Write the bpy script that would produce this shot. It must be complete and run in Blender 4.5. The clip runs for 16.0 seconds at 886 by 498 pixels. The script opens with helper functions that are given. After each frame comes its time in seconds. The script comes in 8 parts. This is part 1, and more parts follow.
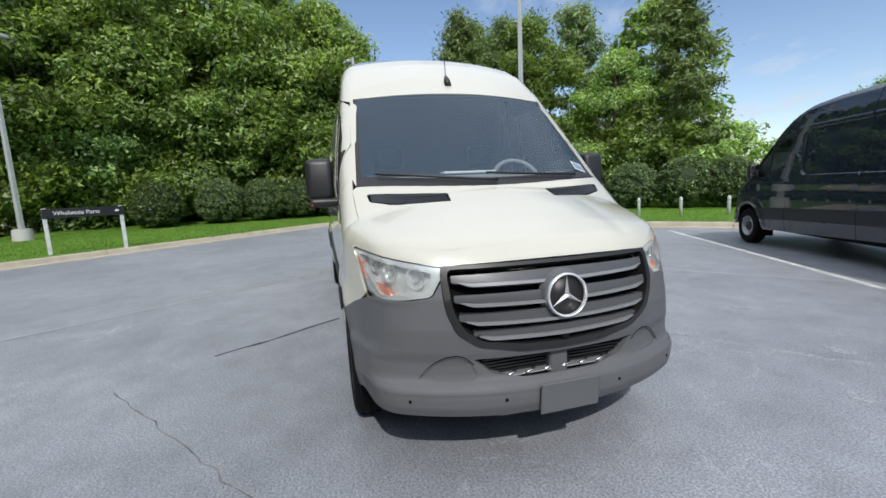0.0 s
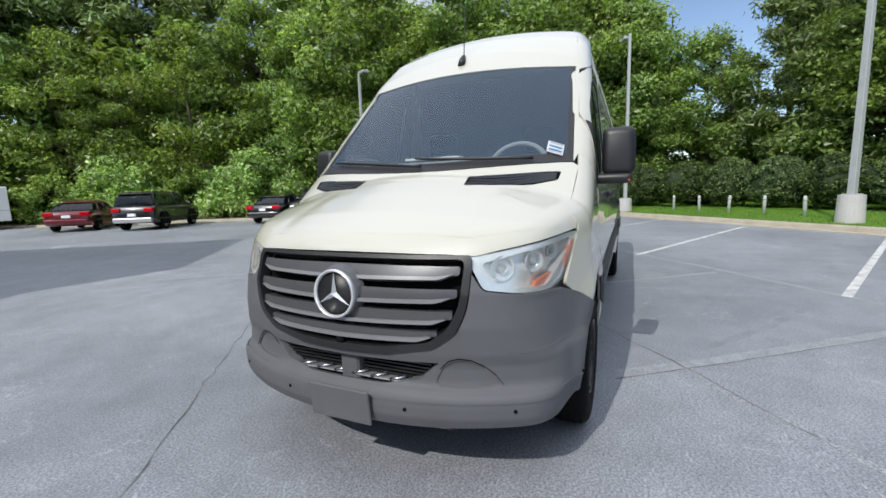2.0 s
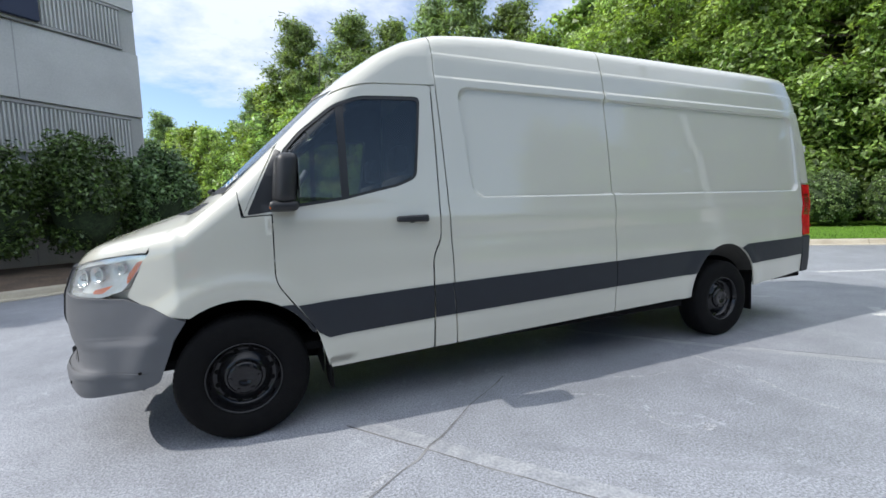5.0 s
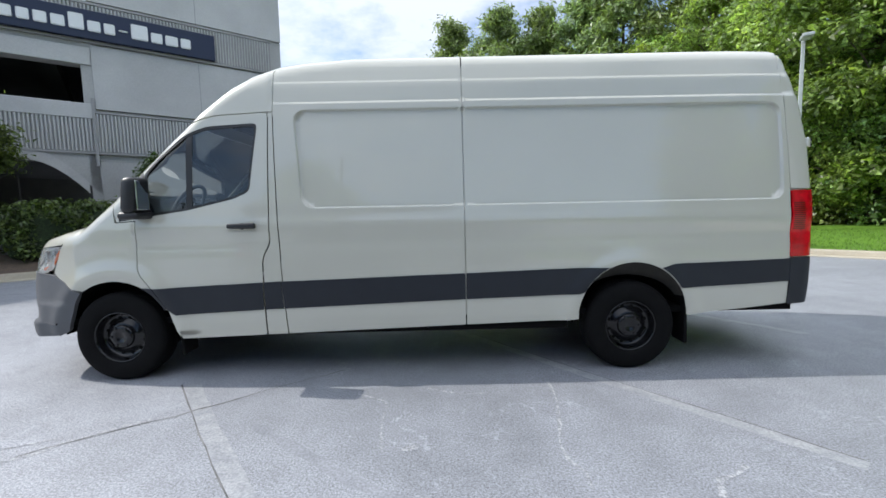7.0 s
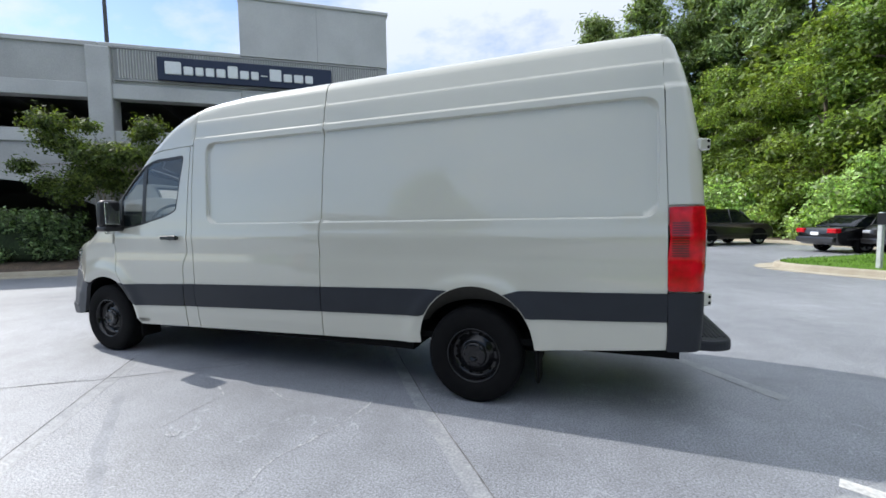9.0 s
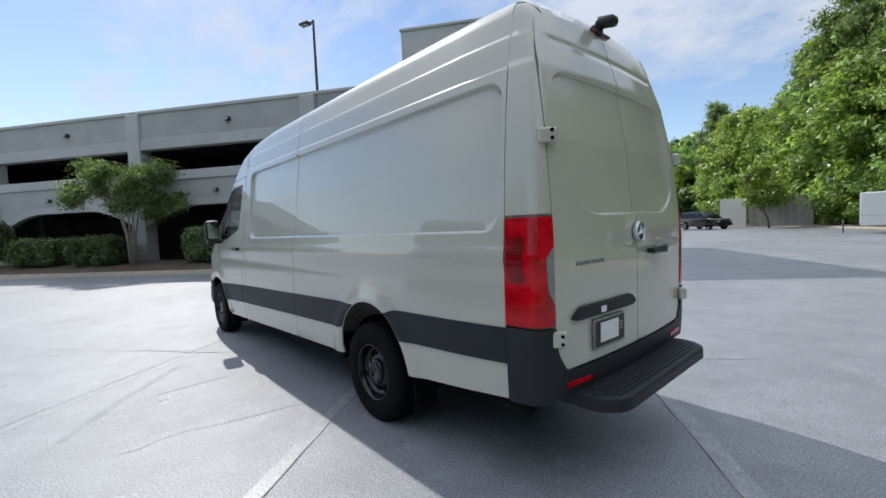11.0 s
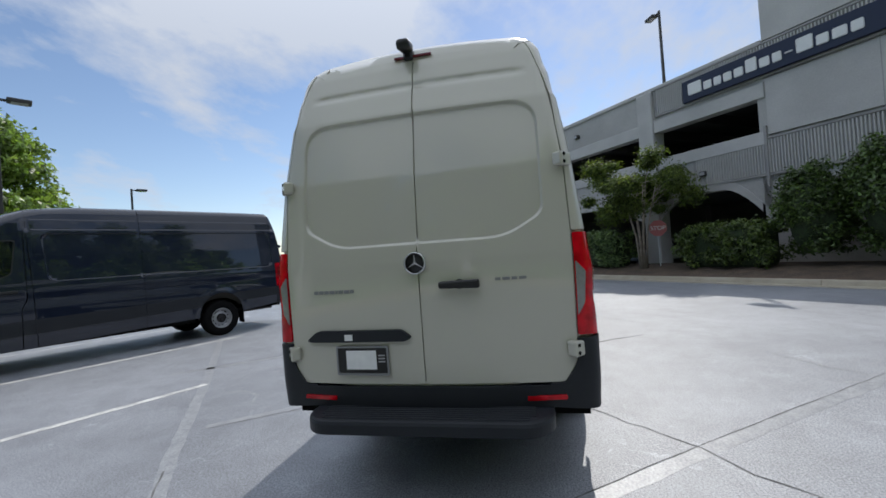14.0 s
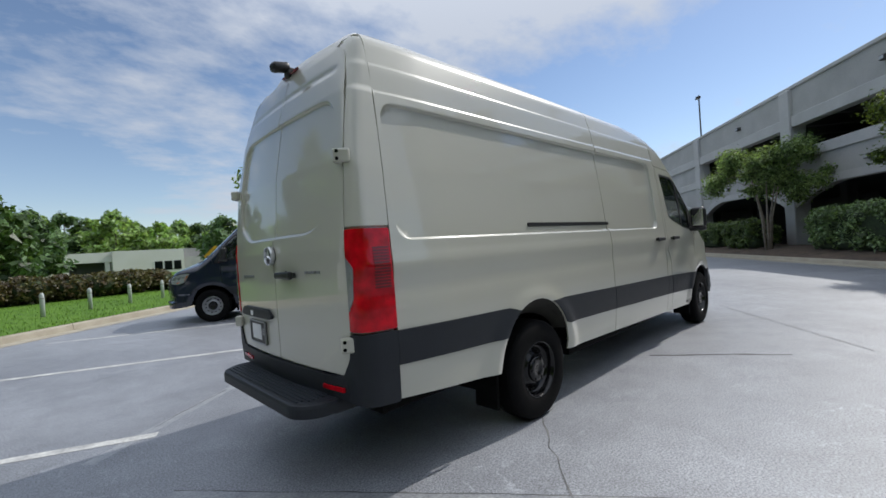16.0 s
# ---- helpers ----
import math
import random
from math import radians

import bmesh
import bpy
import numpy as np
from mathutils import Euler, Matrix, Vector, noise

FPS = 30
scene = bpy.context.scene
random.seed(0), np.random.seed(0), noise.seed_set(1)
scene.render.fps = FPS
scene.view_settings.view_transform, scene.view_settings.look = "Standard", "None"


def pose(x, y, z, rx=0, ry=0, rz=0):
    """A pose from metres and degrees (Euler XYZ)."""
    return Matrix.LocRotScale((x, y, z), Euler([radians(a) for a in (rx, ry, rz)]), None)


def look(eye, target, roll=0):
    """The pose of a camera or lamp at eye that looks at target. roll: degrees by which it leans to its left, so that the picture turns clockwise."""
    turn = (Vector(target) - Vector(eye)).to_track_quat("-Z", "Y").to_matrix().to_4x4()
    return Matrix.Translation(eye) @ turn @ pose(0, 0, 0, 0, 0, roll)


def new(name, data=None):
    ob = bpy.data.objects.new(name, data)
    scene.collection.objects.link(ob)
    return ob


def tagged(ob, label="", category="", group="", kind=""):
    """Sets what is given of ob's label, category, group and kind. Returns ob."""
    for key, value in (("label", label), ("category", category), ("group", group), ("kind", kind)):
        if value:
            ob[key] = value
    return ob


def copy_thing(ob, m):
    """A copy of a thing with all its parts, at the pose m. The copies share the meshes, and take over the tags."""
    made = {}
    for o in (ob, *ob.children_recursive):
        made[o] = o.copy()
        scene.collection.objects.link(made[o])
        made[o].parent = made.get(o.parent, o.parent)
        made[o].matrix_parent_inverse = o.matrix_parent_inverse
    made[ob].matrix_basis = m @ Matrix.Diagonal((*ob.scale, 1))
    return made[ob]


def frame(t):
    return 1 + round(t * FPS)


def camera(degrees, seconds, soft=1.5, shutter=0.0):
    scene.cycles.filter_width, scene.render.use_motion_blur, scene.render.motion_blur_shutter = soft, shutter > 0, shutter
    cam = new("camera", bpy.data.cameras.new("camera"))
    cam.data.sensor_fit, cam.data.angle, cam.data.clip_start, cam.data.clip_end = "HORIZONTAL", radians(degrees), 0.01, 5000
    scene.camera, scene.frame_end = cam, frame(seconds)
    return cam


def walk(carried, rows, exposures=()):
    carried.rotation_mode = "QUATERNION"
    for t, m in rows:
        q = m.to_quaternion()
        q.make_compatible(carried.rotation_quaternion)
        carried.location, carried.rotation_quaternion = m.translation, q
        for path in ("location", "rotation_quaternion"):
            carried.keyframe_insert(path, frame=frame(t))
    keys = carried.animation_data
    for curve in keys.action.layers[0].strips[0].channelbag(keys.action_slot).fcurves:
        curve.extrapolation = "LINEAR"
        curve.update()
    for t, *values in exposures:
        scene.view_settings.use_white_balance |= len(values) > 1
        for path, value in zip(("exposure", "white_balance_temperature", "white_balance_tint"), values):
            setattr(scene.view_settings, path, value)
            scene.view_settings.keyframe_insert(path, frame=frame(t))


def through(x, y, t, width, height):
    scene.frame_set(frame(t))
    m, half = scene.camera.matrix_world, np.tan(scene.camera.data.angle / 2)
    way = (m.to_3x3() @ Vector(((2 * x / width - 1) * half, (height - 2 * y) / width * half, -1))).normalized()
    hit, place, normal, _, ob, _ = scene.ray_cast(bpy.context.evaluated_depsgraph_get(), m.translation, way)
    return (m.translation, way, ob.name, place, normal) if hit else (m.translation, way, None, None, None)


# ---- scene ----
cam = camera(93.3, 16.0, soft=1.6)
PATH = [
    (0, (2.76, -1.081, 1.442), (0.854, -0.544, 1.165), -2.6),
    (0.5, (2.784, -0.516, 1.418), (0.812, -0.331, 1.139), -2.6),
    (1, (2.775, 0.045, 1.356), (0.8, -0.127, 1.086), -2.4),
    (1.5, (2.655, 0.593, 1.32), (0.738, 0.087, 1.055), -2.1),
    (2, (2.472, 1.159, 1.351), (0.666, 0.345, 1.076), -1.7),
    (2.5, (2.224, 1.693, 1.359), (0.57, 0.601, 1.091), -1.7),
    (3, (1.837, 2.187, 1.382), (0.361, 0.863, 1.118), -1.8),
    (3.2, (1.683, 2.369, 1.36), (0.274, 0.974, 1.098), -1.9),
    (5.3, (-0.547, 3.856, 1.307), (-1.206, 1.976, 1.134), -2.0),
    (5.5, (-0.797, 3.95, 1.357), (-1.382, 2.047, 1.163), -1.9),
    (6, (-1.428, 4.186, 1.4), (-1.818, 2.234, 1.203), -1.9),
    (6.5, (-2.063, 4.311, 1.391), (-2.266, 2.331, 1.202), -1.5),
    (7, (-2.718, 4.444, 1.392), (-2.732, 2.453, 1.205), -1.2),
    (7.5, (-3.39, 4.438, 1.405), (-3.211, 2.454, 1.217), -1.0),
    (8, (-4.059, 4.349, 1.434), (-3.703, 2.389, 1.25), -0.9),
    (8.2, (-4.324, 4.315, 1.437), (-3.9, 2.369, 1.258), -0.6),
    (10.3, (-6.473, 3.212, 1.435), (-5.267, 1.621, 1.316), -2.1),
    (10.5, (-6.661, 3.064, 1.458), (-5.37, 1.542, 1.32), -2.0),
    (11, (-7.074, 2.643, 1.472), (-5.583, 1.314, 1.362), -2.6),
    (11.5, (-7.459, 2.155, 1.491), (-5.788, 1.059, 1.408), -3.0),
    (12, (-7.843, 1.677, 1.48), (-6.022, 0.853, 1.429), -3.4),
    (12.5, (-8.06, 1.125, 1.438), (-6.131, 0.595, 1.418), -3.6),
    (13, (-8.225, 0.556, 1.429), (-6.237, 0.338, 1.428), -3.9),
    (13.5, (-8.282, -0.016, 1.43), (-6.284, 0.082, 1.44), -4.0),
    (14, (-8.229, -0.642, 1.426), (-6.273, -0.225, 1.45), -4.0),
    (14.5, (-8.12, -1.242, 1.424), (-6.255, -0.52, 1.448), -3.8),
    (15, (-7.836, -1.827, 1.413), (-6.104, -0.828, 1.43), -3.5),
    (15.5, (-7.514, -2.389, 1.398), (-5.945, -1.149, 1.405), -3.6),
    (16, (-7.066, -2.828, 1.365), (-5.678, -1.388, 1.358), -3.8),
]
EXPOSURES = [(0.0, 0.68), (3.2, 0.82), (5.3, 1.22), (8.2, 1.16), (10.3, 0.84), (11.5, 0.58), (12.5, 0.40), (14.5, 0.50), (16.0, 0.42)]

walk(cam, [(t, look(eye, target, roll)) for t, eye, target, roll in PATH], EXPOSURES)

# ---- light ----
SUN_WAY = Vector((0.985, -0.155, 0.955)).normalized()      # towards the sun
sun_data = bpy.data.lights.new("sun", "SUN")
sun_data.energy, sun_data.angle, sun_data.color = 2.0, radians(0.55), (1.0, 0.965, 0.915)
sun = new("sun", sun_data)
sun.matrix_world = look((0, 0, 60), Vector((0, 0, 60)) - SUN_WAY)

world = bpy.data.worlds.new("sky")
scene.world = world
world.use_nodes = True
wn, wl = world.node_tree.nodes, world.node_tree.links
wn.clear()
w_out = wn.new("ShaderNodeOutputWorld")
w_bg = wn.new("ShaderNodeBackground")
w_sky = wn.new("ShaderNodeTexSky")
w_sky.sky_type, w_sky.sun_disc = "NISHITA", False
w_sky.sun_elevation = math.asin(SUN_WAY.z)
w_sky.sun_rotation = math.atan2(SUN_WAY.x, SUN_WAY.y)
w_sky.air_density, w_sky.dust_density, w_sky.ozone_density = 1.0, 0.15, 2.6
w_co = wn.new("ShaderNodeTexCoord")
w_sep = wn.new("ShaderNodeSeparateXYZ")
wl.new(w_co.outputs["Generated"], w_sep.inputs[0])


def w_math(op, a, b=None, c=None):
    n = wn.new("ShaderNodeMath")
    n.operation = op
    for i, v in enumerate((a, b, c)):
        if v is None:
            continue
        if isinstance(v, (int, float)):
            n.inputs[i].default_value = v
        else:
            wl.new(v, n.inputs[i])
    return n.outputs[0]


# thin high cloud on a flat layer: directions divided by their height
w_z = w_math("MAXIMUM", w_sep.outputs[2], 0.035)
w_den = w_math("ADD", w_z, 0.22)
w_px, w_py = w_math("DIVIDE", w_sep.outputs[0], w_den), w_math("DIVIDE", w_sep.outputs[1], w_den)
w_vec = wn.new("ShaderNodeCombineXYZ")
wl.new(w_px, w_vec.inputs[0]), wl.new(w_py, w_vec.inputs[1])
w_map = wn.new("ShaderNodeMapping")
w_map.inputs["Rotation"].default_value = (0, 0, radians(28))
w_map.inputs["Scale"].default_value = (0.85, 1.15, 1.0)
w_map.inputs["Location"].default_value = (2.3, 0.7, 0.0)
wl.new(w_vec.outputs[0], w_map.inputs[0])
w_n1 = wn.new("ShaderNodeTexNoise")
w_n1.inputs["Scale"].default_value, w_n1.inputs["Detail"].default_value = 0.85, 9.0
w_n1.inputs["Roughness"].default_value, w_n1.inputs["Distortion"].default_value = 0.58, 0.35
wl.new(w_map.outputs[0], w_n1.inputs["Vector"])
w_n2 = wn.new("ShaderNodeTexNoise")
w_n2.inputs["Scale"].default_value, w_n2.inputs["Detail"].default_value = 5.5, 6.0
w_n2.inputs["Roughness"].default_value = 0.6
wl.new(w_map.outputs[0], w_n2.inputs["Vector"])
w_mix = w_math("MULTIPLY_ADD", w_n2.outputs[0], 0.32, w_n1.outputs[0])
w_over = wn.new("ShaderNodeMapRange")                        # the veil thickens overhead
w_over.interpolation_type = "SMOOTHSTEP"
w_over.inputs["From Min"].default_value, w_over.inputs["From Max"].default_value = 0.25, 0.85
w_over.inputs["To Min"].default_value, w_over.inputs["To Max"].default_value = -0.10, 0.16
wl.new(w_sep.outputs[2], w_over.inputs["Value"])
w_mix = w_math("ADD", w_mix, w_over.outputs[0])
w_ramp = wn.new("ShaderNodeValToRGB")
w_ramp.color_ramp.elements[0].position, w_ramp.color_ramp.elements[0].color = 0.565, (0, 0, 0, 1)
w_ramp.color_ramp.elements[1].position, w_ramp.color_ramp.elements[1].color = 0.735, (1, 1, 1, 1)
wl.new(w_mix, w_ramp.inputs[0])
w_haze = w_math("POWER", w_math("SUBTRACT", 1.0, w_math("MINIMUM", w_math("MAXIMUM", w_sep.outputs[2], 0.0), 1.0)), 9.0)
w_cov = w_math("MAXIMUM", w_math("MULTIPLY", w_ramp.outputs[0], 0.90), w_math("MULTIPLY", w_haze, 0.18))
w_mixc = wn.new("ShaderNodeMix")
w_mixc.data_type = "RGBA"
wl.new(w_cov, w_mixc.inputs["Factor"])
w_deep = wn.new("ShaderNodeMix")
w_deep.data_type, w_deep.blend_type = "RGBA", "MULTIPLY"
w_deep.inputs["Factor"].default_value = 1.0
w_deep.inputs["B"].default_value = (0.665, 0.63, 0.62, 1)
wl.new(w_sky.outputs[0], w_deep.inputs["A"])
wl.new(w_deep.outputs["Result"], w_mixc.inputs["A"])
# cloud brightens overhead, mostly above the view, as added fill light
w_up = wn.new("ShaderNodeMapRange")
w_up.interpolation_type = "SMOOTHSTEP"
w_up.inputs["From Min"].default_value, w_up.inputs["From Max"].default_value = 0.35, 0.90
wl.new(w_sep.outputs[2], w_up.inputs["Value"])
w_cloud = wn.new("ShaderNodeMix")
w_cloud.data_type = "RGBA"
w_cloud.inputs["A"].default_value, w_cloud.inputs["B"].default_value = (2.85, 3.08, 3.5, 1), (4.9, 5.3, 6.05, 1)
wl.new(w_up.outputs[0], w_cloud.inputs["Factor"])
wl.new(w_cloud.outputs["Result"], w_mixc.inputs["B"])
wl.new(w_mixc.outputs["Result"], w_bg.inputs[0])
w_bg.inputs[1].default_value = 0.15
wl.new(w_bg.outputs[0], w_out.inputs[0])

# ---- materials ----
def mat(name, col, rough=0.5, metal=0.0, col2=None, scale=4.0, amount=0.5, fine=0.0, fscale=60.0, bump=0.0, bscale=90.0,
        coat=0.0, spec=0.5, island=0.0, obj_random=0.0, rvar=0.0, detail=5.0, coat_rough=0.06, coat_ior=1.5):
    """A surface with large stains (col to col2), fine grain and relief."""
    m = bpy.data.materials.new(name)
    m.use_nodes = True
    nt, nd = m.node_tree, m.node_tree.nodes
    p = nd["Principled BSDF"]
    p.inputs["Roughness"].default_value, p.inputs["Metallic"].default_value = rough, metal
    p.inputs["Coat Weight"].default_value, p.inputs["Coat Roughness"].default_value = coat, coat_rough
    p.inputs["Specular IOR Level"].default_value, p.inputs["Coat IOR"].default_value = spec, coat_ior
    geo = nd.new("ShaderNodeNewGeometry")
    where = geo.outputs["Position"]
    n1 = nd.new("ShaderNodeTexNoise")
    n1.inputs["Scale"].default_value, n1.inputs["Detail"].default_value = scale, detail
    nt.links.new(where, n1.inputs["Vector"])
    mx = nd.new("ShaderNodeMix")
    mx.data_type = "RGBA"
    mx.inputs["A"].default_value = (*col, 1)
    mx.inputs["B"].default_value = (*(col2 or [c * 0.8 for c in col]), 1)
    rm = nd.new("ShaderNodeMapRange")
    rm.inputs["From Min"].default_value, rm.inputs["From Max"].default_value = 0.35, 0.65
    rm.inputs["To Max"].default_value = amount
    nt.links.new(n1.outputs[0], rm.inputs["Value"])
    nt.links.new(rm.outputs[0], mx.inputs["Factor"])
    last = mx.outputs["Result"]
    n2 = None
    if fine or bump:
        n2 = nd.new("ShaderNodeTexNoise")
        n2.inputs["Scale"].default_value, n2.inputs["Detail"].default_value = fscale if fine else bscale, 3.0
        nt.links.new(where, n2.inputs["Vector"])
    value = None
    if fine:
        rf = nd.new("ShaderNodeMapRange")
        rf.inputs["From Min"].default_value, rf.inputs["From Max"].default_value = 0.25, 0.75
        rf.inputs["To Min"].default_value, rf.inputs["To Max"].default_value = 1 - fine, 1 + fine
        nt.links.new(n2.outputs[0], rf.inputs["Value"])
        value = rf.outputs[0]
    if island or obj_random:
        src = geo.outputs["Random Per Island"] if island else nd.new("ShaderNodeObjectInfo").outputs["Random"]
        k = island or obj_random
        ri = nd.new("ShaderNodeMapRange")
        ri.inputs["To Min"].default_value, ri.inputs["To Max"].default_value = 1 - k, 1 + k
        nt.links.new(src, ri.inputs["Value"])
        if value is None:
            value = ri.outputs[0]
        else:
            mm = nd.new("ShaderNodeMath")
            mm.operation = "MULTIPLY"
            nt.links.new(value, mm.inputs[0]), nt.links.new(ri.outputs[0], mm.inputs[1])
            value = mm.outputs[0]
    if value is not None:
        hs = nd.new("ShaderNodeHueSaturation")
        nt.links.new(last, hs.inputs["Color"]), nt.links.new(value, hs.inputs["Value"])
        last = hs.outputs[0]
    nt.links.new(last, p.inputs["Base Color"])
    if rvar:
        rr = nd.new("ShaderNodeMapRange")
        rr.inputs["To Min"].default_value, rr.inputs["To Max"].default_value = rough - rvar, rough + rvar
        nt.links.new(n1.outputs[0], rr.inputs["Value"]), nt.links.new(rr.outputs[0], p.inputs["Roughness"])
    if bump:
        bp = nd.new("ShaderNodeBump")
        bp.inputs["Strength"].default_value, bp.inputs["Distance"].default_value = bump, 0.01
        nt.links.new(n2.outputs[0], bp.inputs["Height"]), nt.links.new(bp.outputs[0], p.inputs["Normal"])
    return m


def glass(name, col, rough=0.02, alpha=0.35, ior=1.5):
    """Tinted pane: clear share alpha, the rest dark gloss."""
    m = bpy.data.materials.new(name)
    m.use_nodes = True
    nt, nd = m.node_tree, m.node_tree.nodes
    p = nd["Principled BSDF"]
    p.inputs["Base Color"].default_value = (*col, 1)
    p.inputs["Roughness"].default_value = rough
    p.inputs["Specular IOR Level"].default_value = 0.0
    tr = nd.new("ShaderNodeBsdfTransparent")
    tr.inputs[0].default_value = (0.86, 0.92, 0.9, 1)
    mx = nd.new("ShaderNodeMixShader")
    fr = nd.new("ShaderNodeFresnel")
    fr.inputs[0].default_value = ior
    gl = nd.new("ShaderNodeBsdfGlossy")
    gl.inputs["Roughness"].default_value = rough
    mx.inputs[0].default_value = alpha
    nt.links.new(p.outputs[0], mx.inputs[1]), nt.links.new(tr.outputs[0], mx.inputs[2])
    m2 = nd.new("ShaderNodeMixShader")
    nt.links.new(fr.outputs[0], m2.inputs[0]), nt.links.new(mx.outputs[0], m2.inputs[1]), nt.links.new(gl.outputs[0], m2.inputs[2])
    nt.links.new(m2.outputs[0], nd["Material Output"].inputs[0])
    return m


def leaf_mat(name, col, col2, through=0.35, scale=0.5, rough=0.38, grain=0.85):
    m = mat(name, col, rough, col2=col2, scale=scale, amount=1.0, island=0.6, spec=0.5, fine=grain, fscale=11.0)
    nt, nd = m.node_tree, m.node_tree.nodes
    p = nd["Principled BSDF"]
    tl = nd.new("ShaderNodeBsdfTranslucent")
    src = p.inputs["Base Color"].links[0].from_socket
    each, own = nd.new("ShaderNodeObjectInfo"), nd.new("ShaderNodeHueSaturation")
    for sock, lo, hi in (("Value", 0.72, 1.30), ("Hue", 0.485, 0.508), ("Saturation", 1.08, 0.85)):
        r = nd.new("ShaderNodeMapRange")
        r.inputs["To Min"].default_value, r.inputs["To Max"].default_value = lo, hi
        nt.links.new(each.outputs["Random"], r.inputs["Value"]), nt.links.new(r.outputs[0], own.inputs[sock])
    nt.links.new(src, own.inputs["Color"]), nt.links.new(own.outputs[0], p.inputs["Base Color"])
    src = own.outputs[0]
    br = nd.new("ShaderNodeMix")
    br.data_type, br.blend_type = "RGBA", "MULTIPLY"
    br.inputs["Factor"].default_value = 1.0
    br.inputs["B"].default_value = (1.2, 1.25, 0.65, 1)
    nt.links.new(src, br.inputs["A"]), nt.links.new(br.outputs["Result"], tl.inputs[0])
    mx = nd.new("ShaderNodeMixShader")
    mx.inputs[0].default_value = through
    nt.links.new(p.outputs[0], mx.inputs[1]), nt.links.new(tl.outputs[0], mx.inputs[2])
    nt.links.new(mx.outputs[0], nd["Material Output"].inputs[0])
    return m


M_PAINT = mat("cream_paint", (0.520, 0.508, 0.430), 0.32, col2=(0.509, 0.497, 0.420), scale=1.5, amount=1.0, coat=1.0, coat_rough=0.015, coat_ior=1.62)
M_DARK_PAINT = mat("slate_paint", (0.010, 0.015, 0.030), 0.3, col2=(0.013, 0.019, 0.036), scale=1.5, amount=1.0, coat=1.0, coat_rough=0.015, spec=0.05, coat_ior=1.65)
M_PLASTIC = mat("grey_plastic", (0.116, 0.119, 0.126), 0.58, col2=(0.100, 0.103, 0.109), spec=0.22, scale=6, bump=0.10, bscale=900, fine=0.06, fscale=500)
M_CLAD = mat("charcoal_plastic", (0.022, 0.025, 0.031), 0.5, col2=(0.018, 0.020, 0.025), spec=0.3, scale=6, bump=0.10, bscale=900, fine=0.06, fscale=500)
M_GRILLE = mat("grille_plastic", (0.095, 0.097, 0.102), 0.34, 0.25, col2=(0.080, 0.082, 0.087), scale=6, bump=0.06, bscale=900)
M_BLACK = mat("black_plastic", (0.012, 0.012, 0.013), 0.42, col2=(0.02, 0.02, 0.02), scale=12, bump=0.08, bscale=700)
# near-black for shade in hollows and under the van; also dark fittings
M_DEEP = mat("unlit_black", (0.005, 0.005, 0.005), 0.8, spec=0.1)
# body paint of the arch edge, its deep shade put into the colour
M_ARCH = mat("arch_shade_paint", (0.055, 0.052, 0.046), 0.8, col2=(0.040, 0.038, 0.035), scale=12, spec=0.2, bump=0.2, bscale=200)
M_RUBBER = mat("tyre_rubber", (0.005, 0.005, 0.0055), 0.75, col2=(0.008, 0.0078, 0.0075), scale=14, spec=0.1, bump=0.25, bscale=160, fine=0.15, fscale=90)
M_STEEL_BLACK = mat("black_steel_rim", (0.006, 0.006, 0.007), 0.16, col2=(0.010, 0.010, 0.011), scale=10, spec=0.35, coat=0.15)
M_STEEL = mat("silver_steel_rim", (0.42, 0.43, 0.45), 0.35, 0.6, col2=(0.34, 0.35, 0.36), scale=10)
M_CHROME = mat("chrome", (0.84, 0.85, 0.87), 0.22, 1.0, col2=(0.78, 0.79, 0.81), scale=8)
M_LENS = glass("clear_lens", (0.7, 0.72, 0.75), 0.03, 0.86)
M_BADGE = mat("bright_badge", (0.80, 0.81, 0.83), 0.25, 0.55, col2=(0.74, 0.75, 0.77), scale=20)
M_REFLECTOR = mat("lamp_reflector", (0.86, 0.86, 0.87), 0.20, 0.6, col2=(0.62, 0.63, 0.64), scale=30)
M_AMBER = mat("amber_lens", (0.62, 0.13, 0.02), 0.12, col2=(0.5, 0.09, 0.015), scale=20, coat=0.6)
M_RED = mat("red_lens", (0.66, 0.003, 0.014), 0.14, col2=(0.32, 0.001, 0.005), scale=14, coat=0.25, spec=0.3, amount=0.9)
M_RED_DARK = mat("dark_red_lens", (0.16, 0.004, 0.006), 0.2, col2=(0.1, 0.003, 0.004), scale=14, coat=0.5)
M_TRIM = mat("silver_trim", (0.25, 0.255, 0.265), 0.35, 0.3, col2=(0.28, 0.285, 0.295), scale=12)
M_REVERSE = mat("reverse_lens", (0.26, 0.27, 0.27), 0.12, col2=(0.16, 0.165, 0.17), scale=25, coat=0.4)
M_LAMPGREY = mat("grey_lens", (0.46, 0.47, 0.48), 0.15, col2=(0.34, 0.34, 0.35), scale=20, coat=0.6)
M_WIND = glass("windscreen_glass", (0.085, 0.145, 0.215), 0.015, 0.70, 1.40)
M_SIDEGLASS = glass("side_glass", (0.012, 0.018, 0.02), 0.012, 0.42, 1.75)
M_DARKGLASS = glass("dark_glass", (0.006, 0.008, 0.010), 0.02, 0.12)
M_WHITE = mat("white_plastic", (0.78, 0.78, 0.76), 0.45, col2=(0.7, 0.7, 0.68), scale=8)
M_PAPER = mat("white_paper", (0.88, 0.88, 0.88), 0.7, col2=(0.74, 0.75, 0.76), scale=20)
M_BLUEINK = mat("blue_ink", (0.05, 0.22, 0.42), 0.6)
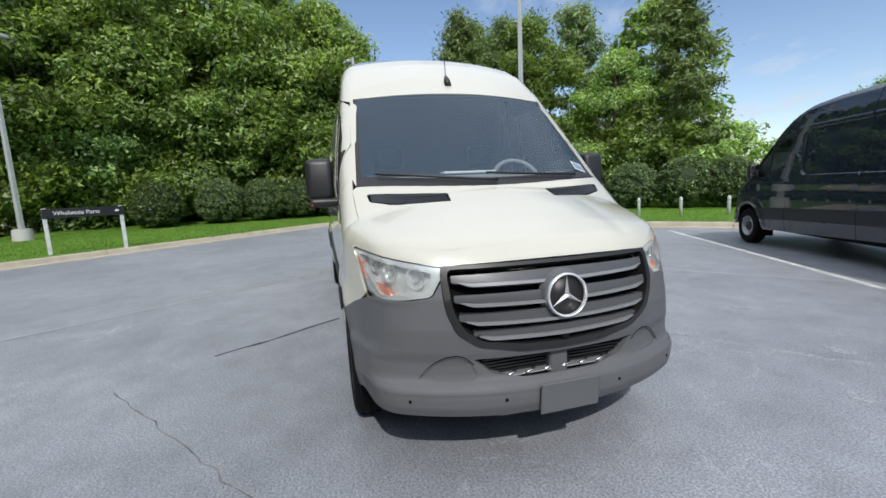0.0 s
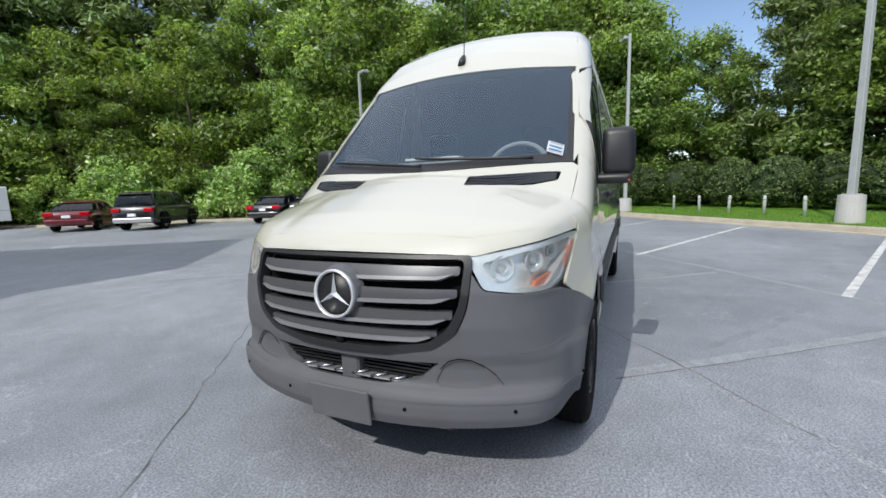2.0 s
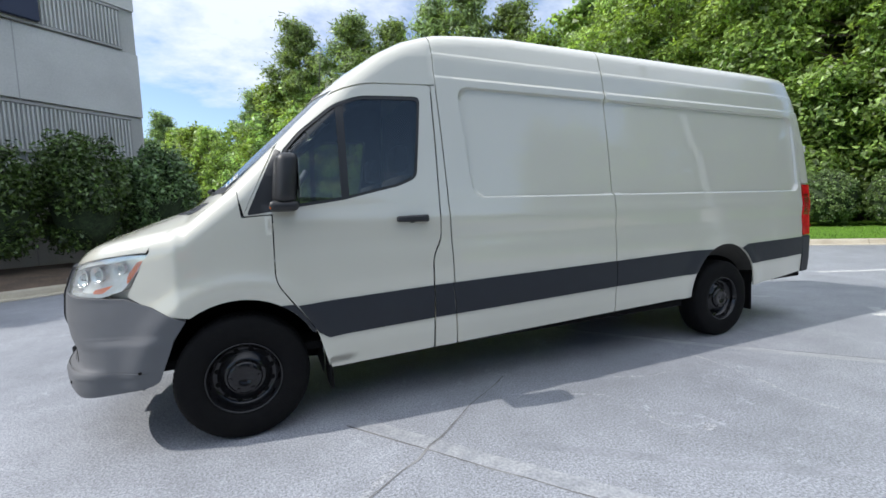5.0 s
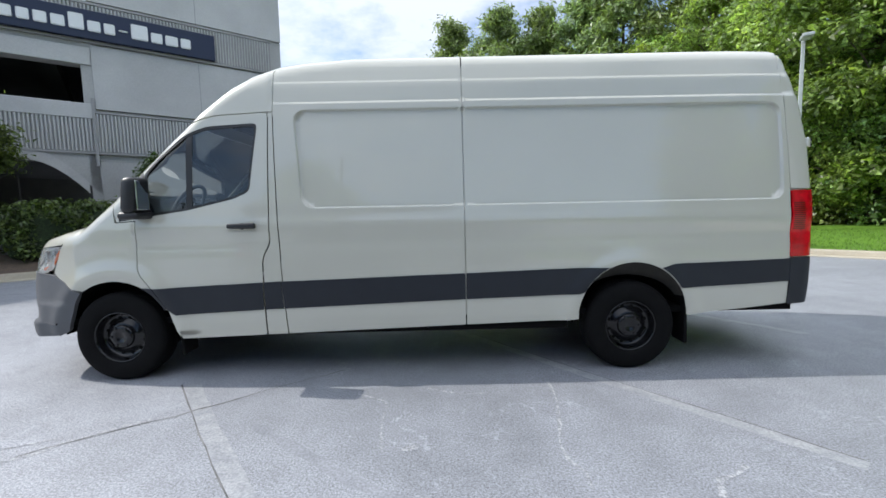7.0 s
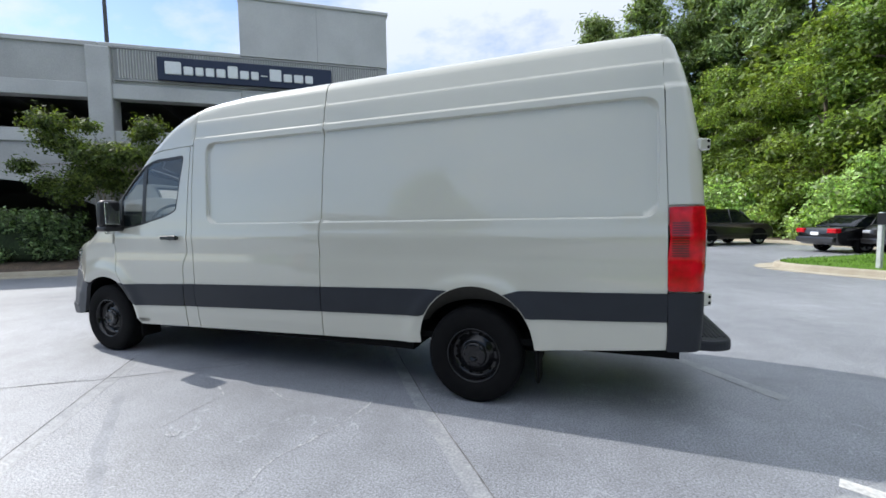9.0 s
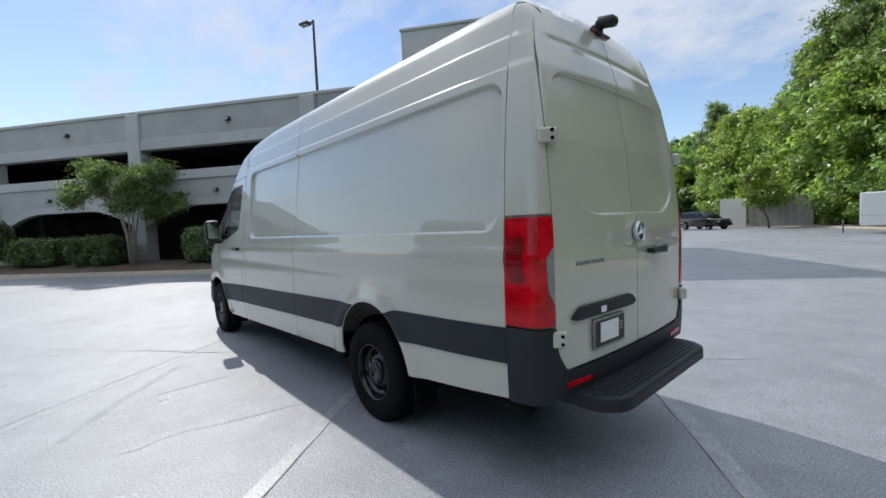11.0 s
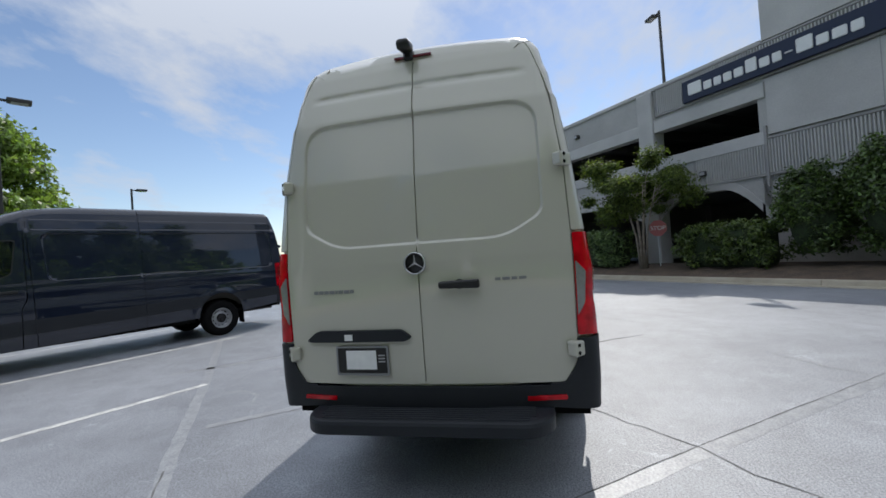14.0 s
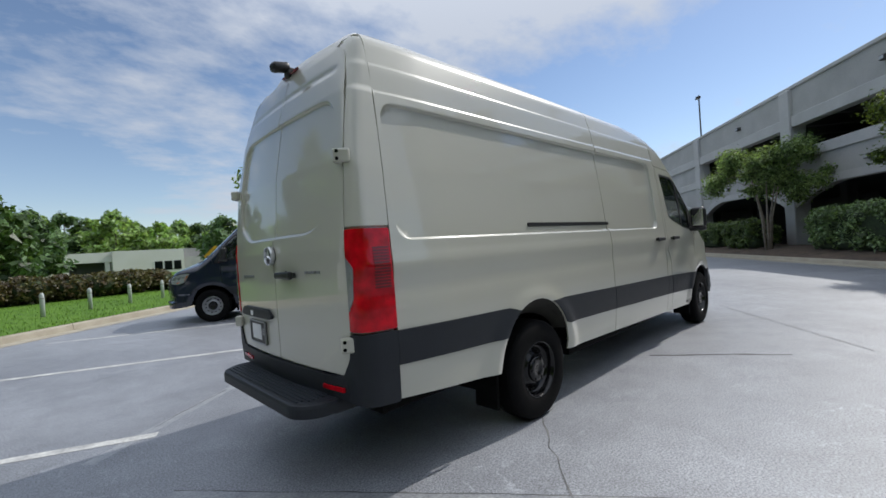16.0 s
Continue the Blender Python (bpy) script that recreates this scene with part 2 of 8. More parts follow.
def asphalt_mat(name, col, col2):
    """Worn asphalt: broad blotches, pale dusty veins and speckled stone grain."""
    m = mat(name, col, 0.50, col2=col2, scale=0.30, amount=0.85, spec=0.8, detail=9)
    nt, nd = m.node_tree, m.node_tree.nodes
    p = nd["Principled BSDF"]
    base = p.inputs["Base Color"].links[0].from_socket
    where = nd.new("ShaderNodeNewGeometry").outputs["Position"]

    def tex(scale, detail, lo, hi, t0, t1, rough=0.6, vec=where):
        n = nd.new("ShaderNodeTexNoise")
        n.inputs["Scale"].default_value, n.inputs["Detail"].default_value, n.inputs["Roughness"].default_value = scale, detail, rough
        nt.links.new(vec, n.inputs["Vector"])
        r = nd.new("ShaderNodeMapRange")
        r.inputs["From Min"].default_value, r.inputs["From Max"].default_value = lo, hi
        r.inputs["To Min"].default_value, r.inputs["To Max"].default_value = t0, t1
        nt.links.new(n.outputs[0], r.inputs["Value"])
        return n.outputs[0], r.outputs[0]

    def op(kind, a, b):
        n = nd.new("ShaderNodeMath")
        n.operation = kind
        for i, v in enumerate((a, b)):
            if isinstance(v, (int, float)):
                n.inputs[i].default_value = v
            else:
                nt.links.new(v, n.inputs[i])
        return n.outputs[0]

    grain_raw, grain = tex(80, 2.5, 0.34, 0.66, 0.40, 1.60, 0.85)
    mid_raw, mid = tex(2.4, 8, 0.30, 0.70, 0.78, 1.22, 0.68)
    _, mask = tex(0.9, 3, 0.47, 0.62, 0.0, 1.0)
    # pale thin veins where the mask allows
    warp = nd.new("ShaderNodeTexNoise")
    warp.inputs["Scale"].default_value, warp.inputs["Detail"].default_value = 3.0, 5.0
    nt.links.new(where, warp.inputs["Vector"])
    add = nd.new("ShaderNodeVectorMath")
    add.operation = "MULTIPLY_ADD"
    add.inputs[1].default_value = (0.55, 0.55, 0.0)
    nt.links.new(warp.outputs["Color"], add.inputs[0]), nt.links.new(where, add.inputs[2])
    vo = nd.new("ShaderNodeTexVoronoi")
    vo.feature = "DISTANCE_TO_EDGE"
    vo.inputs["Scale"].default_value = 3.4
    nt.links.new(add.outputs[0], vo.inputs["Vector"])
    vr = nd.new("ShaderNodeMapRange")
    vr.inputs["From Min"].default_value, vr.inputs["From Max"].default_value = 0.0, 0.030
    vr.inputs["To Min"].default_value, vr.inputs["To Max"].default_value = 1.0, 0.0
    nt.links.new(vo.outputs["Distance"], vr.inputs["Value"])
    _, broken = tex(14, 2, 0.44, 0.60, 0.0, 0.62)
    vein = op("MULTIPLY", op("MULTIPLY", vr.outputs[0], mask), broken)
    value = op("ADD", op("MULTIPLY", grain, mid), vein)
    hs = nd.new("ShaderNodeHueSaturation")
    nt.links.new(base, hs.inputs["Color"]), nt.links.new(value, hs.inputs["Value"])
    nt.links.new(hs.outputs[0], p.inputs["Base Color"])
    bp = nd.new("ShaderNodeBump")
    bp.inputs["Strength"].default_value, bp.inputs["Distance"].default_value = 0.35, 0.008
    nt.links.new(grain_raw, bp.inputs["Height"]), nt.links.new(bp.outputs[0], p.inputs["Normal"])
    return m


M_ASPHALT = asphalt_mat("asphalt", (0.272, 0.284, 0.310), (0.182, 0.192, 0.213))
M_CRACK = mat("open_crack", (0.085, 0.085, 0.085), 0.9, col2=(0.24, 0.24, 0.24), scale=5, amount=1.0)
M_SEAM = mat("worn_seam", (0.325, 0.333, 0.348), 0.42, col2=(0.235, 0.245, 0.265), spec=0.8, scale=9, amount=1.0, fine=0.35, fscale=60, bump=0.25, bscale=70)
M_PATCH = mat("dusty_patch", (0.345, 0.352, 0.365), 0.5, col2=(0.22, 0.23, 0.25), spec=0.55, scale=26, amount=1.0, fine=0.7, fscale=75)
M_STAIN = mat("tyre_mark", (0.200, 0.210, 0.230), 0.52, col2=(0.25, 0.26, 0.285), spec=0.5, scale=5, amount=1.0, fine=0.4, fscale=72)
M_LINE = mat("road_paint", (0.66, 0.66, 0.63), 0.7, col2=(0.36, 0.36, 0.36), scale=6, amount=0.9, fine=0.25, fscale=40, bump=0.3, bscale=75)
M_TAR = mat("tar_seal", (0.045, 0.046, 0.05), 0.6, col2=(0.07, 0.07, 0.075), scale=6)
M_KERB = mat("kerb_concrete", (0.42, 0.38, 0.30), 0.85, col2=(0.33, 0.29, 0.22), scale=2.5, amount=0.8, fine=0.15, fscale=50, bump=0.3, bscale=60)
M_CONC = mat("concrete", (0.45, 0.44, 0.42), 0.85, col2=(0.355, 0.347, 0.33), scale=0.7, amount=0.8, fine=0.10, fscale=30, bump=0.2, bscale=40, detail=8)
M_CONC_L = mat("pale_concrete", (0.52, 0.51, 0.49), 0.85, col2=(0.43, 0.42, 0.405), scale=0.8, amount=0.8, fine=0.08, fscale=30, bump=0.2, bscale=40, detail=8)
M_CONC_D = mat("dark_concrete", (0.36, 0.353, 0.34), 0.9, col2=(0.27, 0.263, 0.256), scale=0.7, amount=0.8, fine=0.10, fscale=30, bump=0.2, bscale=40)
# concrete with the shade of decks and openings put into its colour
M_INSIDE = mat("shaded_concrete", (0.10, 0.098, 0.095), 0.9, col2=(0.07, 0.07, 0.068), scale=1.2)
M_STUCCO = mat("white_stucco", (0.66, 0.64, 0.59), 0.85, col2=(0.58, 0.56, 0.51), scale=0.5, bump=0.2, bscale=50)
M_STUCCO_D = mat("tan_stucco", (0.36, 0.33, 0.29), 0.85, col2=(0.31, 0.285, 0.25), scale=0.5, bump=0.2, bscale=50)
M_NAVY = mat("navy_board", (0.012, 0.018, 0.045), 0.4, col2=(0.016, 0.022, 0.05), scale=2)
M_SIGNBLACK = mat("black_board", (0.012, 0.013, 0.015), 0.4)
M_POLE = mat("pole_paint", (0.46, 0.48, 0.47), 0.45, 0.25, col2=(0.38, 0.40, 0.39), scale=3, fine=0.05, fscale=20)
M_POLE_D = mat("bronze_pole", (0.06, 0.058, 0.055), 0.5, 0.3, col2=(0.05, 0.05, 0.05), scale=3)
M_BOLL = mat("bollard_paint", (0.55, 0.58, 0.56), 0.6, col2=(0.42, 0.45, 0.44), scale=8, amount=0.8)
M_BARK = mat("bark", (0.16, 0.125, 0.095), 0.9, col2=(0.09, 0.07, 0.055), scale=7, amount=1.0, bump=0.8, bscale=30)
M_BARK_P = mat("pale_bark", (0.36, 0.31, 0.25), 0.85, col2=(0.24, 0.2, 0.16), scale=7, amount=1.0, bump=0.5, bscale=30)
M_LEAF = leaf_mat("broad_leaves", (0.270, 0.390, 0.105), (0.170, 0.275, 0.072), 0.48)
M_LEAF_L = leaf_mat("light_leaves", (0.335, 0.455, 0.120), (0.220, 0.335, 0.084), 0.48)
M_LEAF_D = leaf_mat("dark_leaves", (0.105, 0.178, 0.052), (0.060, 0.110, 0.034), 0.3)
M_PINE = leaf_mat("pine_needles", (0.225, 0.310, 0.110), (0.150, 0.225, 0.080), 0.42)
M_HEDGE = leaf_mat("hedge_leaves", (0.135, 0.200, 0.058), (0.080, 0.135, 0.040), 0.3, scale=3.0)
M_MYRTLE = leaf_mat("myrtle_leaves", (0.165, 0.225, 0.062), (0.085, 0.140, 0.040), 0.5, scale=2.0, rough=0.6)
M_SHRUB = leaf_mat("shrub_leaves", (0.13, 0.13, 0.045), (0.10, 0.07, 0.03), 0.3, scale=2.0)
M_GRASS = mat("lawn", (0.105, 0.205, 0.022), 0.8, col2=(0.075, 0.160, 0.016), scale=1.4, amount=1.0, fine=0.35, fscale=55, bump=0.7, bscale=55, spec=0.2)
M_BLADE = leaf_mat("grass_blades", (0.125, 0.245, 0.026), (0.085, 0.180, 0.018), 0.4, scale=1.5)
M_MULCH = mat("pine_straw", (0.125, 0.088, 0.062), 0.95, col2=(0.08, 0.06, 0.045), scale=3, amount=1.0, fine=0.4, fscale=40, bump=0.8, bscale=40)
# dark filler inside bushes: shade between the leaves as colour
M_CORE = mat("shaded_core", (0.030, 0.050, 0.016), 0.9, col2=(0.018, 0.030, 0.010), scale=9, amount=1.0, fine=0.6, fscale=30, bump=0.8, bscale=26)
M_WOOD = mat("grey_fence_wood", (0.36, 0.33, 0.29), 0.85, col2=(0.27, 0.24, 0.2), scale=3, obj_random=0.12)
M_CONE = mat("orange_cone", (0.75, 0.16, 0.03), 0.6)
M_STOP = mat("stop_red", (0.42, 0.12, 0.115), 0.5, col2=(0.36, 0.13, 0.12), scale=5)
M_GREENLAMP = mat("green_dot", (0.03, 0.25, 0.08), 0.4)
M_YELLOW = mat("yellow_board", (0.75, 0.42, 0.02), 0.5)
M_SEAT = mat("seat_cloth", (0.018, 0.018, 0.02), 0.9)
M_LINING = mat("cab_lining", (0.075, 0.082, 0.092), 0.85, col2=(0.060, 0.066, 0.075), scale=5)
M_DASH = mat("dashboard", (0.27, 0.29, 0.31), 0.6, bump=0.1, bscale=500)
M_CARS = {"black": mat("black_car_paint", (0.006, 0.006, 0.007), 0.3, coat=0.9), "red": mat("red_car_paint", (0.13, 0.010, 0.016), 0.3, coat=0.9),
          "white": mat("white_car_paint", (0.75, 0.75, 0.74), 0.3, coat=0.9), "silver": mat("silver_car_paint", (0.45, 0.46, 0.47), 0.3, 0.4, coat=0.9),
          "grey": mat("grey_car_paint", (0.10, 0.105, 0.11), 0.3, 0.3, coat=0.9)}

# ---- building tools ----
from mathutils.geometry import delaunay_2d_cdt


def mesh_of(name, verts, faces, material=None, smooth=False):
    me = bpy.data.meshes.new(name)
    me.from_pydata([tuple(v) for v in verts], [], [tuple(f) for f in faces])
    if material:
        me.materials.append(material)
    if smooth:
        me.polygons.foreach_set("use_smooth", [True] * len(me.polygons))
    me.update()
    return me


def put(name, me, parent=None, label="", m=None):
    ob = new(name, me)
    if parent is not None:
        ob.parent = parent
    if m is not None:
        ob.matrix_basis = m
    if label:
        ob["label"] = label
    return ob


def part(name, bm, material, parent, label="", m=None, smooth=False):
    me = bpy.data.meshes.new(name)
    bm.to_mesh(me)
    bm.free()
    if material:
        me.materials.append(material)
    if smooth:
        me.polygons.foreach_set("use_smooth", [True] * len(me.polygons))
    return put(name, me, parent, label, m)


def thing(name, label, category, m=None, group="", kind=""):
    ob = tagged(new(name), label, category, group, kind)
    ob.empty_display_size = 0.2
    if m is not None:
        ob.matrix_basis = m
    return ob


def box_bm(x0, x1, y0, y1, z0, z1, bevel=0.0, seg=1, bm=None):
    own = bm is None
    bm = bm or bmesh.new()
    r = bmesh.ops.create_cube(bm, size=1)
    for v in r["verts"]:
        v.co = Vector((x0 + (v.co.x + 0.5) * (x1 - x0), y0 + (v.co.y + 0.5) * (y1 - y0), z0 + (v.co.z + 0.5) * (z1 - z0)))
    if bevel:
        es = {e for v in r["verts"] for e in v.link_edges}
        bmesh.ops.bevel(bm, geom=list(es), offset=bevel, segments=seg, affect="EDGES", profile=0.5)
    return bm


def tube_bm(points, radii, sides=8, bm=None, cap=True):
    """A tapered tube along points."""
    bm = bm or bmesh.new()
    rings = []
    for i, (p, r) in enumerate(zip(points, radii)):
        p = Vector(p)
        d = (Vector(points[min(i + 1, len(points) - 1)]) - Vector(points[max(i - 1, 0)])).normalized()
        a = d.orthogonal().normalized() if i == 0 else (a - d * a.dot(d)).normalized()
        b = d.cross(a)
        rings.append([bm.verts.new(p + (a * math.cos(2 * math.pi * k / sides) + b * math.sin(2 * math.pi * k / sides)) * r) for k in range(sides)])
    for r0, r1 in zip(rings, rings[1:]):
        for k in range(sides):
            f = bm.faces.new((r0[k], r0[(k + 1) % sides], r1[(k + 1) % sides], r1[k]))
            f.smooth = sides > 5
    if cap:
        bm.faces.new(list(reversed(rings[0])))
        bm.faces.new(rings[-1])
    return bm


def lathe_bm(profile, steps=40, bm=None):
    """Turn (radius, y) points round the y axis."""
    bm = bm or bmesh.new()
    rows = []
    for r, y in profile:
        rows.append([bm.verts.new((r * math.cos(2 * math.pi * k / steps), y, r * math.sin(2 * math.pi * k / steps))) for k in range(steps)])
    for a, b in zip(rows, rows[1:]):
        for k in range(steps):
            f = bm.faces.new((a[k], a[(k + 1) % steps], b[(k + 1) % steps], b[k]))
            f.smooth = True
    return bm


def prism_bm(outline, h0, h1, bm=None, bevel=0.0):
    """A slab over a flat outline of (x, y)."""
    bm = bm or bmesh.new()
    lo = [bm.verts.new((x, y, h0)) for x, y in outline]
    hi = [bm.verts.new((x, y, h1)) for x, y in outline]
    top = bm.faces.new(hi)
    bm.faces.new(list(reversed(lo)))
    n = len(lo)
    for k in range(n):
        bm.faces.new((lo[k], lo[(k + 1) % n], hi[(k + 1) % n], hi[k]))
    bmesh.ops.recalc_face_normals(bm, faces=bm.faces)
    if bevel:
        bmesh.ops.bevel(bm, geom=list(top.edges), offset=bevel, segments=2, affect="EDGES", profile=0.5)
    return bm


def round_poly(pts, r=0.03, n=4):
    """Round a polygon's corners; a point may carry its own radius."""
    out = []
    for i, p in enumerate(pts):
        rad = p[2] if len(p) > 2 else r
        p, a, b = np.array(p[:2], float), np.array(pts[i - 1][:2], float), np.array(pts[(i + 1) % len(pts)][:2], float)
        da, db = a - p, b - p
        la, lb = np.linalg.norm(da), np.linalg.norm(db)
        k = min(rad, la * 0.45, lb * 0.45)
        if k < 1e-4:
            out.append(tuple(p))
            continue
        s, e = p + da / la * k, p + db / lb * k
        for j in range(n + 1):
            t = j / n
            out.append(tuple((1 - t) ** 2 * s + 2 * t * (1 - t) * p + t * t * e))
    return out


def inside(px, py, poly):
    poly = np.asarray(poly)
    hit = np.zeros(px.shape, bool)
    x1, y1 = poly[-1]
    for x2, y2 in poly:
        c = (y1 > py) != (y2 > py)
        with np.errstate(divide="ignore", invalid="ignore"):
            hit ^= c & (px < (x2 - x1) * (py - y1) / (y2 - y1 if y2 != y1 else 1e-12) + x1)
        x1, y1 = x2, y2
    return hit


def resample(poly, step):
    out = []
    for (x1, y1), (x2, y2) in zip(poly, poly[1:] + poly[:1]):
        n = max(1, int(math.hypot(x2 - x1, y2 - y1) / step))
        out += [(x1 + (x2 - x1) * k / n, y1 + (y2 - y1) * k / n) for k in range(n)]
    return out


def flat_mesh(outline, holes, step, creases=()):
    """Triangles of a flat outline with holes, on an even grid; creases are lines kept as edges."""
    loops = [resample([tuple(p) for p in outline], step)] + [resample([tuple(p) for p in h], step) for h in holes]
    pts, edges = [], []
    for lp in loops:
        b = len(pts)
        pts += lp
        edges += [(b + i, b + (i + 1) % len(lp)) for i in range(len(lp))]
    o = np.array(loops[0])
    gx, gy = np.meshgrid(np.arange(o[:, 0].min() + step / 2, o[:, 0].max(), step), np.arange(o[:, 1].min() + step / 2, o[:, 1].max(), step))
    gx, gy = gx.ravel(), gy.ravel()
    ok = inside(gx, gy, loops[0])
    for h in loops[1:]:
        ok &= ~inside(gx, gy, h)
    for line in creases:
        fine_line = [tuple(line[0])]
        for (x1, y1), (x2, y2) in zip(line, line[1:]):
            n = max(1, int(math.hypot(x2 - x1, y2 - y1) / (step * 1.2)))
            fine_line += [(x1 + (x2 - x1) * k / n, y1 + (y2 - y1) * k / n) for k in range(1, n + 1)]
        q = np.array(fine_line)
        good = inside(q[:, 0], q[:, 1], loops[0])
        prev = None
        for p, k in zip(fine_line, good):
            if k:
                pts.append(p)
                if prev is not None:
                    edges.append((prev, len(pts) - 1))
                prev = len(pts) - 1
            else:
                prev = None
    allb = np.array(pts)
    keep = [i for i in np.nonzero(ok)[0] if np.min((allb[:, 0] - gx[i]) ** 2 + (allb[:, 1] - gy[i]) ** 2) > (0.40 * step) ** 2]
    pts = pts + [(gx[i], gy[i]) for i in keep]
    v, _, f, *_ = delaunay_2d_cdt([Vector(p) for p in pts], edges, [], 0, 1e-5)
    v = np.array([tuple(p) for p in v])
    tri = np.array([t for t in f if len(t) == 3])
    a, b, d = v[tri[:, 0]], v[tri[:, 1]], v[tri[:, 2]]
    area2 = np.abs((b[:, 0] - a[:, 0]) * (d[:, 1] - a[:, 1]) - (b[:, 1] - a[:, 1]) * (d[:, 0] - a[:, 0]))
    longest = np.maximum(np.maximum(np.hypot(*(b - a).T), np.hypot(*(d - b).T)), np.hypot(*(a - d).T))
    tri = tri[(area2 / longest > 0.0008) | (longest < 0.02)]
    c = v[tri].mean(axis=1)
    ok = inside(c[:, 0], c[:, 1], loops[0])
    for h in loops[1:]:
        ok &= ~inside(c[:, 0], c[:, 1], h)
    return v, tri[ok]


def strip_along(points, width, z0, z1, wobble=0.0, seed=1):
    """A flat ribbon on the ground along points."""
    rng = random.Random(seed)
    pts = []
    for (x1, y1), (x2, y2) in zip(points, points[1:]):
        n = max(1, int(math.hypot(x2 - x1, y2 - y1) / 0.12)) if wobble else 1
        pts += [(x1 + (x2 - x1) * k / n + rng.uniform(-wobble, wobble), y1 + (y2 - y1) * k / n + rng.uniform(-wobble, wobble)) for k in range(n)]
    pts.append(points[-1])
    bm = bmesh.new()
    prev = None
    for i, p in enumerate(pts):
        a, b = Vector(pts[max(i - 1, 0)]), Vector(pts[min(i + 1, len(pts) - 1)])
        d = (b - a).normalized()
        n = Vector((-d.y, d.x)) * width / 2 * (rng.uniform(0.4, 1.5) if wobble else 1)
        cur = [bm.verts.new((p[0] + n.x, p[1] + n.y, z1)), bm.verts.new((p[0] - n.x, p[1] - n.y, z1))]
        if prev:
            bm.faces.new((prev[0], prev[1], cur[1], cur[0]))
        prev = cur
    return bm

# ---- the high-roof van: one smooth body, cut into its panels ----
_TX = np.array([-6.2, -5.6, -5.0, -2.0, -1.4, -1.15, -0.95, -0.72, -0.5, 0.26, 0.34, 0.5, 0.73, 0.85, 0.93, 0.99, 1.1])
_TZ = np.array([2.735, 2.76, 2.765, 2.755, 2.705, 2.632, 2.535, 2.384, 2.188, 1.452, 1.415, 1.352, 1.255, 1.192, 1.130, 1.06, 0.90])
_CX = np.array([-6.2, -1.6, -1.0, -0.6, 0.0, 0.4, 0.9])
_CZ = np.array([0.055, 0.06, 0.10, 0.15, 0.15, 0.105, 0.05])
_WZ = np.array([0.2, 0.38, 0.5, 0.7, 0.95, 1.25, 1.45, 1.85, 2.2, 2.45, 2.62, 2.8])
_WY = np.array([0.93, 0.955, 0.972, 0.985, 0.988, 0.982, 0.968, 0.925, 0.876, 0.838, 0.80, 0.74])
_FZ = np.array([0.2, 0.30, 0.36, 0.40, 0.45, 0.485, 0.502, 0.522, 0.55, 0.62, 0.68, 0.80, 0.93, 1.02, 1.10, 1.3])
_FX = np.array([0.93, 0.99, 1.030, 1.050, 1.056, 1.054, 1.045, 1.014, 1.004, 1.004, 1.022, 1.035, 1.025, 0.995, 0.965, 0.90])
_RZ = np.array([0.3, 0.7, 1.4, 1.9, 2.3, 2.6, 2.8])
_RX = np.array([-5.90, -5.925, -5.935, -5.90, -5.83, -5.74, -5.66])


def smax(a, b, k):
    h = np.maximum(k - np.abs(a - b), 0.0) / k
    return np.maximum(a, b) + h * h * k * 0.25


def rbox(u, v, u0, u1, v0, v1, r, soft):
    """1 inside a rounded rectangle, 0 outside, with a soft edge."""
    dx, dy = np.abs(u - (u0 + u1) / 2) - (u1 - u0) / 2 + r, np.abs(v - (v0 + v1) / 2) - (v1 - v0) / 2 + r
    d = np.hypot(np.maximum(dx, 0), np.maximum(dy, 0)) + np.minimum(np.maximum(dx, dy), 0) - r
    t = np.clip(-d / soft + 0.5, 0, 1)
    return t * t * (3 - 2 * t)


def rear_field(ay, z):
    """Distance to the edge of the rear doors' pressed field: rounded above, cut corners below."""
    d = smax(smax(ay - 0.71, z - 2.27, 0.16), 1.50 - z, 0.04)
    return smax(d, (ay - 0.50) * 0.496 - (z - 1.50) * 0.868, 0.05)


def field_line(level):
    """The field's outline at a distance, on the left door."""
    out = []
    for a in np.linspace(-math.pi / 2, math.pi / 2, 90):
        lo, hi = 0.05, 1.2
        for _ in range(24):
            m = (lo + hi) / 2
            inn = rear_field(np.array([m * math.cos(a)]), np.array([1.9 + m * math.sin(a)]))[0] < level
            lo, hi = (m, hi) if inn else (lo, m)
        out.append((lo * math.cos(a), 1.9 + lo * math.sin(a)))
    return out


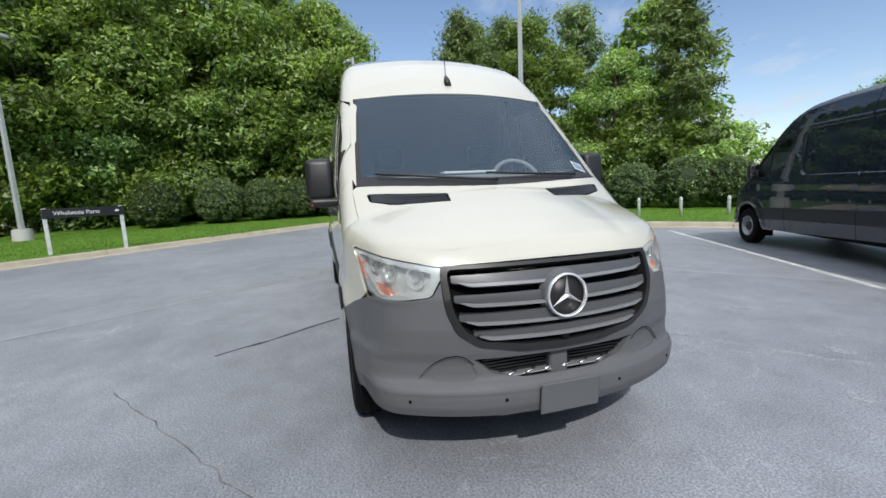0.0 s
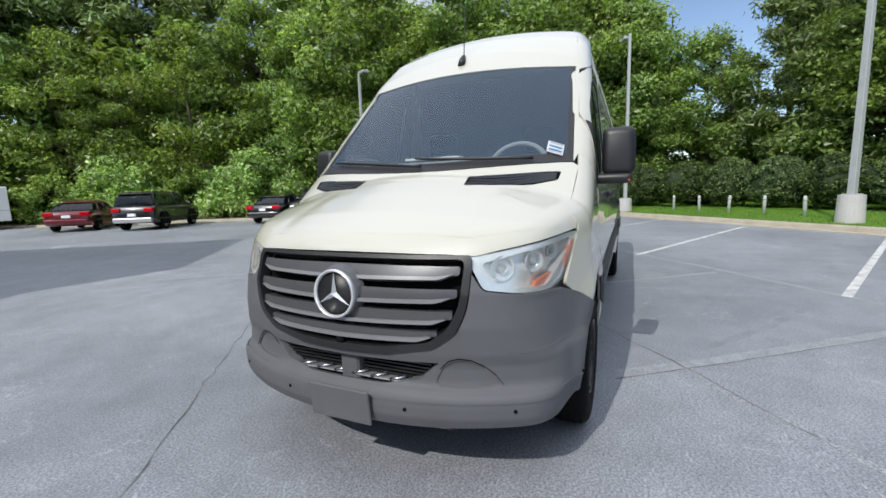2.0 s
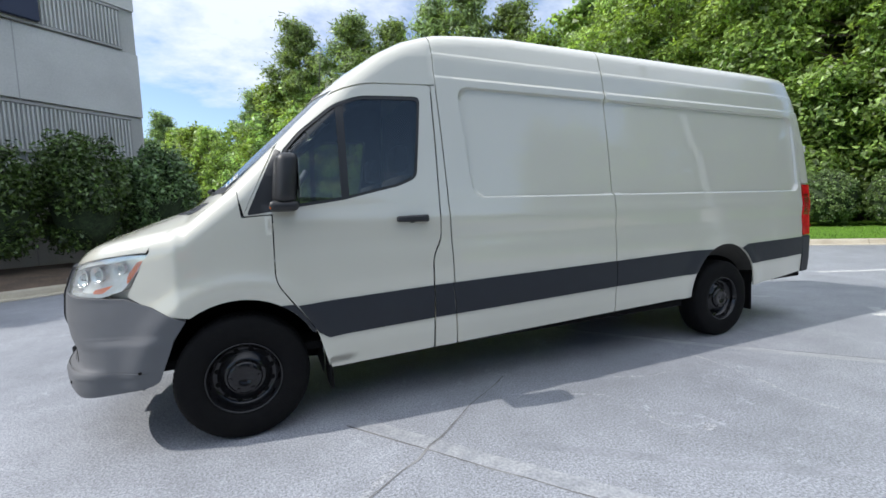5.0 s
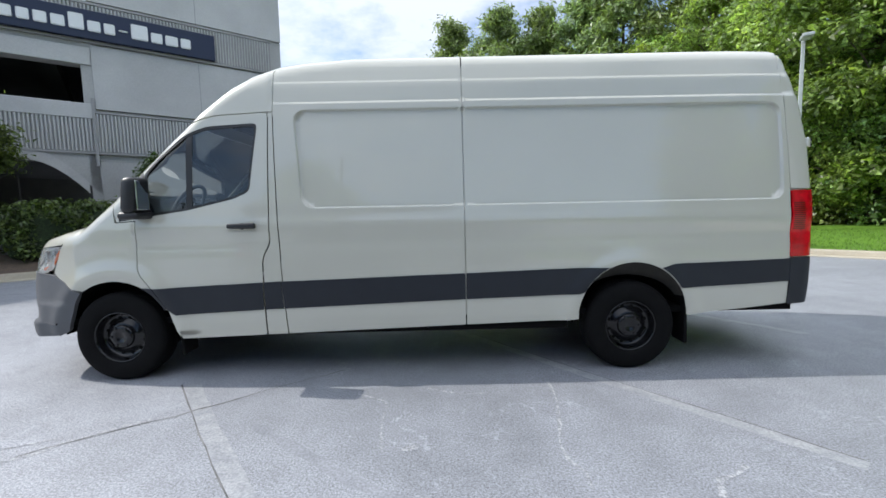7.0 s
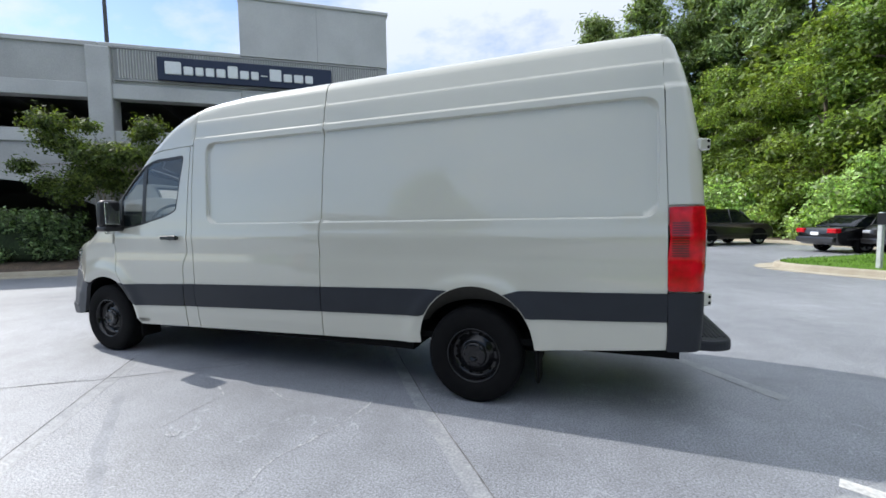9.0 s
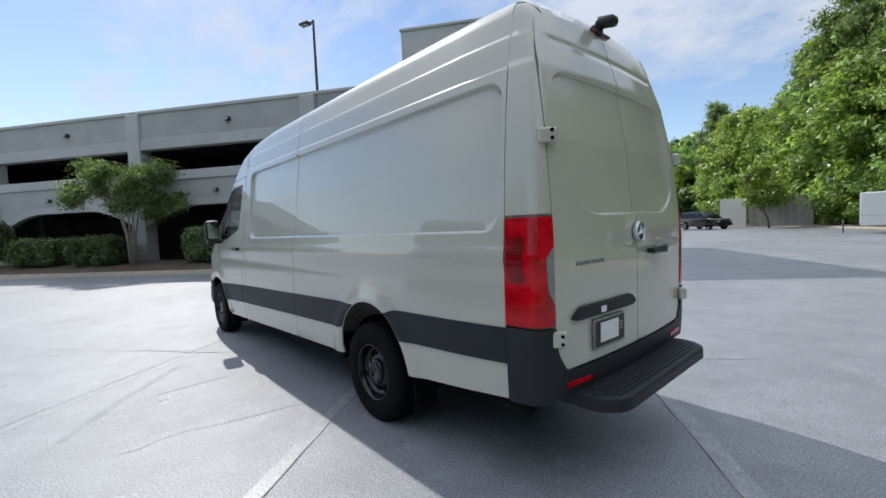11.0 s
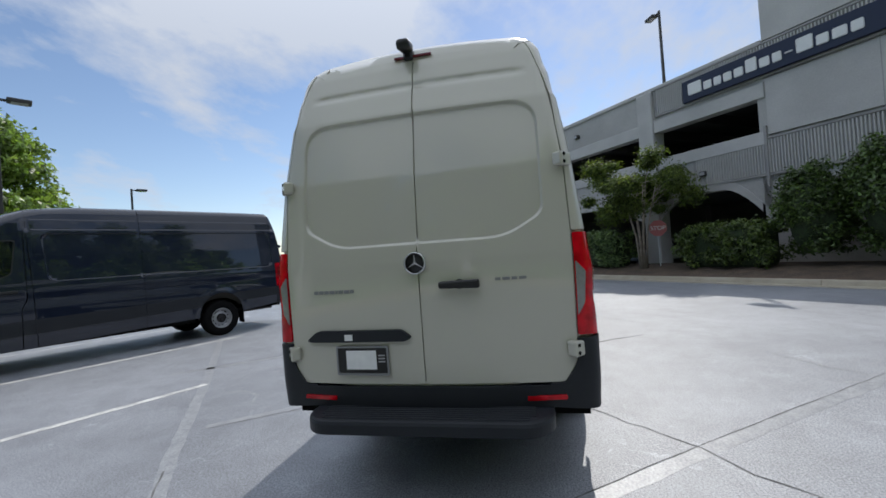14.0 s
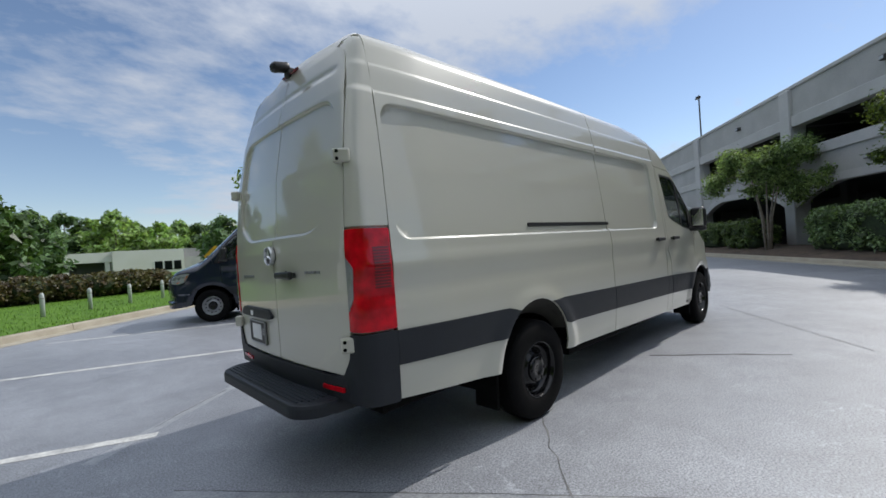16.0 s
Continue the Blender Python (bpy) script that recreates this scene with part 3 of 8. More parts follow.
def body(x, y, z):
    """Below zero inside the van."""
    ay = np.abs(y)
    w = np.interp(z, _WZ, _WY)
    w = w - 0.032 * rbox(x, z, -5.60, -1.52 - 0.07 * np.clip((2.235 - z) / 0.8, 0, 1), 1.43, 2.235, 0.10, 0.018)
    w = w - 0.011 * np.clip((z - 2.290) / 0.022, 0, 1) * np.clip((-1.30 - x) / 0.06, 0, 1) - 0.007 * np.clip((z - 2.465) / 0.022, 0, 1) * np.clip((-0.9 - x) / 0.4, 0, 1)
    w = w + 0.012 * np.clip((0.69 - z) / 0.03, 0, 1) * np.clip((x - 0.35) / 0.1, 0, 1)
    w = w + 0.006 * np.exp(-((z - 1.30) / 0.05) ** 2) * (x < -0.2) - 0.006 * np.exp(-((z - 1.14) / 0.06) ** 2) * (x < -0.2)
    w = w - 0.036 * np.clip((-5.25 - x) / 0.6, 0, 1) ** 1.5
    for cx, top in ((0.0, 0.99), (-4.325, 1.0)):
        r = np.hypot(x - cx, z - 0.40)
        w = w + 0.022 * np.exp(-((r - 0.53) / 0.075) ** 2) * (z > 0.4)
    c = np.interp(z, (0.50, 0.90), (0.20, 0.40))
    w = w - c * np.maximum(x - 0.30, 0) ** 1.12
    h = np.interp(x, _TX, _TZ) - np.interp(x, _CX, _CZ) * (ay / 0.8) ** 2
    bonnet = np.clip((x - 0.30) / 0.15, 0, 1)
    h = h - 0.004 * bonnet * np.exp(-((ay - 0.50) / 0.05) ** 2)
    f = np.interp(z, _FZ, _FX) - 0.33 * ay ** 2.3
    r = np.interp(z, _RZ, _RX) + 0.05 * (ay / 0.9) ** 2
    t = np.clip(-rear_field(ay, z) / 0.02 + 0.5, 0, 1)
    r = r + 0.023 * t * t * (3 - 2 * t) + 0.008 * np.exp(-((z - 2.46) / 0.018) ** 2) * np.clip((0.69 - ay) / 0.08, 0, 1)
    s = smax(ay - w, z - h, 0.11)
    s = smax(s, x - f, 0.09)
    return smax(s, r - x, 0.075)


def grad(p, e=1e-3):
    g = np.stack([body(p[:, 0] + e, p[:, 1], p[:, 2]) - body(p[:, 0] - e, p[:, 1], p[:, 2]),
                  body(p[:, 0], p[:, 1] + e, p[:, 2]) - body(p[:, 0], p[:, 1] - e, p[:, 2]),
                  body(p[:, 0], p[:, 1], p[:, 2] + e) - body(p[:, 0], p[:, 1], p[:, 2] - e)], axis=1)
    return g / np.maximum(np.linalg.norm(g, axis=1, keepdims=True), 1e-9)


def onto(start, way, reach):
    """Where rays from inside leave the body."""
    lo, hi = np.zeros(len(start)), np.full(len(start), reach)
    for _ in range(26):
        mid = (lo + hi) / 2
        p = start + way * mid[:, None]
        inn = body(p[:, 0], p[:, 1], p[:, 2]) < 0
        lo, hi = np.where(inn, mid, lo), np.where(inn, hi, mid)
    return start + way * ((lo + hi) / 2)[:, None]


AXIS = 0.10


def place(uv, view):
    """Points of a flat drawing laid on the body; view says from where it is drawn."""
    u, v = uv[:, 0], uv[:, 1]
    o, i = np.zeros(len(u)), np.ones(len(u))
    if view in ("left", "right"):                      # (x, z)
        s = 1 if view == "left" else -1
        return onto(np.stack([u, o, v], 1), np.stack([o, s * i, o], 1), 1.5)
    if view == "top":                                  # (x, y)
        return onto(np.stack([u, v, o + 0.9], 1), np.stack([o, o, i], 1), 2.5)
    if view == "rear":                                 # (y, z)
        return onto(np.stack([o - 4.8, u, v], 1), np.stack([-i, o, o], 1), 2.0)
    if view == "nose":                                 # (degrees round the nose, z)
        a = np.radians(u)
        return onto(np.stack([o + AXIS, o, v], 1), np.stack([np.cos(a), np.sin(a), o], 1), 1.6)
    s = 1 if view == "corner_left" else -1             # (metres along the rear corner, z)
    q = math.sqrt(0.5)
    base = np.stack([-q * u - q * 3.55, s * (-q * u + q * 3.55), v], 1)
    return onto(base, np.stack([-q * i, s * q * i, o], 1), 2.5)


def panel(name, outline, view, material, parent, holes=(), step=0.035, lift=0.0, thick=0.014, label="", r=0.02, creases=()):
    """One body panel: its outline drawn flat, laid on the body, with folded edges."""
    scale = 1.0
    if view == "nose":
        scale = 50.0
        outline = [(p[0] / scale, *p[1:]) for p in outline]
        holes = [[(p[0] / scale, *p[1:]) for p in h] for h in holes]
    uv, tri = flat_mesh(round_poly(outline, r), [round_poly(h, r) for h in holes], step, creases)
    p = place(np.stack([uv[:, 0] * scale, uv[:, 1]], 1), view)
    n = grad(p)
    a, b, c = p[tri[:, 0]], p[tri[:, 1]], p[tri[:, 2]]
    flip = (np.cross(b - a, c - a) * n[tri[:, 0]]).sum(1) < 0
    tri[flip] = tri[flip][:, ::-1]
    p = p + n * lift
    count = {}
    for t in tri:
        for e in ((t[0], t[1]), (t[1], t[2]), (t[2], t[0])):
            count[e] = count.get(e, 0) + 1
    rim = [e for e in count if (e[1], e[0]) not in count]
    used = sorted({i for e in rim for i in e})
    low = {i: len(p) + k for k, i in enumerate(used)}
    top2 = {i: len(p) + len(used) + k for k, i in enumerate(used)}
    verts = np.concatenate([p, p[used] - n[used] * thick, p[used]])
    normals = np.concatenate([n, np.zeros((2 * len(used), 3))])
    faces = [tuple(t) for t in tri] + [(top2[b], top2[a], low[a], low[b]) for a, b in rim]
    me = mesh_of(name, verts.tolist(), faces, material)
    me.polygons.foreach_set("use_smooth", [True] * len(faces))
    me.normals_split_custom_set_from_vertices(normals.tolist())
    return put(name, me, parent, label)


def near_edge(x):
    """Half-width at which the roof, pillars and bonnet meet the sides."""
    return float(np.interp(x, (-5.7, -1.35, -0.95, -0.62, 0.0, 0.1, 0.3, 0.43, 0.6), (0.72, 0.72, 0.76, 0.815, 0.885, 0.895, 0.885, 0.865, 0.77)))


def edge_line(x0, x1, n=14):
    """That seam in the side view, from x0 to x1."""
    xs = np.linspace(x0, x1, n)
    p = place(np.array([(x, near_edge(x)) for x in xs]), "top")
    return [(float(x), float(z), 0.0) for x, z in zip(p[:, 0], p[:, 2])]


def arc(cx, cz, r, a0, a1, n=14):
    return [(cx + r * math.cos(radians(a0 + (a1 - a0) * k / n)), cz + r * math.sin(radians(a0 + (a1 - a0) * k / n)), 0.0) for k in range(n + 1)]


def sill(x):
    return float(np.interp(x, (-5.7, -4.8, -2.9, -0.46), (0.545, 0.465, 0.415, 0.345)))


def band_low(x):
    return float(np.interp(x, (-5.7, -4.8, -3.9, -2.9, -1.25, -0.4), (0.735, 0.70, 0.665, 0.64, 0.59, 0.555)))


def band_high(x):
    return float(np.interp(x, (-5.7, -4.8, -3.9, -2.9, -1.25, -0.4), (0.925, 0.905, 0.885, 0.86, 0.82, 0.785)))


def door_edge(z):
    """Half-width of the rear doors at a height."""
    return float(np.interp(z, (0.79, 1.1, 1.4, 1.9, 2.32, 2.575), (0.838, 0.846, 0.848, 0.834, 0.788, 0.712)))


def wheel(parent, x, y, side, rim_mat, cap_mat):
    """Tyre, steel rim with its holes, hub cap and bolts; side is +1 on the left."""
    hub = put("wheel", mesh_of("wheel", [], []), parent, "", Matrix.Translation((x, y, 0.375)) @ Matrix.Diagonal((1, side, 1, 1)))
    prof = [(0.212, -0.10), (0.222, -0.115), (0.30, -0.122), (0.352, -0.112), (0.374, -0.085), (0.379, -0.05), (0.380, 0.0), (0.379, 0.05), (0.374, 0.085),
            (0.366, 0.100), (0.352, 0.112), (0.33, 0.119), (0.30, 0.122), (0.26, 0.121), (0.222, 0.113), (0.212, 0.10)]
    bm = lathe_bm(prof, 48)
    for k in range(72):
        a = 2 * math.pi * k / 72
        for y0, y1, sh in ((-0.086, -0.045, 0.0), (-0.04, -0.003, 0.5), (0.003, 0.04, 0.0), (0.045, 0.086, 0.5)):
            aa = a + sh * 2 * math.pi / 72
            q = Matrix.Rotation(-aa, 4, "Y")
            r0, r1 = 0.372, (0.3815 if abs(y0 + y1) < 0.1 else 0.3765)
            vs = [bm.verts.new(q @ Vector(c)) for c in ((r0, y0, -0.011), (r0, y1, -0.011), (r0, y1, 0.011), (r0, y0, 0.011),
                                                     (r1, y0 + .003, -0.009), (r1, y1 - .003, -0.009), (r1, y1 - .003, 0.009), (r1, y0 + .003, 0.009))]
            for fc in ((4, 5, 6, 7), (0, 1, 5, 4), (1, 2, 6, 5), (2, 3, 7, 6), (3, 0, 4, 7)):
                bm.faces.new([vs[i] for i in fc])
    part("tyre", bm, M_RUBBER, hub, "black all-terrain rubber tyre")
    bm = lathe_bm([(0.214, -0.10), (0.217, 0.108), (0.211, 0.114), (0.204, 0.106), (0.196, 0.07), (0.188, 0.045), (0.165, 0.030), (0.150, 0.034), (0.118, 0.062), (0.105, 0.070), (0.0, 0.070)], 48)
    part("rim", bm, rim_mat, hub)
    # black discs on the closed rim stand for shade in its holes
    bm = bmesh.new()
    bmesh.ops.create_cone(bm, cap_ends=True, segments=10, radius1=0.017, radius2=0.015, depth=0.004)
    hole = bpy.data.meshes.new("rim_hole")
    bm.to_mesh(hole), bm.free()
    hole.materials.append(M_DEEP)
    for k in range(12):
        put("rim_hole", hole, hub, "", Matrix.Rotation(2 * math.pi * (k + 0.5) / 12, 4, "Y") @ Matrix.Translation((0.158, 0.0335, 0)) @ Matrix.Rotation(radians(-90), 4, "X"))
    bm = lathe_bm([(0.10, 0.066), (0.098, 0.088), (0.085, 0.097), (0.04, 0.100), (0.034, 0.094), (0.0, 0.094)], 32)
    part("hub_cap", bm, cap_mat, hub)
    for k in range(6):
        q = Matrix.Rotation(2 * math.pi * k / 6, 4, "Y") @ Matrix.Translation((0.082, 0.098, 0)) @ Matrix.Rotation(radians(90), 4, "X")
        bm = bmesh.new()
        bmesh.ops.create_cone(bm, cap_ends=True, segments=6, radius1=0.012, radius2=0.010, depth=0.014, matrix=q)
        part("bolt", bm, cap_mat, hub)
    return hub


def wing_mirror(parent, side):
    """Door mirror on its arm."""
    m = put("door_mirror", mesh_of("door_mirror", [], []), parent, "", Matrix.Diagonal((1, side, 1, 1)))
    bm = bmesh.new()
    bmesh.ops.create_cube(bm, size=1)
    for v in bm.verts:
        v.co = Vector((-0.285 + v.co.x * (0.11 if v.co.y > 0 else 0.15), 1.085 + v.co.y * 0.185, 1.555 + v.co.z * 0.285))
        if v.co.z > 1.58:
            v.co.x -= 0.03
    bmesh.ops.bevel(bm, geom=list(bm.edges), offset=0.045, segments=4, affect="EDGES", profile=0.5)
    part("mirror_shell", bm, M_PLASTIC if parent.name.startswith("cargo") else M_BLACK, m, smooth=True)
    bm = box_bm(-0.372, -0.366, 1.015, 1.155, 1.44, 1.67, 0.004)
    part("mirror_glass", bm, M_CHROME, m, "reflective mirror glass")
    bm = box_bm(-0.36, -0.20, 0.93, 1.16, 1.365, 1.425, 0.025, 3)
    part("mirror_arm", bm, M_BLACK, m, smooth=True)
    bm = box_bm(-0.212, -0.203, 1.04, 1.15, 1.378, 1.402, 0.003)
    part("side_indicator", bm, M_AMBER, m)
    return m


def door_handle(parent, p, way, out, mat_=None):
    """A pull handle: p its middle, way along it, out away from the door."""
    p, way, out = Vector(p), Vector(way).normalized(), Vector(out).normalized()
    q = Matrix((( *way, ), ( *out, ), ( *way.cross(out), ))).transposed().to_4x4()
    bm = bmesh.new()
    bmesh.ops.create_cube(bm, size=1)
    for v in bm.verts:
        v.co = Vector((v.co.x * 0.23, 0.030 + v.co.y * 0.03, v.co.z * (0.05 if v.co.x > 0 else 0.038)))
    bmesh.ops.bevel(bm, geom=list(bm.edges), offset=0.013, segments=3, affect="EDGES", profile=0.5)
    box_bm(-0.105, -0.07, -0.005, 0.03, -0.014, 0.014, bm=bm)
    box_bm(0.07, 0.105, -0.005, 0.03, -0.016, 0.016, bm=bm)
    bmesh.ops.create_cone(bm, cap_ends=True, segments=20, radius1=0.028, radius2=0.022, depth=0.014, matrix=Matrix.Translation((0, 0.002, 0)) @ Matrix.Rotation(radians(90), 4, "X"))
    return part("handle", bm, mat_ or M_BLACK, parent, "black door handle", Matrix.Translation(p) @ q, smooth=False)


def emblem(parent, m, r):
    """Plain chrome ring with three spokes on a black disc."""
    e = put("badge", mesh_of("badge", [], []), parent, "", m)
    bm = lathe_bm([(0.0, 0.0), (r * 0.93, 0.0), (r * 0.93, -0.02)], 40)
    part("badge_disc", bm, M_BLACK, e)
    bm = lathe_bm([(r * 0.88, 0.002), (r * 0.90, 0.014), (r * 0.95, 0.020), (r, 0.014), (r * 1.01, -0.012), (r * 0.88, -0.01)], 48)
    part("badge_ring", bm, M_BADGE, e, "chrome ring")
    bm = bmesh.new()
    for k in range(3):
        a = radians(90 + 120 * k)
        t = Vector((math.cos(a), 0, math.sin(a)))
        s = Vector((-math.sin(a), 0, math.cos(a)))
        tip, mid = bm.verts.new(t * r * 0.9 + Vector((0, 0.010, 0))), bm.verts.new(Vector((0, 0.026, 0)))
        l, rr = (bm.verts.new(Vector((math.cos(a + d), 0, math.sin(a + d))) * r * 0.135 + Vector((0, 0.006, 0))) for d in (radians(60), radians(-60)))
        bm.faces.new((mid, tip, l)), bm.faces.new((tip, mid, rr))
    bmesh.ops.recalc_face_normals(bm, faces=bm.faces)
    part("badge_spokes", bm, M_BADGE, e)
    return e


def make_van(name, label, paint, rim_mat, cap_mat, nose_mat, clad_mat, step, detail=True):
    van = thing(name, label, "van")
    # --- sides
    zt = 2.66
    for view, s in (("left", 1), ("right", -1)):
        wing = [(-0.428, 0.602, 0), *[a for a in arc(0, 0.40, 0.455, 152, 56)], (0.36, 0.80, 0.03), (0.47, 0.86), (0.56, 0.92, 0.02), (0.47, 1.10, 0.01), (0.43, 1.165, 0.0),
                *edge_line(0.43, -0.02, 10)[0:], (-0.045, 1.335, 0.01), (-0.211, 1.345, 0.01), (-0.206, 0.94, 0.06)]
        panel("front_wing", wing, view, paint, van, step=step)
        panel("wing_cladding", [*arc(0, 0.40, 0.458, 153, 121, 8), (-0.30, 0.792, 0.0), (-0.318, 0.785, 0), (-0.430, 0.618, 0)], view, clad_mat, van, step=step, lift=0.009, thick=0.012, r=0.003)
        door = put("front_door", mesh_of("front_door", [], []), van)
        window = [(-0.325, 1.385), (-0.64, 1.428), (-1.02, 1.515), (-1.155, 1.57, 0.05), (-1.225, 2.14, 0.05), (-0.80, 2.118, 0.06), (-0.62, 2.05, 0.06), (-0.395, 1.86), (-0.29, 1.735)]
        outline = [(-0.505, sill(-0.5), 0.02), (-0.435, 0.615, 0.05), (-0.213, 0.94, 0.06), (-0.218, 1.352, 0.0), (-0.055, 1.343, 0.01), (-0.27, 1.79), (-0.60, 2.125, 0.08), (-0.86, 2.20, 0.08),
                   (-1.305, 2.225, 0.03), (-1.305, 1.15, 0.04), (-1.238, 1.02, 0.06), (-1.232, sill(-1.23), 0.02)]
        sail = [(-0.075, 1.348), (-0.325, 1.382), (-0.288, 1.735), (-0.258, 1.755)]
        panel("door_skin", outline, view, paint, door, [window, sail], step=step)
        panel("door_window", [(x * 1.0 + (0.006 if x > -0.7 else -0.006), z, 0.03) for x, z, *_ in window], view, M_SIDEGLASS, door, step=0.08, lift=-0.010, thick=0.004)
        ring = [(x, z, 0.04) for x, z, *_ in window]
        cx, cz = -0.78, 1.75
        inner = [(cx + (x - cx) * 0.955, cz + (z - cz) * 0.935, 0.04) for x, z, *_ in window]
        panel("window_seal", ring, view, M_BLACK, door, [inner], step=0.05, lift=-0.004, thick=0.006)
        panel("window_bar", [(-0.635, 1.43, 0), (-0.685, 1.44, 0), (-0.685, 2.085, 0), (-0.635, 2.06, 0)], view, M_BLACK, door, step=0.1, lift=-0.005, thick=0.004)
        panel("mirror_sail", sail, view, M_BLACK, door, step=0.05, lift=0.002)
        bl = [(-0.445, 0.60, 0.0), (-0.505, band_low(-0.505) - 0.0, 0), (-1.232, band_low(-1.23), 0), (-1.236, band_high(-1.23), 0), (-0.33, band_high(-0.33), 0)]
        panel("door_cladding", bl, view, clad_mat, door, step=step, lift=0.009, thick=0.012, r=0.004)
        door_handle(door, (-1.095, s * 0.984, 1.29), (-1, 0, 0), (0, s, 0.1))
        wing_mirror(door, s)
        panel("pillar_strip", [(-1.245, sill(-1.25), 0), (-1.25, 1.02, 0.05), (-1.315, 1.14, 0.04), (-1.315, 2.225, 0), (-1.345, 2.225, 0), (-1.412, sill(-1.41), 0)], view, paint, van, step=step)
        panel("pillar_cladding", [(-1.246, band_low(-1.25), 0), (-1.247, band_high(-1.25), 0), (-1.384, band_high(-1.38), 0), (-1.40, band_low(-1.40), 0)], view, clad_mat, van, step=step, lift=0.009, thick=0.012, r=0.003)
        # windscreen pillar and the cab roof's flank
        up = edge_line(-0.02, -1.346, 22)
        panel("cab_flank", [(-0.058, 1.352, 0), *up, (-1.346, 2.235, 0), (-0.85, 2.21, 0.08), (-0.59, 2.135, 0.08), (-0.262, 1.80)], view, paint, van, step=step)
        mid = [(-1.422, sill(-1.42), 0.01), (-1.353, 2.235, 0), *edge_line(-1.352, -2.92, 6), (-2.925, sill(-2.92), 0.01)]
        back = [(-2.934, sill(-2.93), 0.01), *edge_line(-2.93, -5.62, 8), (-5.655, 1.52, 0), (-5.665, sill(-5.66), 0.01), (-4.795, sill(-4.79), 0.0),
                (-4.79, 0.52, 0.02), *arc(-4.335, 0.47, 0.455, 172, 8, 20), (-3.88, 0.52, 0.02), (-3.885, sill(-3.88), 0.0)]
        lines = [[(-1.2, z), (-5.7, z)] for z in (2.287, 2.301, 2.315, 2.462, 2.476, 2.490)]
        for k in (0.0095, 0.0, -0.0095):
            loop = round_poly([(-5.60 - k, 1.43 - k), (-1.59 + k, 1.43 - k), (-1.52 + k, 2.235 + k), (-5.60 - k, 2.235 + k)], 0.10 + k, 6)
            lines.append(loop + loop[:1])
        body_mid = panel("sliding_door" if s < 0 else "side_panel", mid, view, paint, van, step=step, creases=lines)
        panel("rear_side_panel", back, view, paint, van, step=step, creases=lines)
        rim = {round(x, 2): z for x, z, _ in edge_line(-0.02, -1.30, 129)}
        high = [(x, min(float(np.interp(x, (-1.345, -0.85, -0.575, -0.235, -0.03), (2.26, 2.235, 2.155, 1.80, 1.37))), rim[round(x, 2)] - 0.004), 0) for x in (-0.06, -0.15, -0.25, -0.35, -0.45, -0.6, -0.8, -1.0, -1.3)]
        panel("door_flange", [*high, (-1.345, 2.26), (-1.345, 2.19), (-0.87, 2.165), (-0.63, 2.095), (-0.31, 1.775), (-0.10, 1.37)], view, paint, van, step=0.03, lift=-0.010, thick=0.003)
        panel("seam_frame", [(-3.02, 0.50), (-2.84, 0.50), (-2.84, 2.60), (-3.02, 2.60)], view, paint, van, step=0.05, lift=-0.015, thick=0.004)
        panel("cab_seam_frame", [(-1.50, 2.20), (-1.22, 2.20), (-1.22, 2.58), (-1.50, 2.58)], view, paint, van, step=step, lift=-0.010, thick=0.004)
        panel("side_cladding", [(-1.408, band_low(-1.41), 0), (-1.388, band_high(-1.39), 0), (-2.925, band_high(-2.92), 0), (-2.925, band_low(-2.92), 0)], view, clad_mat, body_mid, step=step, lift=0.009, thick=0.012, r=0.003)
        panel("side_cladding", [(-2.934, band_low(-2.93), 0), (-2.934, band_high(-2.93), 0), *[(x, band_high(x), 0) for x in (-3.4, -3.9)], *arc(-4.335, 0.47, 0.462, 63, 27, 5), (-3.875, band_low(-3.88), 0)],
              view, clad_mat, van, step=step, lift=0.009, thick=0.012, r=0.003)
        panel("side_cladding", [(-5.662, band_low(-5.66), 0), (-5.662, band_high(-5.66), 0), (-4.68, band_high(-4.68), 0), *arc(-4.335, 0.47, 0.462, 120, 150, 5), (-4.795, band_low(-4.79), 0)],
              view, clad_mat, van, step=step, lift=0.009, thick=0.012, r=0.003)
        bm, prev = bmesh.new(), None
        for k in range(25):
            ang = radians(160 - 140 * k / 24)
            ox, oz = -4.335 + 0.458 * math.cos(ang), 0.47 + 0.458 * math.sin(ang)
            oy = float(place(np.array([(ox, oz)]), view)[0, 1])
            cur = [bm.verts.new((ox, oy - s * 0.004, oz)), bm.verts.new((ox, oy - s * 0.03, oz - 0.004)), bm.verts.new((-4.335 + 0.45 * math.cos(ang), s * 0.85, oz - 0.015 - 0.115 * max(math.sin(ang) - 0.35, 0.0) / 0.65))]
            if prev:
                for q in (0, 1):
                    bm.faces.new((prev[q], prev[q + 1], cur[q + 1], cur[q]) if s > 0 else (cur[q], cur[q + 1], prev[q + 1], prev[q]))
            prev = cur
        # dark colour stands for the shade under the arch edge
        part("arch_return", bm, M_ARCH, van, "dark wheel-arch edge with its shade painted in", smooth=True)
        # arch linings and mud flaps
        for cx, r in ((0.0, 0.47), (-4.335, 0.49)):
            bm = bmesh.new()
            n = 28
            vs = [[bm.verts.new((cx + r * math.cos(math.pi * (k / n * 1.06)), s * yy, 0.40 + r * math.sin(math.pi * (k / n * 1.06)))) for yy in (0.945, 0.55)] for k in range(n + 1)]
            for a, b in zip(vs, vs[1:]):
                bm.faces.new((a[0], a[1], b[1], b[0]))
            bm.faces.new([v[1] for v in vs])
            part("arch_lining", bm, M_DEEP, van)
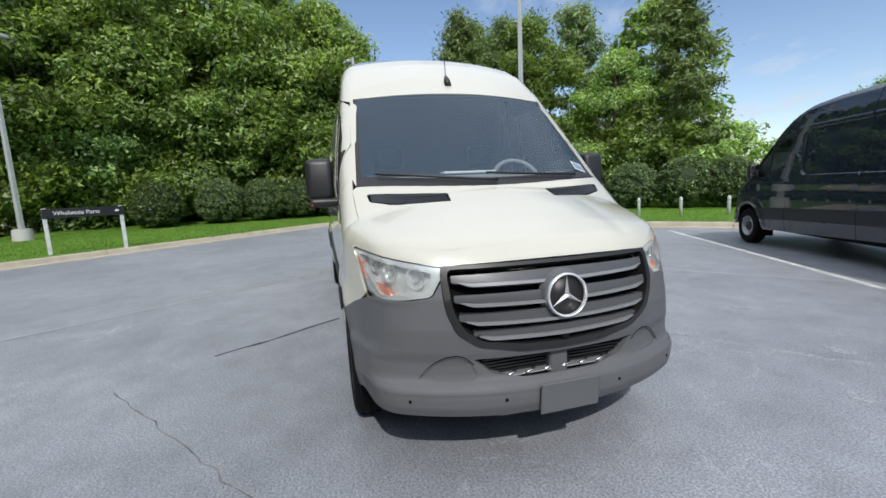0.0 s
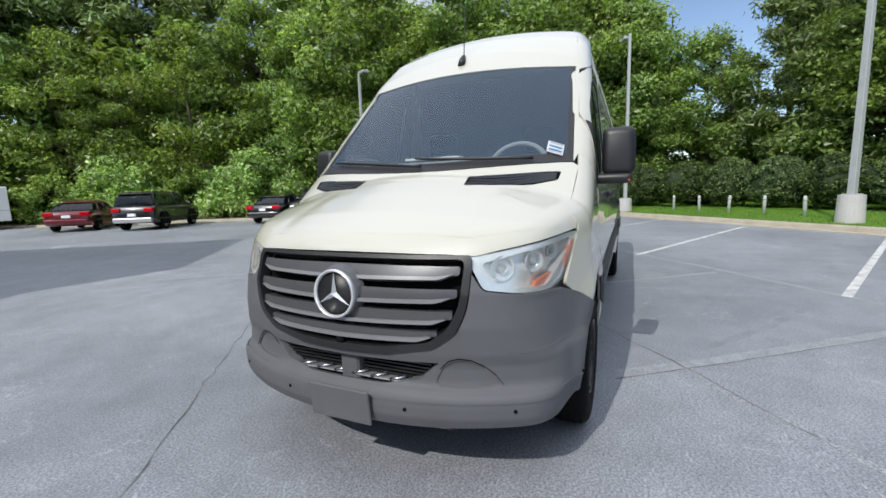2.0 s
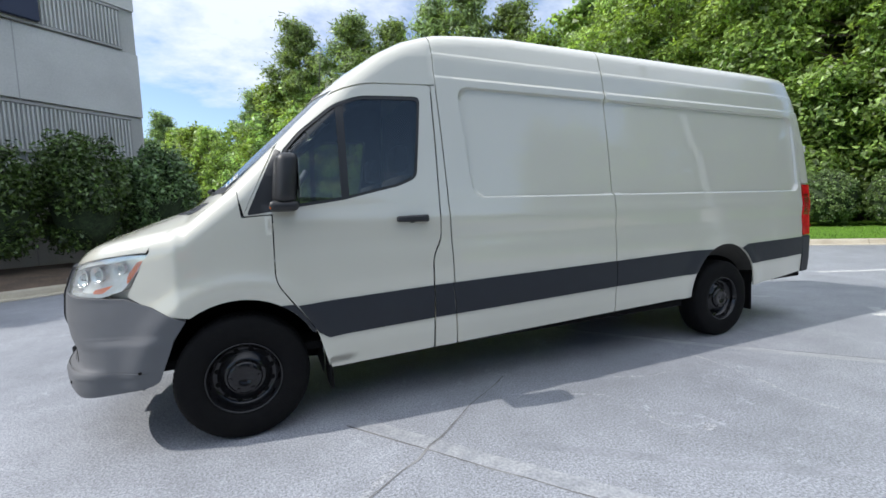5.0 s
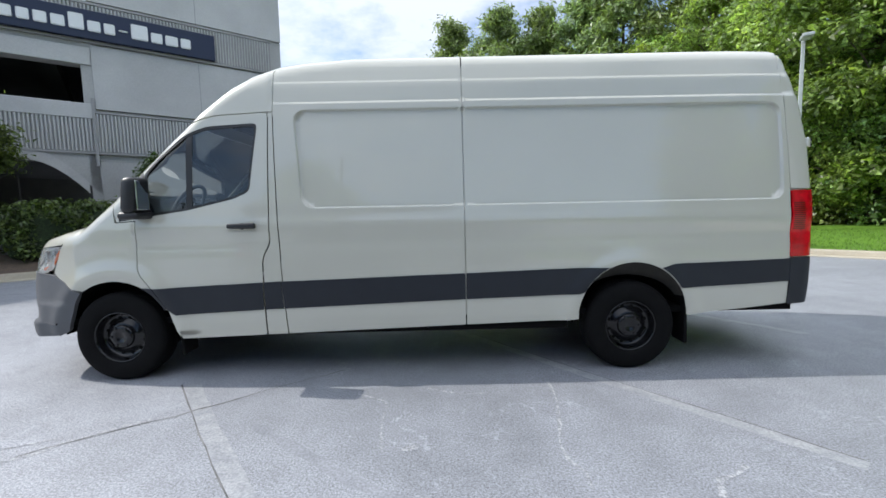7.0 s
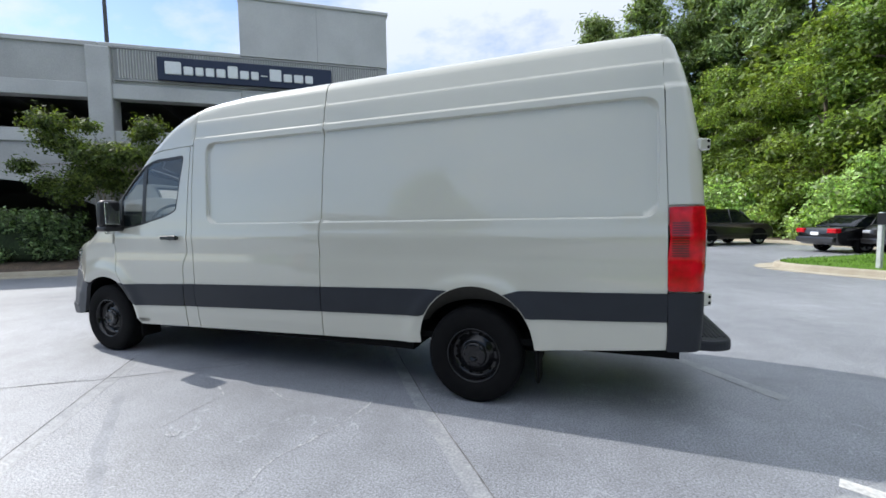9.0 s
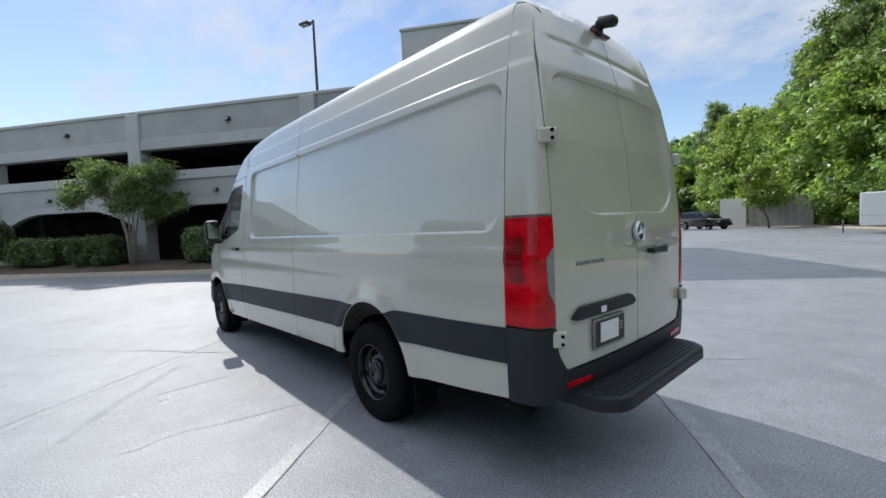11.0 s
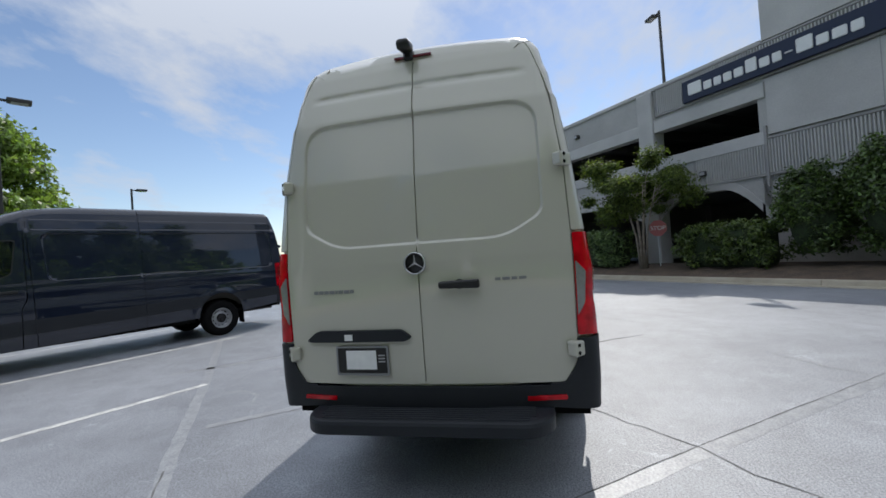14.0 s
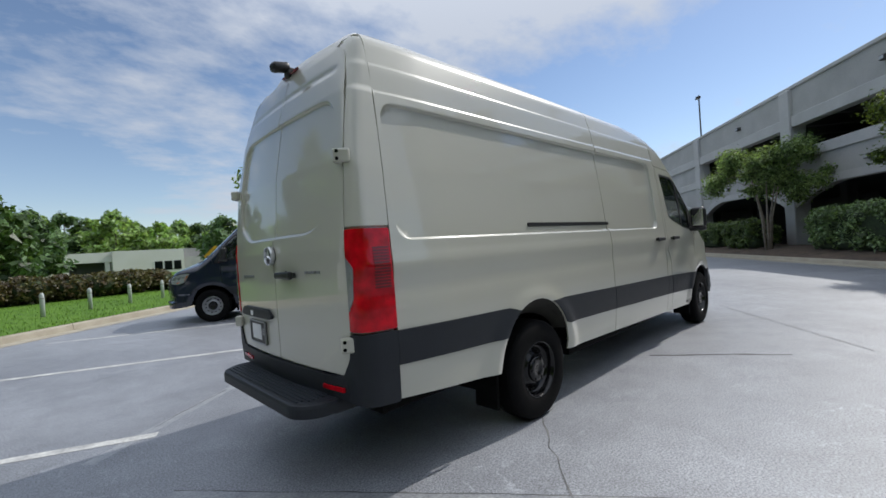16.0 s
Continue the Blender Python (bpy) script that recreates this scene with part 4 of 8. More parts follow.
        for x0, z0, z1 in ((-0.50, 0.20, 0.60), (-4.805, 0.20, 0.60)):
            bm = box_bm(x0 - 0.012, x0 + 0.012, min(s * 0.74, s * 0.955), max(s * 0.74, s * 0.955), z0, z1, 0.01)
            for v in bm.verts:
                v.co.x += (z1 - v.co.z) * -0.03
            part("mud_flap", bm, M_RUBBER, van)
        wheel(van, 0, s * 0.865, s, rim_mat, cap_mat)
        wheel(van, -4.325, s * 0.865, s, rim_mat, cap_mat)
        # tail lamp round the corner, post above it, bumper corner below
        cv = "corner_left" if s > 0 else "corner_right"

        def du(z, gap=0.005):
            p = place(np.array([(s * door_edge(z), z)]), "rear")[0]
            return -math.sqrt(0.5) * float(p[0] + s * p[1]) - gap

        def su(z, x=-5.663):
            p = place(np.array([(x, z)]), view)[0]
            return -math.sqrt(0.5) * float(p[0] + s * p[1])

        lamp = put("tail_lamp", mesh_of("tail_lamp", [], []), van)
        panel("lamp_lens", [(su(0.94), 0.94), (su(1.2), 1.2, 0), (su(1.495), 1.495), (du(1.495), 1.495), (du(1.36), 1.36, 0), (du(1.12), 1.12, 0), (du(0.945), 0.945)], cv, M_RED, lamp, step=0.03, lift=0.006, thick=0.03, r=0.012, label="red lens")
        panel("reverse_lens", [(du(1.285) - 0.045, 1.285), (du(1.345) - 0.004, 1.345), (du(1.2) - 0.004, 1.20), (du(1.05) - 0.004, 1.05), (du(1.12) - 0.035, 1.12)], cv, M_REVERSE, lamp, step=0.03, lift=0.010, thick=0.012, r=0.008, label="clear grey lens")
        for k in range(14):
            z = 1.17 + k * 0.0165
            panel("lens_rib", [(su(z) + 0.015, z, 0), (su(z) + 0.015, z + 0.009, 0), (su(z) + 0.09, z + 0.009, 0), (su(z) + 0.09, z, 0)], cv, M_RED_DARK, lamp, step=0.05, lift=0.0095, thick=0.004, r=0.0)
        panel("corner_post", [(su(1.51, -5.660), 1.51, 0), (su(1.8, -5.651), 1.8, 0), (su(2.05, -5.643), 2.05, 0), (su(2.30, -5.635), 2.30, 0), (su(2.46, -5.630), 2.46, 0), (3.435, 2.60, 0), (3.475, 2.655, 0.01), (3.535, 2.668, 0.01), (du(2.56), 2.58, 0.02), (du(2.32), 2.32, 0), (du(2.1), 2.1, 0), (du(1.9), 1.9, 0), (du(1.7), 1.7, 0), (du(1.51), 1.51, 0)], cv, paint, van, step=step * 0.8)
        panel("bumper_corner", [(su(0.56), 0.53), (su(0.93), 0.93), (du(0.93, 0.0), 0.93), (du(0.80, 0.0), 0.80, 0.04), (3.625, 0.692, 0.01), (3.68, 0.690, 0.005), (3.68, 0.56)], cv, clad_mat, van, step=step, lift=0.010, thick=0.03)
        for z, h in ((0.875, 0.085), (1.90, 0.075)):
            pz = place(np.array([(du(z, -0.004), z)]), cv)[0]
            bm = box_bm(-0.030, 0.030, -0.048, 0.048, -h / 2, h / 2, 0.012, 2)
            hinge = part("hinge", bm, paint, van, m=Matrix.Translation(pz + np.array((-0.006, s * 0.002, 0))) @ Matrix.Rotation(radians(s * -50), 4, "Z"))
            for dz in (-0.02, 0.02):
                bm = bmesh.new()
                bmesh.ops.create_cone(bm, cap_ends=True, segments=10, radius1=0.010, radius2=0.010, depth=0.006, matrix=Matrix.Translation((-0.031, s * -0.02, dz)) @ Matrix.Rotation(radians(90), 4, "Y"))
                part("hinge_bolt", bm, M_DEEP, hinge)
        # rear doors
        rd = put("rear_door", mesh_of("rear_door", [], []), van)
        o = [(s * 0.004, 0.695), (s * 0.785, 0.695, 0.05), *[(s * door_edge(z), z, 0.05 if z < 0.8 else 0) for z in (0.79, 1.0, 1.2, 1.4, 1.6, 1.8, 2.0, 2.2, 2.4)], (s * door_edge(2.575), 2.575, 0.06), (s * 0.60, 2.625), (s * 0.3, 2.65), (s * 0.004, 2.658)]
        lines = [[(s * y, z) for y, z in field_line(k)] for k in (0.0105, 0.0, -0.0105)] + [[(0, z), (s * 0.66, z)] for z in (2.442, 2.46, 2.478)]
        panel("door_skin", o, "rear", paint, rd, step=step * 0.8, creases=lines)
        panel("door_jamb", [(s * 0.0, 0.66), (s * 0.86, 0.70), (s * 0.86, 1.9), (s * 0.80, 2.35), (s * 0.72, 2.62), (s * 0.0, 2.68)], "rear", paint, van, step=0.05, lift=-0.016, thick=0.004)
        panel("corner_fill", [(s * 0.50, 2.50), (s * 0.78, 2.42), (s * 0.775, 2.56), (s * 0.72, 2.645), (s * 0.50, 2.675)], "rear", paint, van, step=0.03, lift=-0.005, thick=0.003)
        panel("corner_jamb", [(3.33, 0.60), (3.33, 1.6), (3.40, 2.40), (3.45, 2.60), (3.50, 2.66), (3.56, 2.66), (3.59, 2.3), (3.61, 1.9), (3.62, 0.60)], cv, paint, van, step=0.05, lift=-0.018, thick=0.004)
        if s < 0:
            door_handle(rd, (-5.945, -0.235, 1.255), (0, -1, 0), (-1, 0, 0))
    rd_left = [c for c in van.children if c.name.startswith("rear_door")][0]
    # plate lamp bar, plate in its frame, sticker, plain bars where the lettering was
    panel("plate_lamp_bar", [(0.06, 0.965, 0.02), (0.12, 1.012), (0.66, 1.012, 0.03), (0.73, 0.955, 0.02), (0.70, 0.945), (0.10, 0.945)], "rear", clad_mat, rd_left, step=0.04, lift=0.022, thick=0.03)
    plate = put("number_plate", mesh_of("number_plate", [], []), rd_left)
    panel("plate_frame", [(0.215, 0.755), (0.215, 0.915), (0.535, 0.915), (0.535, 0.755)], "rear", M_BLACK, plate, step=0.06, lift=0.014, thick=0.014, r=0.008)
    panel("plate_rim", [(0.210, 0.750), (0.210, 0.920), (0.540, 0.920), (0.540, 0.750)], "rear", M_TRIM, plate, [[(0.220, 0.762), (0.220, 0.910), (0.530, 0.910), (0.530, 0.762)]], step=0.06, lift=0.018, thick=0.012, r=0.008)
    panel("paper_plate", [(0.285, 0.785), (0.285, 0.895), (0.475, 0.895), (0.475, 0.785)], "rear", M_PAPER, plate, step=0.06, lift=0.019, thick=0.003, r=0.003, label="blank white paper plate")
    for k in range(3):
        panel("print_bar", [(0.232, 0.862 - 0.018 * k, 0), (0.232, 0.870 - 0.018 * k, 0), (0.272, 0.870 - 0.018 * k, 0), (0.272, 0.862 - 0.018 * k, 0)], "rear", M_LAMPGREY, plate, step=0.06, lift=0.0175, thick=0.002, r=0.0)
    panel("barcode_sticker", [(0.425, 0.955), (0.425, 0.99), (0.475, 0.99), (0.475, 0.955)], "rear", M_PAPER, rd_left, step=0.06, lift=0.025, thick=0.003, r=0.002)
    for k, (y0, y1) in enumerate(((0.405, 0.43), (0.437, 0.47), (0.477, 0.505), (0.512, 0.525), (0.532, 0.565), (0.572, 0.60), (0.607, 0.635), (0.642, 0.67))):
        panel("badge_bar", [(y0, 1.232, 0), (y0, 1.252, 0), (y1, 1.252, 0), (y1, 1.232, 0)], "rear", M_TRIM, rd_left, step=0.06, lift=0.004, thick=0.004, r=0.0)
    for y0, y1 in ((-0.60, -0.56), (-0.55, -0.52), (-0.51, -0.47), (-0.46, -0.43)):
        panel("badge_bar", [(y0, 1.262, 0), (y0, 1.278, 0), (y1, 1.278, 0), (y1, 1.262, 0)], "rear", M_TRIM, van, step=0.06, lift=0.004, thick=0.004, r=0.0)
    emblem(van, Matrix.Translation((-5.952, 0.012, 1.385)) @ Matrix.Rotation(radians(90), 4, "Z"), 0.063)
    # rear bumper, step and reflectors
    panel("rear_bumper", [(-0.80, 0.56), (-0.80, 0.68), (0.80, 0.68), (0.80, 0.56)], "rear", clad_mat, van, step=0.05, lift=0.012, thick=0.05)
    for s in (1, -1):
        panel("reflector", [(s * 0.56, 0.600), (s * 0.56, 0.625), (s * 0.77, 0.630), (s * 0.77, 0.605)], "rear", M_RED, van, step=0.05, lift=0.020, thick=0.012, r=0.006, label="red reflector strip")
    stp = put("rear_step", mesh_of("rear_step", [], []), van)
    bm = prism_bm(round_poly([(-5.80, -0.70, 0.01), (-6.02, -0.70, 0.10), (-6.13, -0.60, 0.10), (-6.13, 0.60, 0.10), (-6.02, 0.70, 0.10), (-5.80, 0.70, 0.01)], 0.05, 5), 0.485, 0.56, bevel=0.022)
    part("step_board", bm, M_CLAD, stp)
    for k in range(9):
        x = -5.86 - 0.028 * k
        part("tread_rib", box_bm(x - 0.006, x + 0.006, -0.60 + (0.03 if k > 6 else 0), 0.60 - (0.03 if k > 6 else 0), 0.558, 0.566, 0.002), M_CLAD, stp)
    for s in (1, -1):
        part("step_bracket", box_bm(-5.95, -5.5, s * 0.45 - 0.03, s * 0.45 + 0.03, 0.44, 0.50), M_BLACK, stp)
    # roof, cab cap, bonnet, windscreen
    roof = [(-1.352, -0.72, 0), (-1.352, 0.72, 0), (-5.645, 0.72, 0.02), (-5.712, 0.62, 0.03), (-5.722, 0.3, 0), (-5.73, 0, 0), (-5.722, -0.3, 0), (-5.712, -0.62, 0.03), (-5.645, -0.72, 0.02)]
    panel("roof", roof, "top", paint, van, step=0.07)
    for s in (1, -1):
        panel("roof_corner_fill", [(-5.55, s * 0.60), (-5.55, s * 0.79), (-5.66, s * 0.785), (-5.72, s * 0.70), (-5.735, s * 0.60)], "top", paint, van, step=0.03, lift=-0.005, thick=0.003)
        panel("roof_flange", [(-5.45, s * 0.55), (-5.45, s * 0.775), (-5.66, s * 0.765), (-5.70, s * 0.70), (-5.715, s * 0.55)], "top", paint, van, step=0.04, lift=-0.012, thick=0.003)
    ws_top = [(-0.505 - 0.13 * (y / 0.79) ** 2, y) for y in np.linspace(-0.79, 0.79, 13)]
    ws_bot = [(0.245 - 0.20 * (y / 0.865) ** 2, y) for y in np.linspace(0.865, -0.865, 13)]
    rail = [(x, near_edge(x)) for x in np.linspace(-1.345, -0.02, 16)]
    cap = [*[(x, -y, 0) for x, y in rail[::-1]][0:0], *[(x, y, 0) for x, y in rail], *[(x, y, 0) for x, y in (ws_bot[0],)], *[(x, y, 0) for x, y in ws_top[::-1]], (*ws_bot[-1], 0), *[(x, -y, 0) for x, y in rail[::-1]]]
    panel("cab_cap", cap, "top", paint, van, step=step)
    panel("windscreen", [(x + 0.004, y * 0.995, 0) for x, y in ws_top] + [(x - 0.004, y * 0.995, 0) for x, y in ws_bot], "top", M_WIND, van, step=0.06, lift=-0.006, thick=0.006, label="tinted glass windscreen").visible_shadow = False
    ws_in = [(x - 0.045, y * 0.955, 0.03) for x, y in ws_top] + [(x - 0.05, y * 0.955, 0.03) for x, y in ws_bot]
    panel("windscreen_border", [(x + 0.003, y * 0.996, 0) for x, y in ws_top] + [(x - 0.003, y * 0.996, 0) for x, y in ws_bot], "top", M_BLACK, van, [ws_in], step=0.05, lift=-0.0045, thick=0.003)
    lamp_top = [(69.5, 1.158), (64, 1.155), (57, 1.142), (50, 1.124), (43, 1.104), (37, 1.083)]
    lip_top = [(a, z + h) for (a, z), h in zip(lamp_top, (0.0, 0.012, 0.03, 0.05, 0.062, 0.07))] + [(30, 1.160), (20, 1.166), (10, 1.168), (0, 1.168)]
    side_l = [(0.06, 0.893), (0.3, 0.883)] + [(float(p[0]), float(p[1])) for p in place(np.array(lip_top[:6]), "nose")]
    lip_l = [(float(p[0]), float(p[1])) for p in place(np.array(lip_top[6:]), "nose")]
    lip_top = [(a, z + 0.022) if abs(a) < 56 else (a, z + 0.006) for a, z in lip_top]
    front = [(a, z, 0) for a, z in lip_top] + [(-a, z, 0) for a, z in lip_top[::-1][1:]]
    edge = [(a, z, 0) for a, z in lamp_top[1:]] + [(30, 1.090, 0), (15, 1.094, 0), (0, 1.095, 0)]
    panel("bonnet_edge", front + [(-a, z, r) for a, z, r in edge] + [(a, z, r) for a, z, r in edge[::-1][1:]], "nose", paint, van, step=step * 0.7, r=0.0, lift=-0.0003)
    bonnet = [*[(x + 0.006, y, 0) for x, y in ws_bot[::-1]], *[(x, y, 0) for x, y in side_l], *[(x, y, 0) for x, y in lip_l], *[(x, -y, 0) for x, y in lip_l[::-1][1:]], *[(x, -y, 0) for x, y in side_l[::-1]]]
    vents = [[(0.19, s * 0.805, 0.015), (0.30, s * 0.60, 0.1), (0.385, s * 0.345, 0.02), (0.268, s * 0.335, 0.02), (0.215, s * 0.58, 0.1), (0.130, s * 0.815, 0.015)] for s in (1, -1)]
    panel("bonnet", bonnet, "top", paint, van, vents, step=step, thick=0.0004)
    for s, v in zip((1, -1), vents):
        vent = panel("bonnet_vent", v, "top", M_DEEP, van, step=0.05, lift=-0.010, label="black slotted air vent")
        for k in range(5):
            f = (k + 0.5) / 5
            mid = [(0.268 + 0.105 * f, 0.352), (0.215 + 0.08 * f, 0.585), (0.142 + 0.044 * f, 0.793)]
            panel("vent_slat", [(x - 0.0055, s * y, 0) for x, y in mid] + [(x + 0.0055, s * y, 0) for x, y in mid[::-1]], "top", M_CLAD, vent, step=0.1, lift=-0.002, thick=0.008, r=0.0)
    # nose: bumper with openings, grille, lamps
    def yz(y, z, r=0.02):
        f = float(place_front(y, z))
        return (math.degrees(math.atan2(y, f - AXIS)), z, r)

    def place_front(y, z):
        p = onto(np.array([[0.3, y, z]]), np.array([[1.0, 0, 0]]), 1.2)
        return p[0, 0]

    g = [(0.575, 1.068), (0.565, 0.865), (0.525, 0.775), (0.43, 0.708), (0.22, 0.674)]
    gl = [yz(y, z, 0.03) for y, z in g] + [yz(0.0, 0.667, 0.0)] + [yz(-y, z, 0.03) for y, z in g[::-1]]
    nose_r = [(34.2, 1.06, 0), (37.6, 0.945, 0.02), (46, 0.925), (55, 0.914), (62, 0.905), (70, 0.858), (77, 0.79, 0.02), (80, 0.765, 0.0), (76, 0.66, 0.0), (72.5, 0.50, 0.0), (71, 0.43, 0.02), (66, 0.395, 0.03), (50, 0.372), (25, 0.364), (0, 0.362, 0)]
    full = [*[(a, z, r) for a, z, *q in nose_r for r in (q[0] if q else 0.015,)], *[(-a, z, r) for a, z, *q in nose_r[::-1][1:] for r in (q[0] if q else 0.015,)], *gl[::-1]]
    inlet = [yz(0.45, 0.640), yz(0.36, 0.560), yz(0.2, 0.528), yz(-0.2, 0.528), yz(-0.36, 0.560), yz(-0.45, 0.640), yz(-0.2, 0.642), yz(0.2, 0.642)]
    panel("front_bumper", full, "nose", nose_mat, van, [inlet, *[[yz(s * y, z, 0.01) for y, z in ((0.43, 0.560), (0.452, 0.608), (0.490, 0.645), (0.525, 0.657), (0.573, 0.649), (0.62, 0.618), (0.658, 0.580), (0.68, 0.548), (0.60, 0.530), (0.45, 0.530))] for s in (1, -1)]], step=0.024, lift=0.008, thick=0.04)
    bump = [c for c in van.children if c.name.startswith("front_bumper")][0]
    for s in (1, -1):
        top_edge = [(0.40, 0.545), (0.445, 0.610), (0.485, 0.652), (0.525, 0.664), (0.575, 0.656), (0.625, 0.625), (0.665, 0.585), (0.695, 0.540)]
        facet = [yz(s * y, z, 0.01) for y, z in top_edge] + [yz(s * 0.60, 0.524), yz(s * 0.43, 0.522)]
        panel("bumper_facet", facet, "nose", nose_mat, bump, step=0.03, lift=0.0015, thick=0.03, r=0.01)
        # thin black strip draws the shading along the facet's upper edge
        line = [yz(s * y, z, 0) for y, z in top_edge[1:]]
        panel("facet_joint", [(a, z + 0.0022, 0) for a, z, _ in line] + [(a, z - 0.0022, 0) for a, z, _ in line[::-1]], "nose", M_DEEP, bump, step=0.03, lift=0.0095, thick=0.004, r=0.0)
        panel("bumper_groove", [(s * 45, 0.683, 0), (s * 52, 0.680, 0), (s * 62, 0.684, 0), (s * 68, 0.676, 0), (s * 68, 0.684, 0), (s * 62, 0.695, 0), (s * 52, 0.692, 0), (s * 45, 0.687, 0)], "nose", nose_mat, bump, step=0.03, lift=0.0095, thick=0.004, r=0.004)
        for a, z in ((s * 43.5, 0.445), (s * 18.5, 0.445), (s * 67, 0.50)):
            p = place(np.array([(a, z)]), "nose")[0]
            bm = bmesh.new()
            bmesh.ops.create_cone(bm, cap_ends=True, segments=14, radius1=0.0085, radius2=0.0075, depth=0.006, matrix=Matrix.Rotation(radians(90), 4, "Y"))
            part("parking_sensor", bm, M_DEEP, bump, m=Matrix.Translation(p + 0.009 * np.array((math.cos(radians(a)), math.sin(radians(a)), 0))) @ Matrix.Rotation(radians(a), 4, "Z"))
    panel("bumper_lip", [(-66, 0.505), (-60, 0.508), (-30, 0.502), (0, 0.500), (30, 0.502), (60, 0.508), (70, 0.492), (66, 0.478), (30, 0.478), (0, 0.478), (-30, 0.478), (-66, 0.478), (-70, 0.492)], "nose", nose_mat, bump, step=0.03, lift=0.011, thick=0.02)
    # black sheet stands for the shade behind the inlet
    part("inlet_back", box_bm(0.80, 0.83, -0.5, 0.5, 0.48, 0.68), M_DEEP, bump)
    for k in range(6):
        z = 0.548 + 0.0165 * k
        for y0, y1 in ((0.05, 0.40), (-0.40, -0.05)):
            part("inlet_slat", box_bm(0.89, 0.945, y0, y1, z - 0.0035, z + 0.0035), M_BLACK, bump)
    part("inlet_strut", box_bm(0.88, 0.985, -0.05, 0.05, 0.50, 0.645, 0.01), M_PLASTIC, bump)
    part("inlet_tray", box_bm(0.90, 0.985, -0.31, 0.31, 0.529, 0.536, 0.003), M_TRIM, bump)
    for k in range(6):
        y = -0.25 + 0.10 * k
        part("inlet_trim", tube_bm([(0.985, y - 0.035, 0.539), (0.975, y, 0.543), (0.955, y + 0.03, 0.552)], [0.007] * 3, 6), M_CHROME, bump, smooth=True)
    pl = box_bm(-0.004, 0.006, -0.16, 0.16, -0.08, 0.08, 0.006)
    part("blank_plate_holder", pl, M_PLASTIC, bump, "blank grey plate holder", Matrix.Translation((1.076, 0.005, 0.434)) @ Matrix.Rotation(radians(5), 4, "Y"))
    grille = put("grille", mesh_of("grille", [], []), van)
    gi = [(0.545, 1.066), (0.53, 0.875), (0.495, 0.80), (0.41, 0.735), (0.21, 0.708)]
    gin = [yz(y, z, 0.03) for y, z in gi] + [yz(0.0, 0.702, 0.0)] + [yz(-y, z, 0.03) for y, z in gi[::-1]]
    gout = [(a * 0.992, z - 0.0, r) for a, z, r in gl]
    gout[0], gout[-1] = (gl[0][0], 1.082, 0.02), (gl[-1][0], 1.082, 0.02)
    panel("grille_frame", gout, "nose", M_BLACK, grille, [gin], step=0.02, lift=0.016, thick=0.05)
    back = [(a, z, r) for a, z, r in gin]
    # black sheet stands for the shade behind the grille bars
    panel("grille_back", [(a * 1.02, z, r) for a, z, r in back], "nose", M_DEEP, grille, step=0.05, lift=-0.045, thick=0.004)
    for k, (z0, z1) in enumerate(((0.990, 1.046), (0.902, 0.957), (0.815, 0.868), (0.742, 0.782))):
        w = float(np.interp((z0 + z1) / 2, (0.69, 0.725, 0.79, 0.87, 1.05), (0.25, 0.40, 0.485, 0.525, 0.532)))
        bar = [yz(w, z1 - 0.004, 0.01), yz(w, z0 + 0.018, 0.01), yz(w - 0.08, z0 + 0.006), yz(0, z0), yz(-w + 0.08, z0 + 0.006), yz(-w, z0 + 0.018, 0.01), yz(-w, z1 - 0.004, 0.01), yz(0, z1, 0)]
        panel("grille_bar", bar, "nose", M_GRILLE if nose_mat is M_PLASTIC else nose_mat, grille, step=0.03, lift=0.004, thick=0.05)
        lip = [yz(w - 0.02, z0 + 0.020, 0), yz(w - 0.08, z0 - 0.002), yz(0, z0 - 0.008, 0), yz(-w + 0.08, z0 - 0.002), yz(-w + 0.02, z0 + 0.020, 0), yz(-w + 0.09, z0 + 0.012), yz(0, z0 + 0.006, 0), yz(w - 0.09, z0 + 0.012)]
        panel("grille_bar_edge", lip, "nose", M_TRIM, grille, step=0.03, lift=0.020, thick=0.05, r=0.004)
    emblem(grille, Matrix.Translation((1.052, 0.0, 0.925)) @ Matrix.Rotation(radians(-90), 4, "Z") @ Matrix.Rotation(radians(4), 4, "X"), 0.106)
    bm = bmesh.new()
    bmesh.ops.create_cone(bm, cap_ends=True, segments=20, radius1=0.124, radius2=0.112, depth=0.04, matrix=Matrix.Rotation(radians(90), 4, "Y"))
    part("badge_mount", bm, nose_mat, grille, m=Matrix.Translation((1.022, 0, 0.925)))
    part("front_camera", box_bm(1.018, 1.050, -0.02, 0.02, 0.700, 0.730, 0.008), M_DEEP, grille)
    for s in (1, -1):
        panel("wing_flange", [(s * 54, 0.90), (s * 62, 0.86), (s * 76, 0.80), (s * 80, 0.95), (s * 76, 1.14), (s * 68, 1.16), (s * 60, 1.0)], "nose", paint, van, step=0.05, lift=-0.060, thick=0.003)
        hl = put("headlamp", mesh_of("headlamp", [], []), van)
        o = [(s * 37.9, 0.950), (s * 47, 0.928), (s * 55.2, 0.918, 0.03), (s * 61.5, 0.955), (s * 66.5, 1.06), (s * 70.0, 1.150, 0.01), (s * 64, 1.149), (s * 57, 1.136), (s * 50, 1.118), (s * 43, 1.098), (s * 34.8, 1.076)]
        panel("lamp_housing", o, "nose", M_REFLECTOR, hl, step=0.03, lift=-0.055, thick=0.004)
